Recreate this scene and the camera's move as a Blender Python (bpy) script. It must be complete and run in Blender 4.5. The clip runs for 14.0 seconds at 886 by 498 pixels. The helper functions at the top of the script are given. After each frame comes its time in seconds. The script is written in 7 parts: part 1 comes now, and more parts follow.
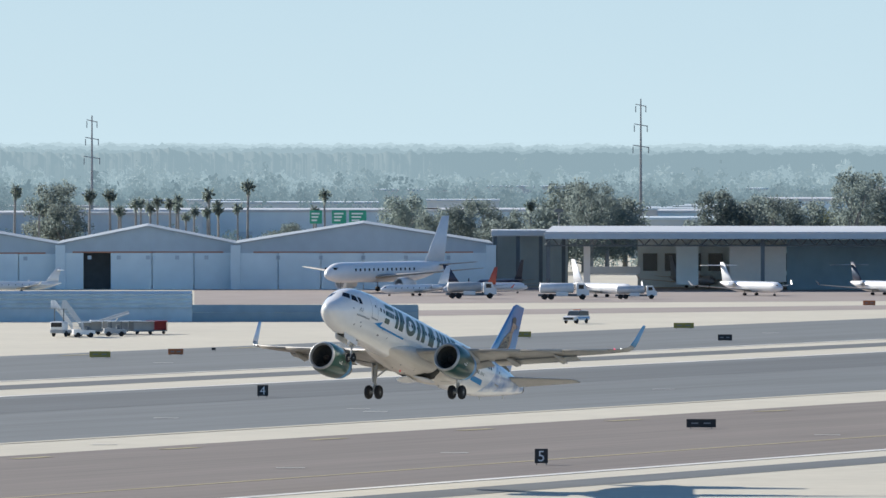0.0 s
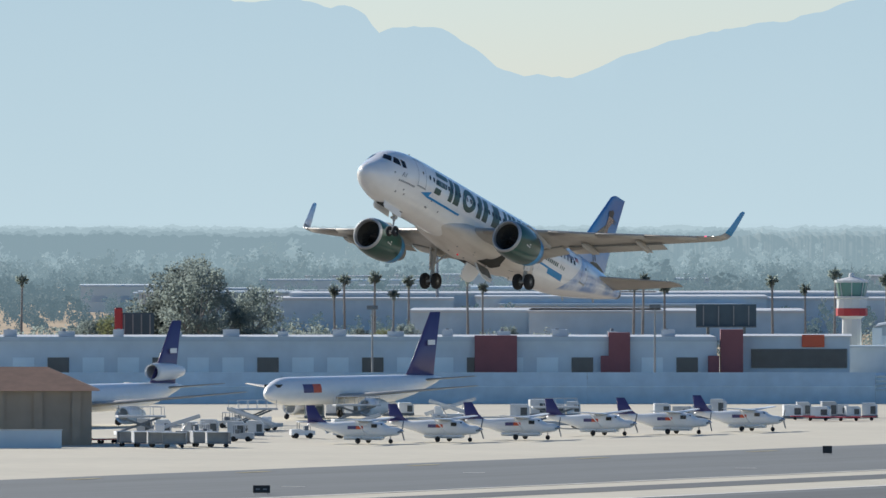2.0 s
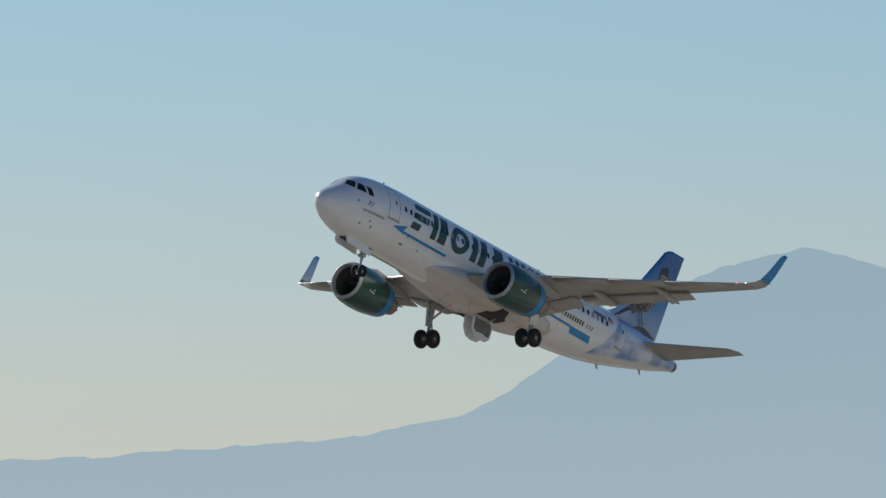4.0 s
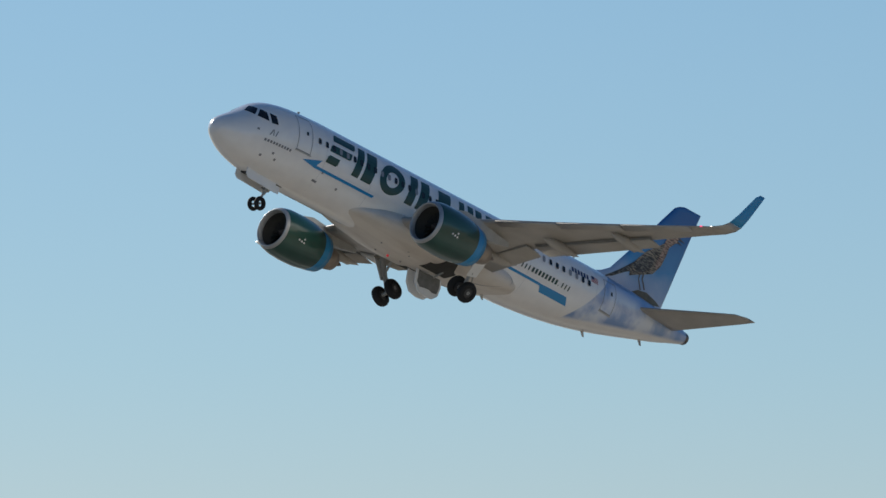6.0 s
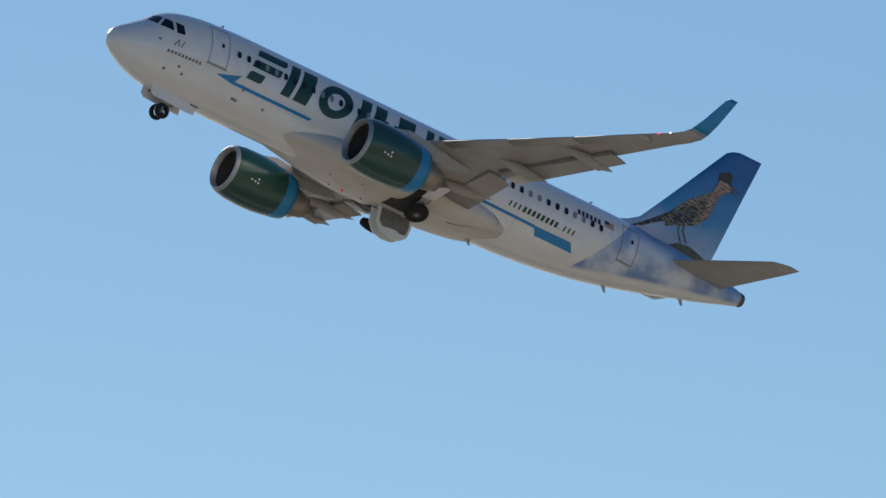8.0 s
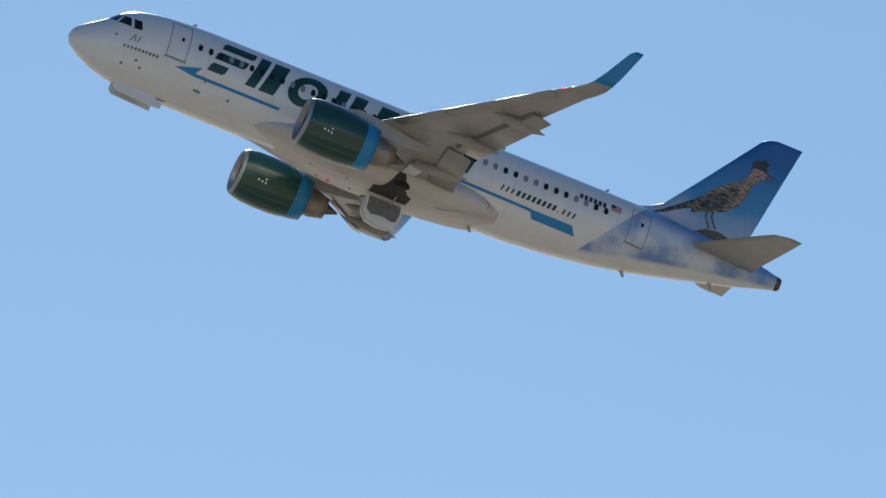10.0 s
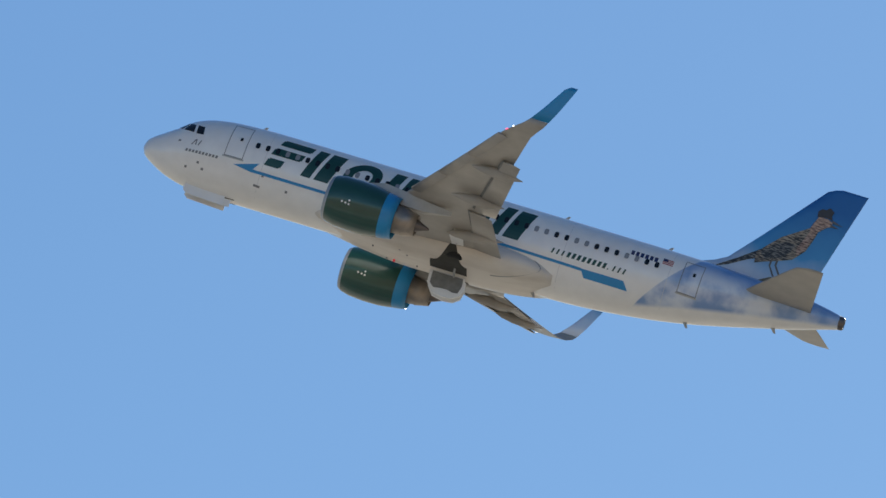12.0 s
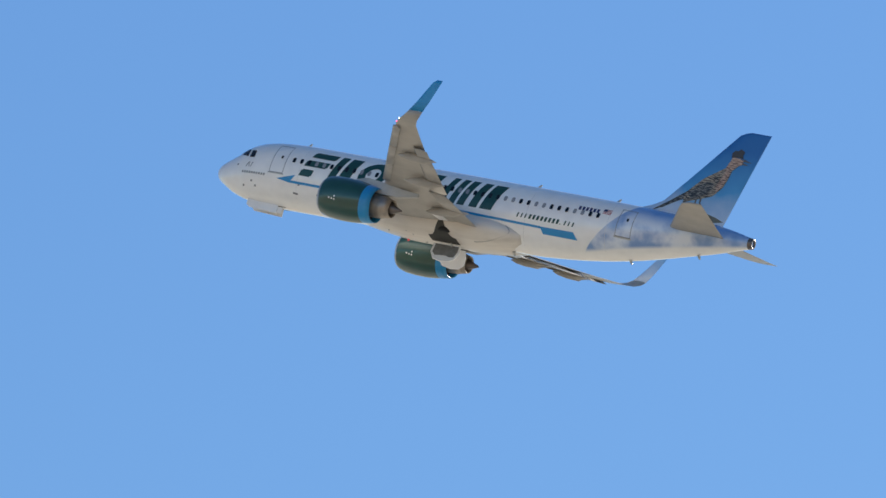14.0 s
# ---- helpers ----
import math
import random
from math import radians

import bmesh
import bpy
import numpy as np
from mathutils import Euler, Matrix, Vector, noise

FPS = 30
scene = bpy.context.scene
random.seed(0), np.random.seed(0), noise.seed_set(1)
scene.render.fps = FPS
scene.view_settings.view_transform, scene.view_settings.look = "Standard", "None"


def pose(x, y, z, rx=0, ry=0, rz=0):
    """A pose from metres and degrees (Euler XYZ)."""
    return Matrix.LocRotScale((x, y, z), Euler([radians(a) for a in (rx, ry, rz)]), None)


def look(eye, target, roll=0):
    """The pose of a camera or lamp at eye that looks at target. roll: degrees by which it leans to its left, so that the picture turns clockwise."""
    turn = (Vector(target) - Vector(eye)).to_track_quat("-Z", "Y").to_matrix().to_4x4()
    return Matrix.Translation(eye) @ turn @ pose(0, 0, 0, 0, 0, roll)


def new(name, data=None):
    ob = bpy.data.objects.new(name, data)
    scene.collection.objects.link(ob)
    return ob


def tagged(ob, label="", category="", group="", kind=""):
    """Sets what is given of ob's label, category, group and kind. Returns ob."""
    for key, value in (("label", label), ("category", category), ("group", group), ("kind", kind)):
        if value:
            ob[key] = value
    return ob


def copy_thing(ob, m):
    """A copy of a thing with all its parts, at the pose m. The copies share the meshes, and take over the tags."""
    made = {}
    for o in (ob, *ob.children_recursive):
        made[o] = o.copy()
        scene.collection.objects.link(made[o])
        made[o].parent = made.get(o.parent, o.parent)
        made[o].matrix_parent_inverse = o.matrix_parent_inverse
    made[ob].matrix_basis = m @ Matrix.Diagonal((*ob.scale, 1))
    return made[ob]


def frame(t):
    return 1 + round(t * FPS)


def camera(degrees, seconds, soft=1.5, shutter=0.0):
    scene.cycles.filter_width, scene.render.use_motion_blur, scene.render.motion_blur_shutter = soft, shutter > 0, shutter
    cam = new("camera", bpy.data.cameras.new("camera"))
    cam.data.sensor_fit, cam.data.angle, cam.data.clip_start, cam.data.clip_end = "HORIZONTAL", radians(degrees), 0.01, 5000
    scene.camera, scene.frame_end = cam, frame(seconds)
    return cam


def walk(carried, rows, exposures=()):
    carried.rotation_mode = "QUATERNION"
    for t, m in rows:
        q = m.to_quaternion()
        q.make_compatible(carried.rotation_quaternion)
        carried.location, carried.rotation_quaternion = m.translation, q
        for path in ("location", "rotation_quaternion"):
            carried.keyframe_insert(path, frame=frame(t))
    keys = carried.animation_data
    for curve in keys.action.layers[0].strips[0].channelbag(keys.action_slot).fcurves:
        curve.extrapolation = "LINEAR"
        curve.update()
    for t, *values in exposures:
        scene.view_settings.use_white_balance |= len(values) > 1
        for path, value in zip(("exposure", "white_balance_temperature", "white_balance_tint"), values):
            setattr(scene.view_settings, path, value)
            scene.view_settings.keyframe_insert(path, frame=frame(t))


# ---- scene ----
# ---- camera ----
LENS = 2 * math.degrees(math.atan(784 / 17800))
EYE = (0.0, 0.0, 29.0)
CAMERA_ROWS = [
    (0.00, 89.379, 0.0, 0.000),
    (0.50, 89.353, 0.0, 1.329),
    (1.00, 89.506, 0.0, 2.923),
    (1.50, 89.654, 0.0, 4.139),
    (2.00, 89.845, 0.0, 5.842),
    (2.50, 90.718, 0.0, 7.548),
    (2.70, 90.904, 0.0, 8.266),
    (3.20, 91.373, 0.0, 10.115),
    (3.75, 91.771, 0.0, 11.898),
    (4.30, 92.139, 0.0, 13.612),
    (4.80, 92.530, 0.0, 15.280),
    (5.00, 92.972, 0.0, 16.340),
    (5.50, 93.455, 0.0, 17.760),
    (6.00, 93.868, 0.0, 19.920),
    (6.50, 94.687, 0.0, 22.195),
    (7.00, 96.031, 0.0, 24.856),
    (7.50, 96.886, 0.0, 28.464),
    (8.00, 97.821, 0.0, 31.670),
    (8.20, 98.505, 0.0, 32.916),
    (8.70, 99.780, 0.0, 36.836),
    (9.20, 101.036, 0.0, 41.018),
    (9.75, 102.406, 0.0, 45.921),
    (10.30, 103.782, 0.0, 51.156),
    (10.50, 104.305, 0.0, 53.198),
    (11.00, 105.978, 0.0, 58.188),
    (11.50, 107.405, 0.0, 64.126),
    (12.00, 108.472, 0.0, 69.079),
    (12.50, 109.244, 0.0, 73.672),
    (13.00, 109.799, 0.0, 78.716),
    (13.50, 110.294, 0.0, 84.902),
    (14.00, 110.880, 0.0, 89.476),
]

cam = camera(LENS, 14.0, soft=1.5)
walk(cam, [(t, pose(*EYE, rx, ry, rz)) for t, rx, ry, rz in CAMERA_ROWS],
     exposures=[(0.0, 0.45), (0.5, 0.5), (1.1, 0.46), (1.5, 0.3), (2.0, 0.25), (2.7, 0.1), (4.8, -0.4), (6.5, -0.28), (7.5, -0.28), (8.2, -0.22), (10.5, -0.06), (11.0, -0.02), (11.5, 0.12), (12.0, 0.14), (12.5, 0.27), (13.0, 0.44), (13.5, 0.58), (14.0, 0.58)])

# ---- light ----
SUN_BEARING, SUN_HEIGHT = -51.0, 26.0      # degrees right of +y, degrees up
world = bpy.data.worlds.new("sky")
scene.world = world
world.use_nodes = True
wn = world.node_tree
sky = wn.nodes.new("ShaderNodeTexSky")
sky.sky_type = "NISHITA"
sky.sun_disc = False
sky.sun_elevation = radians(SUN_HEIGHT)
sky.sun_rotation = radians(SUN_BEARING)
sky.altitude = 340
sky.air_density, sky.dust_density, sky.ozone_density = 1.0, 0.15, 2.5
tint = wn.nodes.new("ShaderNodeVectorMath")
tint.operation = "MULTIPLY"
# the air is whiter in the dust low over the plain
tc = wn.nodes.new("ShaderNodeTexCoord")
up = wn.nodes.new("ShaderNodeSeparateXYZ")
wn.links.new(tc.outputs["Generated"], up.inputs[0])
low = wn.nodes.new("ShaderNodeMapRange")
low.inputs["From Min"].default_value, low.inputs["From Max"].default_value = 0.0, 0.4
wn.links.new(up.outputs["Z"], low.inputs["Value"])
air = wn.nodes.new("ShaderNodeValToRGB")
stops = air.color_ramp.elements
stops[0].position, stops[0].color = 0.0, (0.695, 0.746, 0.965, 1)
stops[1].position, stops[1].color = 1.0, (0.560, 0.765, 0.945, 1)
for at, tone in ((0.08, (0.672, 0.754, 0.965, 1)), (0.14, (0.618, 0.766, 0.975, 1)), (0.28, (0.606, 0.769, 0.93, 1)), (0.40, (0.612, 0.769, 0.91, 1)), (0.55, (0.607, 0.766, 0.895, 1)), (0.8, (0.580, 0.766, 0.90, 1))):
    stop = stops.new(at)
    stop.color = tone
wn.links.new(low.outputs[0], air.inputs["Fac"])
wn.links.new(air.outputs["Color"], tint.inputs[1])
wn.links.new(sky.outputs["Color"], tint.inputs[0])
wn.links.new(tint.outputs[0], wn.nodes["Background"].inputs["Color"])
wn.nodes["Background"].inputs["Strength"].default_value = 0.0975
sun_data = bpy.data.lights.new("sun", "SUN")
sun_data.energy, sun_data.angle, sun_data.color = 5.0, radians(0.5), (1.0, 0.93, 0.83)
sun = new("sun", sun_data)
sb, sh = radians(SUN_BEARING), radians(SUN_HEIGHT)
sun.matrix_world = look((0, 0, 500), (-900 * math.sin(sb) * math.cos(sh), -900 * math.cos(sb) * math.cos(sh), 500 - 900 * math.sin(sh)))


# ---- materials ----
def material(name, color, rough=0.6, metal=0.0, vary=0.12, scale=0.8, bump=0.0, coat=0.0, random_tint=0.0, thin=0.0, glow=None):
    """A surface with grain at two scales; scale is in features per metre."""
    m = bpy.data.materials.new(name)
    m.use_nodes = True
    nt = m.node_tree
    b = nt.nodes["Principled BSDF"]
    b.inputs["Roughness"].default_value = rough
    b.inputs["Metallic"].default_value = metal
    b.inputs["Coat Weight"].default_value = coat
    tc = nt.nodes.new("ShaderNodeTexCoord")
    n1 = nt.nodes.new("ShaderNodeTexNoise")
    n1.inputs["Scale"].default_value = scale
    n1.inputs["Detail"].default_value = 6
    n2 = nt.nodes.new("ShaderNodeTexNoise")
    n2.inputs["Scale"].default_value = scale * 0.11
    n2.inputs["Detail"].default_value = 3
    for n in (n1, n2):
        nt.links.new(tc.outputs["Object"], n.inputs["Vector"])
    add = nt.nodes.new("ShaderNodeMath")
    add.operation = "ADD"
    nt.links.new(n1.outputs["Fac"], add.inputs[0])
    nt.links.new(n2.outputs["Fac"], add.inputs[1])
    rng = nt.nodes.new("ShaderNodeMapRange")
    rng.inputs["From Min"].default_value, rng.inputs["From Max"].default_value = 0.6, 1.4
    rng.inputs["To Min"].default_value, rng.inputs["To Max"].default_value = 1 - vary, 1 + vary
    nt.links.new(add.outputs[0], rng.inputs["Value"])
    value = rng.outputs[0]
    if random_tint:
        oi = nt.nodes.new("ShaderNodeObjectInfo")
        r2 = nt.nodes.new("ShaderNodeMapRange")
        r2.inputs["To Min"].default_value, r2.inputs["To Max"].default_value = 1 - random_tint, 1 + random_tint
        nt.links.new(oi.outputs["Random"], r2.inputs["Value"])
        mu = nt.nodes.new("ShaderNodeMath")
        mu.operation = "MULTIPLY"
        nt.links.new(value, mu.inputs[0])
        nt.links.new(r2.outputs[0], mu.inputs[1])
        value = mu.outputs[0]
    vm = nt.nodes.new("ShaderNodeVectorMath")
    vm.operation = "SCALE"
    vm.inputs[0].default_value = color
    nt.links.new(value, vm.inputs["Scale"])
    nt.links.new(vm.outputs[0], b.inputs["Base Color"])
    if bump:
        bp = nt.nodes.new("ShaderNodeBump")
        bp.inputs["Strength"].default_value = 0.5
        bp.inputs["Distance"].default_value = bump
        nt.links.new(n1.outputs["Fac"], bp.inputs["Height"])
        nt.links.new(bp.outputs[0], b.inputs["Normal"])
    if thin:
        tr = nt.nodes.new("ShaderNodeBsdfTranslucent")
        nt.links.new(vm.outputs[0], tr.inputs["Color"])
        mx = nt.nodes.new("ShaderNodeMixShader")
        mx.inputs[0].default_value = thin
        nt.links.new(b.outputs[0], mx.inputs[1])
        nt.links.new(tr.outputs[0], mx.inputs[2])
        nt.links.new(mx.outputs[0], nt.nodes["Material Output"].inputs["Surface"])
    if glow:
        b.inputs["Emission Color"].default_value = (*glow[:3], 1)
        b.inputs["Emission Strength"].default_value = glow[3]
    return m


# ---- mesh helpers ----
def part(name, bm, mat, parent=None, label="", smooth=False, m=None):
    """Links a bmesh as one mesh object under a thing or a part."""
    me = bpy.data.meshes.new(name)
    bm.normal_update()
    bm.to_mesh(me)
    bm.free()
    if smooth:
        for p in me.polygons:
            p.use_smooth = True
    return piece(name, me, mat, parent, label, m)


def piece(name, me, mat=None, parent=None, label="", m=None):
    if mat is not None and not me.materials:
        me.materials.append(mat)
    ob = new(name, me)
    if parent is not None:
        ob.parent = parent
    if m is not None:
        ob.matrix_basis = m
    return tagged(ob, label)


def thing(name, label, category, m, group="", kind=""):
    ob = new(name)
    ob.matrix_basis = m
    return tagged(ob, label, category, group, kind)


def box(bm, x0, x1, y0, y1, z0, z1, bevel=0.0, m=None):
    c = ((x0 + x1) / 2, (y0 + y1) / 2, (z0 + z1) / 2)
    r = bmesh.ops.create_cube(bm, size=1, matrix=Matrix.LocRotScale(c, None, (x1 - x0, y1 - y0, z1 - z0)))
    vs = r["verts"]
    if bevel:
        es = list({e for v in vs for e in v.link_edges})
        g = bmesh.ops.bevel(bm, geom=es, offset=bevel, segments=1, affect="EDGES", clamp_overlap=True)
        vs = list({v for f in g["faces"] for v in f.verts} | {v for v in vs if v.is_valid})
    if m is not None:
        bmesh.ops.transform(bm, matrix=m, verts=vs)
    return bm


def rod(bm, a, b, r0, r1=None, seg=10):
    """A tapered round bar from a to b."""
    a, b = Vector(a), Vector(b)
    d = b - a
    m = Matrix.Translation((a + b) / 2) @ d.to_track_quat("Z", "Y").to_matrix().to_4x4()
    bmesh.ops.create_cone(bm, cap_ends=True, segments=seg, radius1=r0, radius2=r0 if r1 is None else r1, depth=d.length, matrix=m)
    return bm


def loft(bm, rings, cap=True, close=True):
    """Skins rings of points that have equal counts."""
    vs = [[bm.verts.new(p) for p in ring] for ring in rings]
    n = len(vs[0])
    for a, b in zip(vs, vs[1:]):
        for i in range(n if close else n - 1):
            j = (i + 1) % n
            bm.faces.new((a[i], a[j], b[j], b[i]))
    if cap:
        bm.faces.new(vs[0][::-1])
        bm.faces.new(vs[-1])
    bmesh.ops.recalc_face_normals(bm, faces=bm.faces)
    return bm


def lathe(bm, profile, seg=32, m=None, cap=False):
    """A body of revolution about the local x axis; profile holds (x, radius)."""
    rings = [[(x, r * math.cos(2 * math.pi * i / seg), r * math.sin(2 * math.pi * i / seg)) for i in range(seg)] for x, r in profile]
    if m is not None:
        rings = [[m @ Vector(p) for p in ring] for ring in rings]
    return loft(bm, rings, cap=cap)


def smooth_table(table, n):
    """Even steps through a table by monotone cubic pieces."""
    t = np.array(table, float)
    x, y = t[:, 0], t[:, 1:]
    h = np.diff(x)
    dl = np.diff(y, axis=0) / h[:, None]
    g = np.zeros_like(y)
    for k in range(1, len(x) - 1):
        same = dl[k - 1] * dl[k] > 0
        w1, w2 = 2 * h[k] + h[k - 1], h[k] + 2 * h[k - 1]
        with np.errstate(divide="ignore", invalid="ignore"):
            hm = (w1 + w2) / (w1 / dl[k - 1] + w2 / dl[k])
        g[k] = np.where(same, hm, 0)
    g[0], g[-1] = dl[0], dl[-1]

    def value(q):
        k = int(np.clip(np.searchsorted(x, q) - 1, 0, len(h) - 1))
        u = min(max((q - x[k]) / h[k], 0), 1)
        return ((2 * u**3 - 3 * u**2 + 1) * y[k] + (u**3 - 2 * u**2 + u) * h[k] * g[k]
                + (-2 * u**3 + 3 * u**2) * y[k + 1] + (u**3 - u**2) * h[k] * g[k + 1])
    return value


# ---- the airliner: local x runs aft from the nose, y to starboard, z up ----
def fuselage_paint():
    """White paint with light dirt; sky blue and cloud on the rear fuselage behind a slanted edge."""
    # the white is tinted slightly warm in place of light from the ground
    m = material("fuselage_paint", (0.87, 0.855, 0.82), rough=0.28, vary=0.07, scale=1.4, coat=0.8)
    m.node_tree.nodes["Principled BSDF"].inputs["Coat Roughness"].default_value = 0.07
    nt = m.node_tree
    b = nt.nodes["Principled BSDF"]
    white = b.inputs["Base Color"].links[0].from_socket
    tc = nt.nodes.new("ShaderNodeTexCoord")
    sep = nt.nodes.new("ShaderNodeSeparateXYZ")
    nt.links.new(tc.outputs["Object"], sep.inputs[0])

    def math_node(op, a, c):
        n = nt.nodes.new("ShaderNodeMath")
        n.operation = op
        for i, v in enumerate((a, c)):
            if isinstance(v, (int, float)):
                n.inputs[i].default_value = v
            else:
                nt.links.new(v, n.inputs[i])
        return n.outputs[0]

    def step(v, lo, hi):
        n = nt.nodes.new("ShaderNodeMapRange")
        n.interpolation_type = "SMOOTHSTEP"
        n.inputs["From Min"].default_value, n.inputs["From Max"].default_value = lo, hi
        nt.links.new(v, n.inputs["Value"])
        return n.outputs[0]

    def mix(f, a, c):
        n = nt.nodes.new("ShaderNodeMix")
        n.data_type = "RGBA"
        nt.links.new(f, n.inputs["Factor"])
        for i, v in ((6, a), (7, c)):
            if isinstance(v, tuple):
                n.inputs[i].default_value = v
            else:
                nt.links.new(v, n.inputs[i])
        return n.outputs[2]
    x, z = sep.outputs["X"], sep.outputs["Z"]
    # slanted leading edge of the tail picture
    edge = step(math_node("SUBTRACT", x, math_node("MULTIPLY", z, 0.807)), 28.17, 28.24)
    cloud = nt.nodes.new("ShaderNodeTexNoise")
    cloud.inputs["Scale"].default_value = 0.55
    cloud.inputs["Detail"].default_value = 7
    nt.links.new(tc.outputs["Object"], cloud.inputs["Vector"])
    puff = step(cloud.outputs["Fac"], 0.36, 0.62)
    blue = mix(puff, (0.20, 0.33, 0.58, 1), (0.70, 0.75, 0.82, 1))
    high = step(math_node("ADD", z, math_node("MULTIPLY", x, 0.05)), 2.2, 3.6)
    blue = mix(high, blue, (0.13, 0.30, 0.60, 1))
    low = step(math_node("SUBTRACT", z, math_node("MULTIPLY", math_node("SUBTRACT", x, 27.4), 0.218)), -1.42, -1.2)
    mask = math_node("MULTIPLY", edge, low)
    col = mix(mask, white, blue)
    nt.links.new(col, b.inputs["Base Color"])
    return m


def fin_paint():
    """Sky blue, paler towards the foot, with soft cloud."""
    m = material("fin_paint", (0.05, 0.2, 0.56), rough=0.3, vary=0.06, scale=0.7, coat=0.3)
    nt = m.node_tree
    b = nt.nodes["Principled BSDF"]
    tc = nt.nodes.new("ShaderNodeTexCoord")
    sep = nt.nodes.new("ShaderNodeSeparateXYZ")
    nt.links.new(tc.outputs["Object"], sep.inputs[0])
    noise_node = nt.nodes.new("ShaderNodeTexNoise")
    noise_node.inputs["Scale"].default_value = 0.5
    noise_node.inputs["Detail"].default_value = 6
    nt.links.new(tc.outputs["Object"], noise_node.inputs["Vector"])
    a = nt.nodes.new("ShaderNodeMath")
    a.operation = "MULTIPLY_ADD"
    a.inputs[1].default_value = 2.6
    nt.links.new(noise_node.outputs["Fac"], a.inputs[0])
    nt.links.new(sep.outputs["Z"], a.inputs[2])
    ramp = nt.nodes.new("ShaderNodeMapRange")
    ramp.inputs["From Min"].default_value, ramp.inputs["From Max"].default_value = 3.2, 8.2
    nt.links.new(a.outputs[0], ramp.inputs["Value"])
    cr = nt.nodes.new("ShaderNodeValToRGB")
    e = cr.color_ramp.elements
    e[0].position, e[0].color = 0.0, (0.55, 0.63, 0.74, 1)
    e[1].position, e[1].color = 1.0, (0.018, 0.135, 0.40, 1)
    mid = e.new(0.4)
    mid.color = (0.07, 0.31, 0.60, 1)
    nt.links.new(ramp.outputs[0], cr.inputs["Fac"])
    nt.links.new(cr.outputs["Color"], b.inputs["Base Color"])
    return m


M_WHITE = fuselage_paint()
M_FIN = fin_paint()
M_PLAIN_WHITE = material("white_paint", (0.82, 0.82, 0.81), rough=0.35, vary=0.06, scale=0.8, coat=0.2)
M_WING = material("wing_grey_paint", (0.385, 0.36, 0.32), rough=0.4, vary=0.17, scale=1.3)
M_GREEN = material("dark_green_gloss_paint", (0.012, 0.068, 0.052), rough=0.34, vary=0.16, scale=1.5, coat=0.6)
M_TITLE = material("dark_green_title_paint", (0.012, 0.065, 0.055), rough=0.3, vary=0.08, scale=2)
M_BLUE = material("light_blue_paint", (0.02, 0.27, 0.56), rough=0.3, vary=0.06, scale=1.5)
M_METAL = material("bare_metal", (0.62, 0.62, 0.62), rough=0.25, metal=1.0, vary=0.06, scale=2)
M_LIP = material("dull_bare_metal", (0.42, 0.43, 0.43), rough=0.5, metal=0.6, vary=0.12, scale=3)
M_NOZZLE = material("straw_coloured_nozzle_metal", (0.34, 0.29, 0.24), rough=0.45, metal=0.7, vary=0.2, scale=3)
M_TYRE_HUB = material("dark_grey_wheel_hub", (0.06, 0.06, 0.062), rough=0.5, vary=0.2, scale=4)
M_DOOR_INNER = material("dark_grey_door_liner", (0.2, 0.2, 0.19), rough=0.7, vary=0.35, scale=3)
M_DARK_METAL = material("heat_stained_metal", (0.16, 0.14, 0.13), rough=0.4, metal=0.8, vary=0.2, scale=3)
M_BLACK = material("black_rubber", (0.015, 0.015, 0.016), rough=0.8, vary=0.2, scale=4)
# dark colour that carries the shade inside bays, ducts and inlets
M_BAY = material("dark_recess_shade", (0.05, 0.05, 0.045), rough=0.8, vary=0.3, scale=3)
M_STRUT = material("grey_strut_paint", (0.42, 0.42, 0.40), rough=0.4, vary=0.12, scale=3)
M_GLASS = material("dark_window_glass", (0.015, 0.018, 0.022), rough=0.08, vary=0.1, scale=2)
M_NAVY_PAINT = material("navy_paint", (0.03, 0.04, 0.12), rough=0.4, vary=0.1, scale=3)
M_SHADE = material("pale_window_shade", (0.30, 0.31, 0.33), rough=0.2, vary=0.1, scale=3)
def grimy():
    """White paint tinted tan for light bounced off the ground, with oily streaks blown aft."""
    m = material("grimy_bounce_tinted_paint", (0.70, 0.65, 0.58), rough=0.4, vary=0.06, scale=0.8, coat=0.1)
    nt = m.node_tree
    b = nt.nodes["Principled BSDF"]
    old = b.inputs["Base Color"].links[0].from_socket
    tc = nt.nodes.new("ShaderNodeTexCoord")
    mp = nt.nodes.new("ShaderNodeMapping")
    mp.inputs["Scale"].default_value = (0.3, 1.5, 1.5)
    nt.links.new(tc.outputs["Object"], mp.inputs["Vector"])
    n = nt.nodes.new("ShaderNodeTexNoise")
    n.inputs["Scale"].default_value = 1.0
    n.inputs["Detail"].default_value = 8
    nt.links.new(mp.outputs[0], n.inputs["Vector"])
    r = nt.nodes.new("ShaderNodeMapRange")
    r.inputs["From Min"].default_value, r.inputs["From Max"].default_value = 0.45, 0.78
    r.inputs["To Max"].default_value = 0.38
    nt.links.new(n.outputs["Fac"], r.inputs["Value"])
    mx = nt.nodes.new("ShaderNodeMix")
    mx.data_type = "RGBA"
    nt.links.new(r.outputs[0], mx.inputs["Factor"])
    nt.links.new(old, mx.inputs[6])
    mx.inputs[7].default_value = (0.33, 0.27, 0.21, 1)
    nt.links.new(mx.outputs[2], b.inputs["Base Color"])
    return m


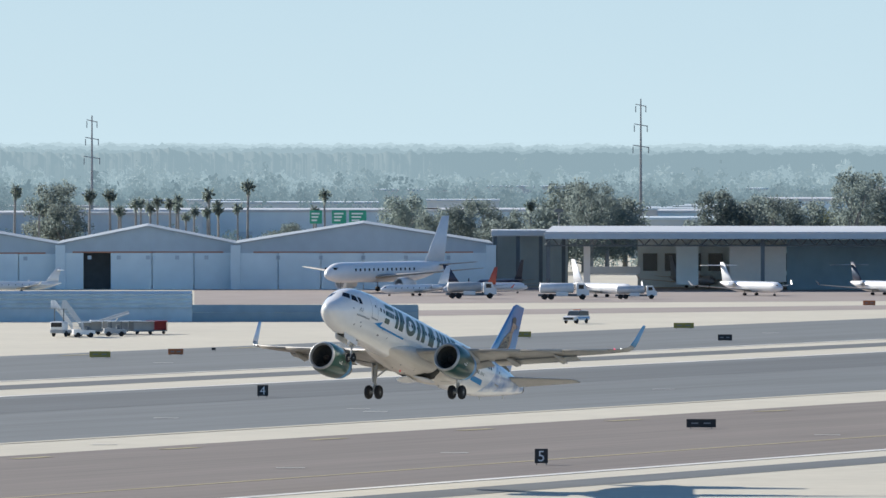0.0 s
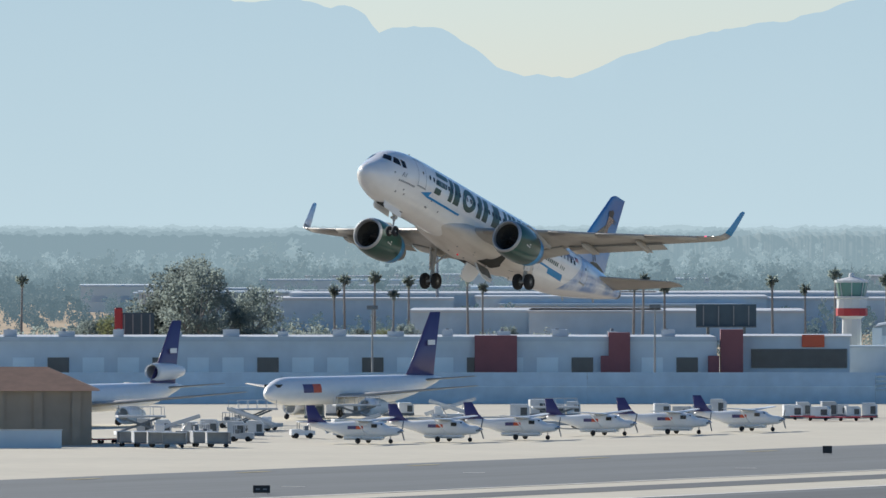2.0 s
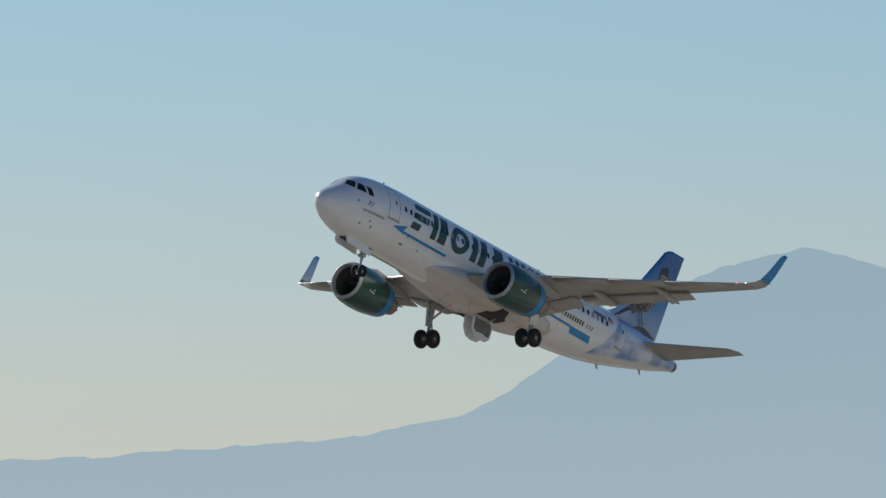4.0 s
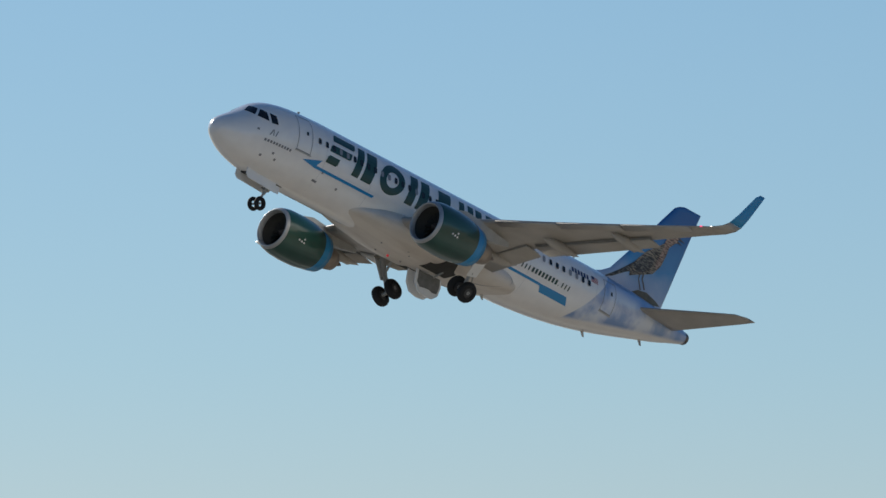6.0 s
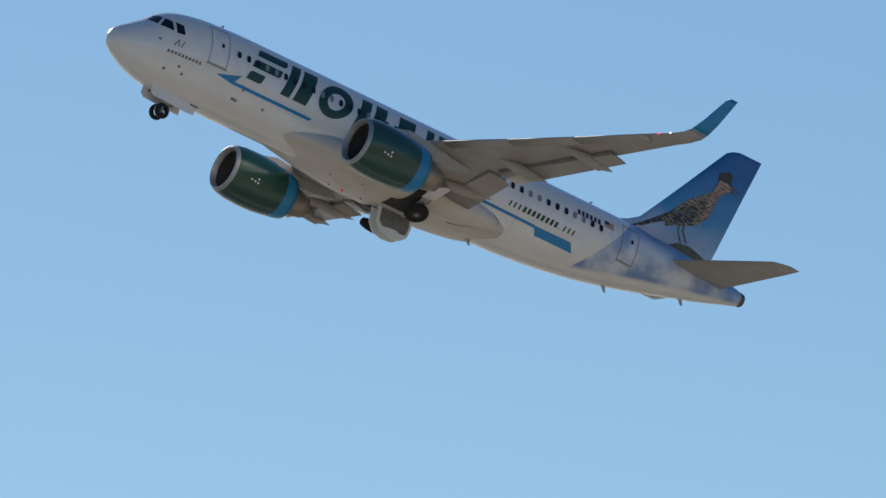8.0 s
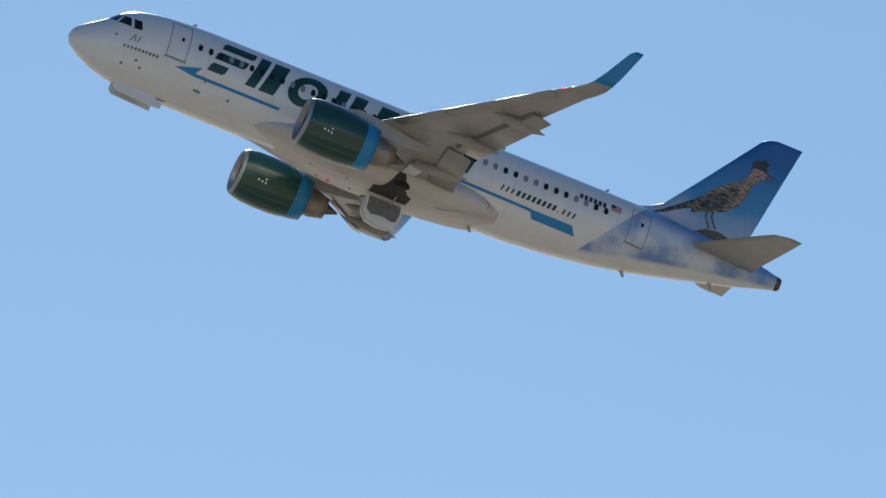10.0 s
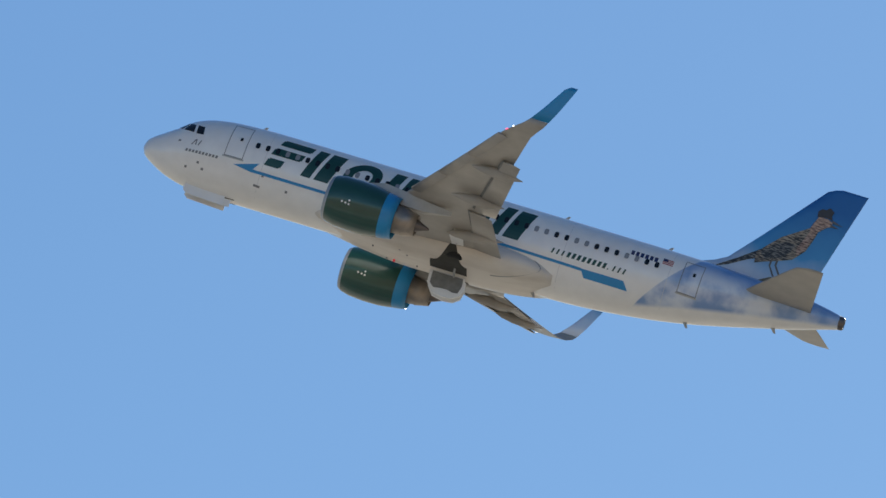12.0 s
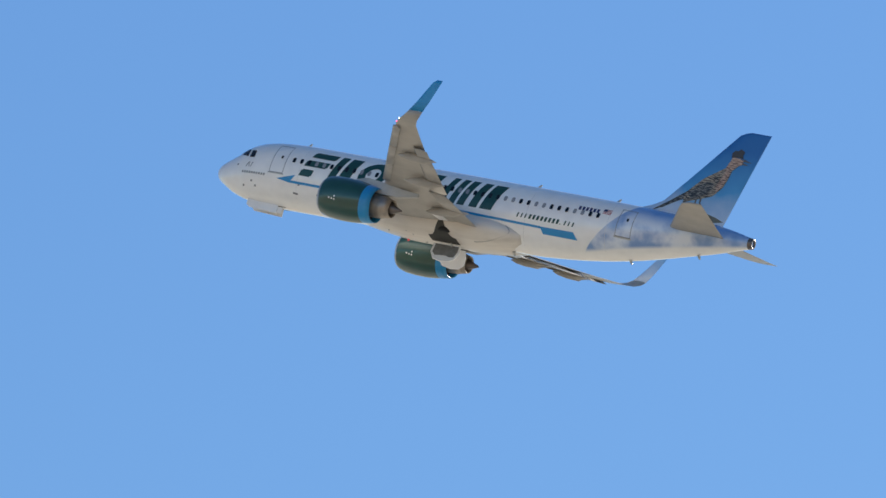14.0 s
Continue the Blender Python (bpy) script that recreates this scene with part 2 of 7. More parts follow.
M_BELLY = grimy()
M_LINE = material("grey_seam_paint", (0.22, 0.22, 0.23), rough=0.5, vary=0.1, scale=3)
def plumage(name, dark, light, lo, hi):
    """Mottled, streaked paint that runs along the bird's back."""
    m = material(name, dark, rough=0.4, vary=0.1, scale=5)
    nt = m.node_tree
    tc = nt.nodes.new("ShaderNodeTexCoord")
    mp = nt.nodes.new("ShaderNodeMapping")
    mp.inputs["Rotation"].default_value = (0, radians(38), 0)
    mp.inputs["Scale"].default_value = (2.6, 2.6, 14.0)
    nt.links.new(tc.outputs["Object"], mp.inputs["Vector"])
    n = nt.nodes.new("ShaderNodeTexNoise")
    n.inputs["Scale"].default_value = 1.6
    n.inputs["Detail"].default_value = 5
    nt.links.new(mp.outputs[0], n.inputs["Vector"])
    cr = nt.nodes.new("ShaderNodeValToRGB")
    e = cr.color_ramp.elements
    e[0].position, e[0].color = lo, (*dark, 1)
    e[1].position, e[1].color = hi, (*light, 1)
    nt.links.new(n.outputs["Fac"], cr.inputs["Fac"])
    nt.links.new(cr.outputs["Color"], nt.nodes["Principled BSDF"].inputs["Base Color"])
    return m


M_BIRD_BROWN = plumage("bird_brown_plumage_paint", (0.035, 0.03, 0.025), (0.40, 0.33, 0.24), 0.42, 0.60)
M_BIRD_DARK = plumage("bird_dark_plumage_paint", (0.022, 0.022, 0.024), (0.30, 0.28, 0.24), 0.48, 0.66)
M_BIRD_PALE = plumage("bird_pale_plumage_paint", (0.09, 0.045, 0.035), (0.55, 0.38, 0.28), 0.36, 0.58)
M_BIRD_LEG = material("bird_grey_leg_paint", (0.12, 0.12, 0.12), rough=0.4, vary=0.2, scale=5)
M_BIRD_CREST = material("bird_black_crest_paint", (0.05, 0.045, 0.045), rough=0.4, vary=0.3, scale=6)
M_ROCK = material("painted_rock", (0.15, 0.14, 0.10), rough=0.5, vary=0.5, scale=3)
M_RED_LIGHT = material("red_beacon_lens", (0.35, 0.02, 0.02), rough=0.2, vary=0.02, glow=(1.0, 0.10, 0.12, 0.25))
M_NAV_RED = material("lit_red_wing_lamp", (0.5, 0.03, 0.05), rough=0.2, vary=0.02, glow=(1, 0.12, 0.25, 1.5))
M_WHITE_LIGHT = material("white_strobe_lens", (0.8, 0.8, 0.8), rough=0.2, vary=0.02, glow=(1, 0.98, 0.9, 2.5))

FUSELAGE = smooth_table([
    (0.0, 0.02, -0.46, -0.50), (0.12, 0.36, -0.12, -0.82), (0.4, 0.66, 0.16, -1.05), (0.8, 0.93, 0.44, -1.28), (1.5, 1.28, 0.94, -1.60), (2.3, 1.56, 1.57, -1.82),
    (3.1, 1.75, 1.89, -1.94), (4.3, 1.90, 2.10, -1.99), (5.5, 1.97, 2.18, -2.01), (7.0, 2.0, 2.22, -2.01),
    (22.8, 2.0, 2.22, -2.01), (25.0, 1.98, 2.22, -1.88), (27.5, 1.89, 2.21, -1.60), (29.5, 1.75, 2.19, -1.26), (31.5, 1.51, 2.13, -0.81),
    (33.5, 1.16, 2.01, -0.30), (35.3, 0.80, 1.86, 0.16), (36.6, 0.50, 1.66, 0.56), (37.5, 0.33, 1.46, 0.82)], 0)


def skin(x, z, out=0.0, side=-1):
    """A point on the fuselage side at station x and height z, moved out by a little."""
    w, top, bot = FUSELAGE(x)
    zc, hz = (top + bot) / 2, (top - bot) / 2
    q = min(max((z - zc) / hz, -0.999), 0.999)
    y = w * math.sqrt(1 - q * q)
    n = Vector((0, y / (w * w), (z - zc) / (hz * hz))).normalized()
    return Vector((x, side * (y + n.y * out), z + n.z * out))


def decal(bm, quads, out=0.012, nx=6, nz=8, side=-1):
    """Paint laid on the fuselage: quads of four (x, z) corners, in order round."""
    for a, b, c, d in quads:
        grid = []
        for j in range(nz + 1):
            v = j / nz
            row = []
            for i in range(nx + 1):
                u = i / nx
                p = [(a[k] * (1 - u) + b[k] * u) * (1 - v) + (d[k] * (1 - u) + c[k] * u) * v for k in (0, 1)]
                row.append(bm.verts.new(skin(p[0], p[1], out, side)))
            grid.append(row)
        for j in range(nz):
            for i in range(nx):
                bm.faces.new((grid[j][i], grid[j][i + 1], grid[j + 1][i + 1], grid[j + 1][i]))
    bmesh.ops.recalc_face_normals(bm, faces=bm.faces)
    return bm


def airfoil(n=14, thick=0.12):
    """Points round a wing section of unit chord, from the trailing edge over the top to the nose and back below."""
    xs = [0.5 * (1 + math.cos(math.pi * i / n)) for i in range(n + 1)]
    t = lambda x: 5 * thick * (0.2969 * math.sqrt(x) - 0.126 * x - 0.3516 * x * x + 0.2843 * x**3 - 0.1015 * x**4)
    cam_line = lambda x: 0.018 * math.sin(math.pi * x)
    top = [(x, cam_line(x) + t(x)) for x in xs]
    bot = [(x, cam_line(x) - t(x)) for x in xs[::-1][1:-1]]
    return top + bot


def wing_ring(x, y, z, chord, thick, lean=0.0, twist=0.0):
    """A section at its leading edge; lean in degrees tips its thickness from upright (0) towards sideways (90)."""
    c, s = math.cos(radians(lean)), math.sin(radians(lean))
    tw = math.tan(radians(twist))
    return [(x + u * chord, y - (w * chord - u * chord * tw) * s, z + (w * chord - u * chord * tw) * c) for u, w in airfoil(thick=thick)]


def plate(bm, outline, thick, axis="y"):
    """A flat part of even thickness from an outline of (a, b) points."""
    h = thick / 2
    at3 = (lambda a, b, k: (a, k, b)) if axis == "y" else (lambda a, b, k: (a, b, k)) if axis == "z" else (lambda a, b, k: (k, a, b))
    f = [bm.verts.new(at3(a, b, -h)) for a, b in outline]
    g = [bm.verts.new(at3(a, b, h)) for a, b in outline]
    n = len(f)
    bm.faces.new(f)
    bm.faces.new(g[::-1])
    for i in range(n):
        bm.faces.new((f[i], g[i], g[(i + 1) % n], f[(i + 1) % n]))
    bmesh.ops.recalc_face_normals(bm, faces=bm.faces)
    return bm


def build_airliner():
    plane = thing("airliner", "white airliner with green engines and a bird on its fin", "airplane", Matrix())
    # fuselage
    bm = bmesh.new()
    xs = list(np.linspace(0, 1, 8) ** 1.6 * 1.0) + list(np.linspace(1.15, 7, 30)) + list(np.linspace(7.8, 23.5, 22)) + list(np.linspace(24, 37.5, 34))
    rings = []
    for x in xs:
        w, top, bot = FUSELAGE(x)
        zc, hz = (top + bot) / 2, (top - bot) / 2
        rings.append([(x, w * math.cos(a), zc + hz * math.sin(a)) for a in [2 * math.pi * i / 56 for i in range(56)]])
    loft(bm, rings)
    hull = part("fuselage", bm, M_WHITE, plane, "white painted fuselage with sky and cloud on the rear", smooth=True)
    bm = bmesh.new()
    lathe(bm, [(-0.16, 0.372), (0.06, 0.34), (0.12, 0.30), (0.10, 0.20), (-0.1, 0.17)], 24, pose(37.47, 0, 1.14))
    part("exhaust_ring", bm, M_DARK_METAL, hull, "dark auxiliary exhaust", smooth=True)
    # belly fairing
    bm = bmesh.new()
    tab = smooth_table([(9.6, 1.1, -1.5, 0.3), (10.8, 1.66, -1.4, 0.52), (12.4, 2.02, -1.28, 0.88), (15, 2.2, -1.25, 1.12), (18.5, 2.2, -1.25, 1.12),
                        (20.4, 2.14, -1.25, 0.98), (21.8, 1.92, -1.28, 0.74), (22.7, 1.5, -1.35, 0.45)], 0)
    rings = []
    for x in np.linspace(9.6, 22.7, 40):
        w, zc, h = tab(x)
        rings.append([(x, w * math.copysign(abs(math.cos(a)) ** 0.8, math.cos(a)), zc + h * math.sin(a)) for a in [2 * math.pi * i / 36 for i in range(36)]])
    loft(bm, rings)
    fairing = part("belly_fairing", bm, M_BELLY, plane, "grimy white rounded wing-root fairing", smooth=True)
    # seam round the tail of the fairing
    for side in (-1, 1):
        line = []
        for k in range(31):
            a = math.pi * (k / 30 - 0.5)
            x = 19.6 + 2.45 * math.cos(a)
            w, zc, h = tab(x)
            q = max(-0.98, min(0.98, 0.86 * math.sin(a)))
            line.append((x, w, zc, h, q))
        bm = bmesh.new()
        prev = None
        for x, w, zc, h, q in line:
            row = []
            for dq in (-0.012, 0.012):
                a = math.asin(max(-0.99, min(0.99, q + dq)))
                row.append(bm.verts.new((x + dq * 1.5, side * (w * abs(math.cos(a)) ** 0.8 + 0.008), zc + h * math.sin(a) * 1.004)))
            if prev:
                bm.faces.new((prev[0], row[0], row[1], prev[1]))
            prev = row
        part("fairing_seam", bm, M_LINE, fairing)
    # wings, one mesh a part on either side
    for side, name in ((-1, "port"), (1, "starboard")):
        rings = []
        for y, le, te, z, th in ((0.6, 12.1, 19.6, -1.3, 0.15), (2.0, 12.85, 19.4, -1.12, 0.14), (3.2, 13.45, 19.25, -0.95, 0.135), (4.8, 14.25, 19.1, -0.72, 0.125),
                                 (6.4, 15.03, 19.0, -0.50, 0.115), (9.0, 16.32, 19.6, -0.22, 0.11), (12.0, 17.78, 20.3, 0.13, 0.105), (14.5, 19.02, 20.88, 0.44, 0.10), (16.3, 19.92, 21.32, 0.69, 0.10)):
            rings.append(wing_ring(le, side * y, z, te - le, th, twist=2.0 * (1 - y / 16.3)))
        rings += [wing_ring(20.4, side * 16.95, 0.83, 1.22, 0.09, side * 20), wing_ring(20.85, side * 17.3, 1.06, 1.06, 0.085, side * 45), wing_ring(21.15, side * 17.46, 1.32, 0.93, 0.08, side * 68)]
        bm = loft(bmesh.new(), rings)
        wing = part("wing", bm, M_WING, plane, "long swept grey wing with a drooped trailing edge", smooth=True)
        bm = bmesh.new()
        rings = [wing_ring(21.15, side * 17.46, 1.325, 0.935, 0.082, side * 68), wing_ring(21.6, side * 17.58, 1.95, 0.80, 0.08, side * 76), wing_ring(22.35, side * 17.76, 3.16, 0.56, 0.08, side * 80), wing_ring(22.62, side * 17.79, 3.36, 0.36, 0.06, side * 80)]
        part("winglet", loft(bm, rings), M_BLUE if side < 0 else M_FIN, wing, "blue upturned wing tip", smooth=True)
        # flaps, lowered
        for y0, y1, x0, x1, c0, c1, z0, z1 in ((2.3, 6.2, 18.5, 18.2, 1.5, 1.25, -1.30, -0.76), (6.6, 13.2, 18.45, 20.0, 1.2, 0.92, -0.72, 0.06)):
            rings = [wing_ring(x0, side * y0, z0, c0, 0.12, twist=7), wing_ring(x1, side * y1, z1, c1, 0.12, twist=7)]
            part("flap", loft(bmesh.new(), rings), M_WING, wing, smooth=True)
            bm = bmesh.new()
            loft(bm, [[(x0 - 0.12, side * y0, z0 + 0.10), (x0 + 0.14, side * y0, z0 - 0.03), (x0 + 0.16, side * y0, z0 + 0.06)], [(x1 - 0.12, side * y1, z1 + 0.08), (x1 + 0.12, side * y1, z1 - 0.03), (x1 + 0.13, side * y1, z1 + 0.05)]])
            part("flap_gap", bm, M_DOOR_INNER, wing, "dark gap before the flap")
        # slats, moved out along the leading edge
        for y0, y1 in ((2.6, 4.7), (6.7, 9.6), (9.7, 12.7), (12.8, 16.0)):
            le = lambda y: 12.85 + (y - 2.0) * 0.4945
            zz = lambda y: np.interp(y, [2, 6.4, 9, 12, 14.5, 16.3], [-1.12, -0.5, -0.22, 0.13, 0.44, 0.69])
            rings = [wing_ring(le(y) - 0.16, side * y, zz(y) - 0.07, 0.55, 0.26, twist=14) for y in (y0, y1)]
            part("slat", loft(bmesh.new(), rings), M_WING, wing, smooth=True)
        # flap track fairings
        for y, x, z, ln, dip in ((3.9, 17.1, -1.42, 3.0, -6), (8.2, 17.3, -0.72, 2.85, 0), (11.95, 18.35, -0.16, 2.75, 2)):
            bm = bmesh.new()
            lathe(bm, [(0, 0.02), (0.4, 0.15), (1.1, 0.24), (2.0, 0.25), (ln - 0.6, 0.15), (ln, 0.01)], 14, pose(x, side * y, z, 0, dip, 0) @ Matrix.Diagonal((1, 0.75, 1.15, 1)))
            part("flap_track_fairing", bm, M_WING, wing, "pointed fairing below the flap", smooth=True)
        bm = bmesh.new()
        rod(bm, (20.02, side * 16.5, 0.72), (20.1, side * 16.6, 0.74), 0.035)
        part("wing_tip_light", bm, M_NAV_RED if side < 0 else M_WHITE_LIGHT, wing, "small wing tip lamp")
        part("strobe", rod(bmesh.new(), (20.36, side * 16.93, 0.83), (20.41, side * 16.99, 0.85), 0.025), M_WHITE_LIGHT, wing, "small white strobe lamp")
        if side > 0:
            # the starboard wing flexes up a little more
            for ob in [wing] + list(wing.children):
                for v in ob.data.vertices:
                    v.co.z += 0.34 * max(0.0, (v.co.y - 2.0) / 15.3) ** 1.4
        else:
            for ob in [wing] + list(wing.children):
                for v in ob.data.vertices:
                    v.co.x += 0.38 * max(0.0, (-v.co.y - 2.0) / 15.6)
        # engine
        eng = thing("engine", "", "", Matrix())
        eng.parent = plane
        eng.matrix_basis = pose(11.06, side * 5.75, -2.02 if side < 0 else -1.90, 0, 1.5, 0) @ Matrix.Diagonal((1, 1.025, 1.025, 1))
        bm = bmesh.new()
        lathe(bm, [(0.17, 1.155), (0.28, 1.20), (0.7, 1.285), (1.5, 1.32), (2.3, 1.29), (2.8, 1.22), (3.05, 1.17)], 48)
        cowl = part("cowling", bm, M_GREEN, eng, "glossy dark green engine cowling", smooth=True)
        bm = bmesh.new()
        lathe(bm, [(3.05, 1.17), (3.4, 1.12), (3.76, 1.04), (3.74, 1.0), (3.2, 1.0)], 48)
        part("nozzle_band", bm, M_BLUE, eng, "light blue rear cowling band", smooth=True)
        # dark annulus paints the shade inside the bypass
        bm = bmesh.new()
        lathe(bm, [(3.22, 1.01), (3.2, 0.9), (3.22, 0.6)], 40)
        part("bypass_duct", bm, M_BAY, eng, "dark bypass duct", smooth=True)
        bm = bmesh.new()
        lathe(bm, [(0.18, 1.160), (0.10, 1.12), (0.02, 1.06), (0.0, 1.02), (0.05, 0.98), (0.3, 0.93)], 48)
        part("inlet_lip", bm, M_LIP, eng, "dull bare metal inlet lip", smooth=True)
        bm = bmesh.new()
        lathe(bm, [(0.3, 0.93), (1.3, 0.97), (1.32, 0.3)], 40)
        part("inlet_duct", bm, M_BAY, eng, "dark inlet duct", smooth=True)
        # blades coloured dark for the shade inside the inlet
        bm = bmesh.new()
        for k in range(20):
            a = 2 * math.pi * k / 20
            r = pose(1.05, 0, 0, math.degrees(a))
            vs = [bm.verts.new(r @ Vector(p)) for p in ((0.1, -0.05, 0.26), (-0.08, 0.03, 0.26), (-0.10, 0.17, 0.95), (0.12, -0.12, 0.95))]
            bm.faces.new(vs)
        part("fan", bm, M_BAY, eng, "dark fan blades")
        bm = bmesh.new()
        lathe(bm, [(0.55, 0.01), (0.75, 0.15), (1.05, 0.28), (1.2, 0.3)], 20)
        part("spinner", bm, M_DARK_METAL, eng, smooth=True)
        bm = bmesh.new()
        lathe(bm, [(3.2, 0.74), (3.8, 0.72), (4.1, 0.68), (4.13, 0.70), (4.5, 0.61), (4.85, 0.53), (4.8, 0.48), (4.2, 0.47)], 32)
        part("core_nozzle", bm, M_NOZZLE, eng, "straw-coloured heat stained core nozzle", smooth=True)
        bm = bmesh.new()
        lathe(bm, [(4.2, 0.40), (4.8, 0.33), (5.5, 0.05)], 24)
        part("exhaust_plug", bm, M_DARK_METAL, eng, "dark exhaust plug", smooth=True)
        bm = bmesh.new()
        rings = []
        for x, zt, zb, w in ((1.7, 1.34, 1.25, 0.06), (2.6, 1.55, 1.0, 0.2), (3.8, 1.45, 0.72, 0.24), (5.0, 1.3, 0.75, 0.2), (6.3, 1.22, 1.02, 0.06)):
            rings.append([(x, -w, zb), (x, w, zb), (x, w, zt), (x, -w, zt)])
        part("pylon", loft(bm, rings), M_STRUT, eng, "grey engine pylon")
        for dx, a in ((1.0, 98), (1.2, 99), (1.38, 100), (1.36, 92)):
            bm = bmesh.new()
            bmesh.ops.create_cone(bm, cap_ends=True, segments=10, radius1=0.055, radius2=0.055, depth=0.02, matrix=pose(dx, 0, 0, a + 8) @ pose(0, 0, 1.312))
            part("placard", bm, M_PLAIN_WHITE, eng, "small white round placard")
    # fin and rudder
    bm = bmesh.new()
    ring = lambda x, z, c, t: [(x + u * c, w * c, z) for u, w in airfoil(thick=t)]
    loft(bm, [ring(28.6, 1.6, 6.54, 0.05), ring(28.7, 2.1, 6.55, 0.05), ring(29.5, 2.25, 5.79, 0.06), ring(30.15, 2.5, 5.2, 0.08), ring(30.75, 2.85, 4.69, 0.09), ring(32.0, 4.4, 3.81, 0.09), ring(33.4, 6.2, 2.84, 0.09), ring(34.6, 7.75, 2.02, 0.09), ring(34.95, 7.95, 1.72, 0.08), ring(35.3, 8.05, 1.4, 0.06)])
    fin = part("fin", bm, M_FIN, plane, "tall swept blue fin with a painted desert bird", smooth=True)
    # the painted bird, plain outlines laid on the port side of the fin
    fin_rows = np.array([(2.1, 28.7, 6.55, 0.05), (2.25, 29.5, 5.79, 0.06), (2.5, 30.15, 5.2, 0.08), (2.85, 30.75, 4.69, 0.09), (4.4, 32.0, 3.81, 0.09), (6.2, 33.4, 2.84, 0.09), (7.75, 34.6, 2.02, 0.09)])

    def fin_side(x, z):
        le, c, t = (np.interp(z, fin_rows[:, 0], fin_rows[:, k]) for k in (1, 2, 3))
        u = min(max((x - le) / c, 0.0), 1.0)
        return 5 * t * c * (0.2969 * math.sqrt(u) - 0.126 * u - 0.3516 * u * u + 0.2843 * u**3 - 0.1015 * u**4) - 0.018 * c * math.sin(math.pi * u)

    def on_fin(pts, m, name, out):
        bm2 = bmesh.new()
        f = bm2.faces.new([bm2.verts.new((x, 0, z)) for x, z in pts])
        bmesh.ops.triangulate(bm2, faces=[f])
        bmesh.ops.subdivide_edges(bm2, edges=bm2.edges[:], cuts=3, use_grid_fill=True)
        bmesh.ops.triangulate(bm2, faces=bm2.faces[:])
        for v in bm2.verts:
            v.co.y = -(max(fin_side(v.co.x, v.co.z), 0.0) + out)
        part(name, bm2, m, fin)
    on_fin([(32.5, 2.05), (33.15, 2.42), (33.85, 2.52), (34.6, 2.35), (35.15, 2.15), (34.2, 1.95)], M_ROCK, "painted_rock", 0.014)
    on_fin([(33.2, 3.38), (33.32, 3.38), (33.3, 3.1), (33.67, 2.6), (33.57, 2.56), (33.2, 3.08)], M_BIRD_LEG, "bird_leg", 0.018)
    on_fin([(32.92, 3.28), (33.03, 3.28), (33.0, 3.0), (33.36, 2.5), (33.26, 2.46), (32.91, 3.0)], M_BIRD_LEG, "bird_leg", 0.018)
    on_fin([(30.2, 2.14), (31.3, 2.93), (32.3, 3.74), (32.85, 4.25), (33.0, 3.6), (32.4, 3.25), (31.8, 2.98), (30.9, 2.42)], M_BIRD_DARK, "bird_tail", 0.022)
    on_fin([(32.1, 3.5), (32.6, 4.1), (33.1, 4.66), (33.7, 5.1), (34.35, 5.58), (34.8, 5.55), (34.68, 4.95), (34.47, 4.28), (33.97, 3.65), (33.2, 3.32), (32.6, 3.1), (32.16, 2.9), (32.25, 3.2)], M_BIRD_BROWN, "bird_body", 0.028)
    on_fin([(32.3, 3.55), (32.8, 4.1), (33.4, 4.5), (33.9, 4.45), (33.75, 3.95), (33.2, 3.5), (32.6, 3.25)], M_BIRD_DARK, "bird_wing", 0.034)
    on_fin([(34.0, 4.3), (34.25, 5.0), (34.4, 5.5), (34.75, 5.5), (34.6, 4.9), (34.42, 4.35), (34.1, 3.85)], M_BIRD_PALE, "bird_breast", 0.034)
    on_fin([(34.3, 5.5), (34.5, 5.95), (34.58, 6.3), (35.05, 6.3), (35.33, 6.2), (35.36, 5.95), (35.15, 5.86), (34.82, 5.5)], M_BIRD_PALE, "bird_head", 0.036)
    on_fin([(34.5, 6.25), (34.46, 6.55), (34.62, 6.74), (34.82, 6.74), (35.0, 6.9), (35.27, 6.74), (35.2, 6.48), (35.3, 6.3), (34.95, 6.34)], M_BIRD_CREST, "bird_crest", 0.042)
    on_fin([(35.26, 6.32), (35.93, 6.12), (35.36, 6.14)], M_BIRD_LEG, "bird_beak", 0.042)
    on_fin([(35.3, 6.08), (35.75, 5.94), (35.3, 5.93)], M_BIRD_LEG, "bird_beak", 0.042)
    # tailplane
    for side in (-1, 1):
        rings = [wing_ring(31.7, side * 0.3, 0.95, 4.1, 0.09), wing_ring(32.3, side * 1.2, 1.03, 3.6, 0.09), wing_ring(34.65, side * 5.2, 1.42, 1.75, 0.09), wing_ring(35.05, side * 5.8, 1.49, 1.42, 0.09), wing_ring(35.65, side * 6.1, 1.52, 0.86, 0.07)]
        part("tailplane", loft(bmesh.new(), rings), M_WING, plane, "swept grey tailplane", smooth=True)
    # titles: plain leaning shapes in the airline's green
    z0, z1, ln = -0.18, 1.57, 0.31

    def block(name, quads, nx=4, nz=10, mat=None, label=""):
        part(name, decal(bmesh.new(), quads, nx=nx, nz=nz), mat or M_TITLE, hull, label)

    def lean(u, z):
        return (u + ln * (z - z0), z)

    def bar(u0, u1, za, zb):
        return (lean(u0, za), lean(u1, za), lean(u1, zb), lean(u0, zb))

    def arc(uc, zc, rx, rz, ix, iz, a0, a1, n=12):
        """Quads along part of a leaning oval ring."""
        out = []
        for k in range(n):
            p, q = radians(a0 + (a1 - a0) * k / n), radians(a0 + (a1 - a0) * (k + 1) / n)
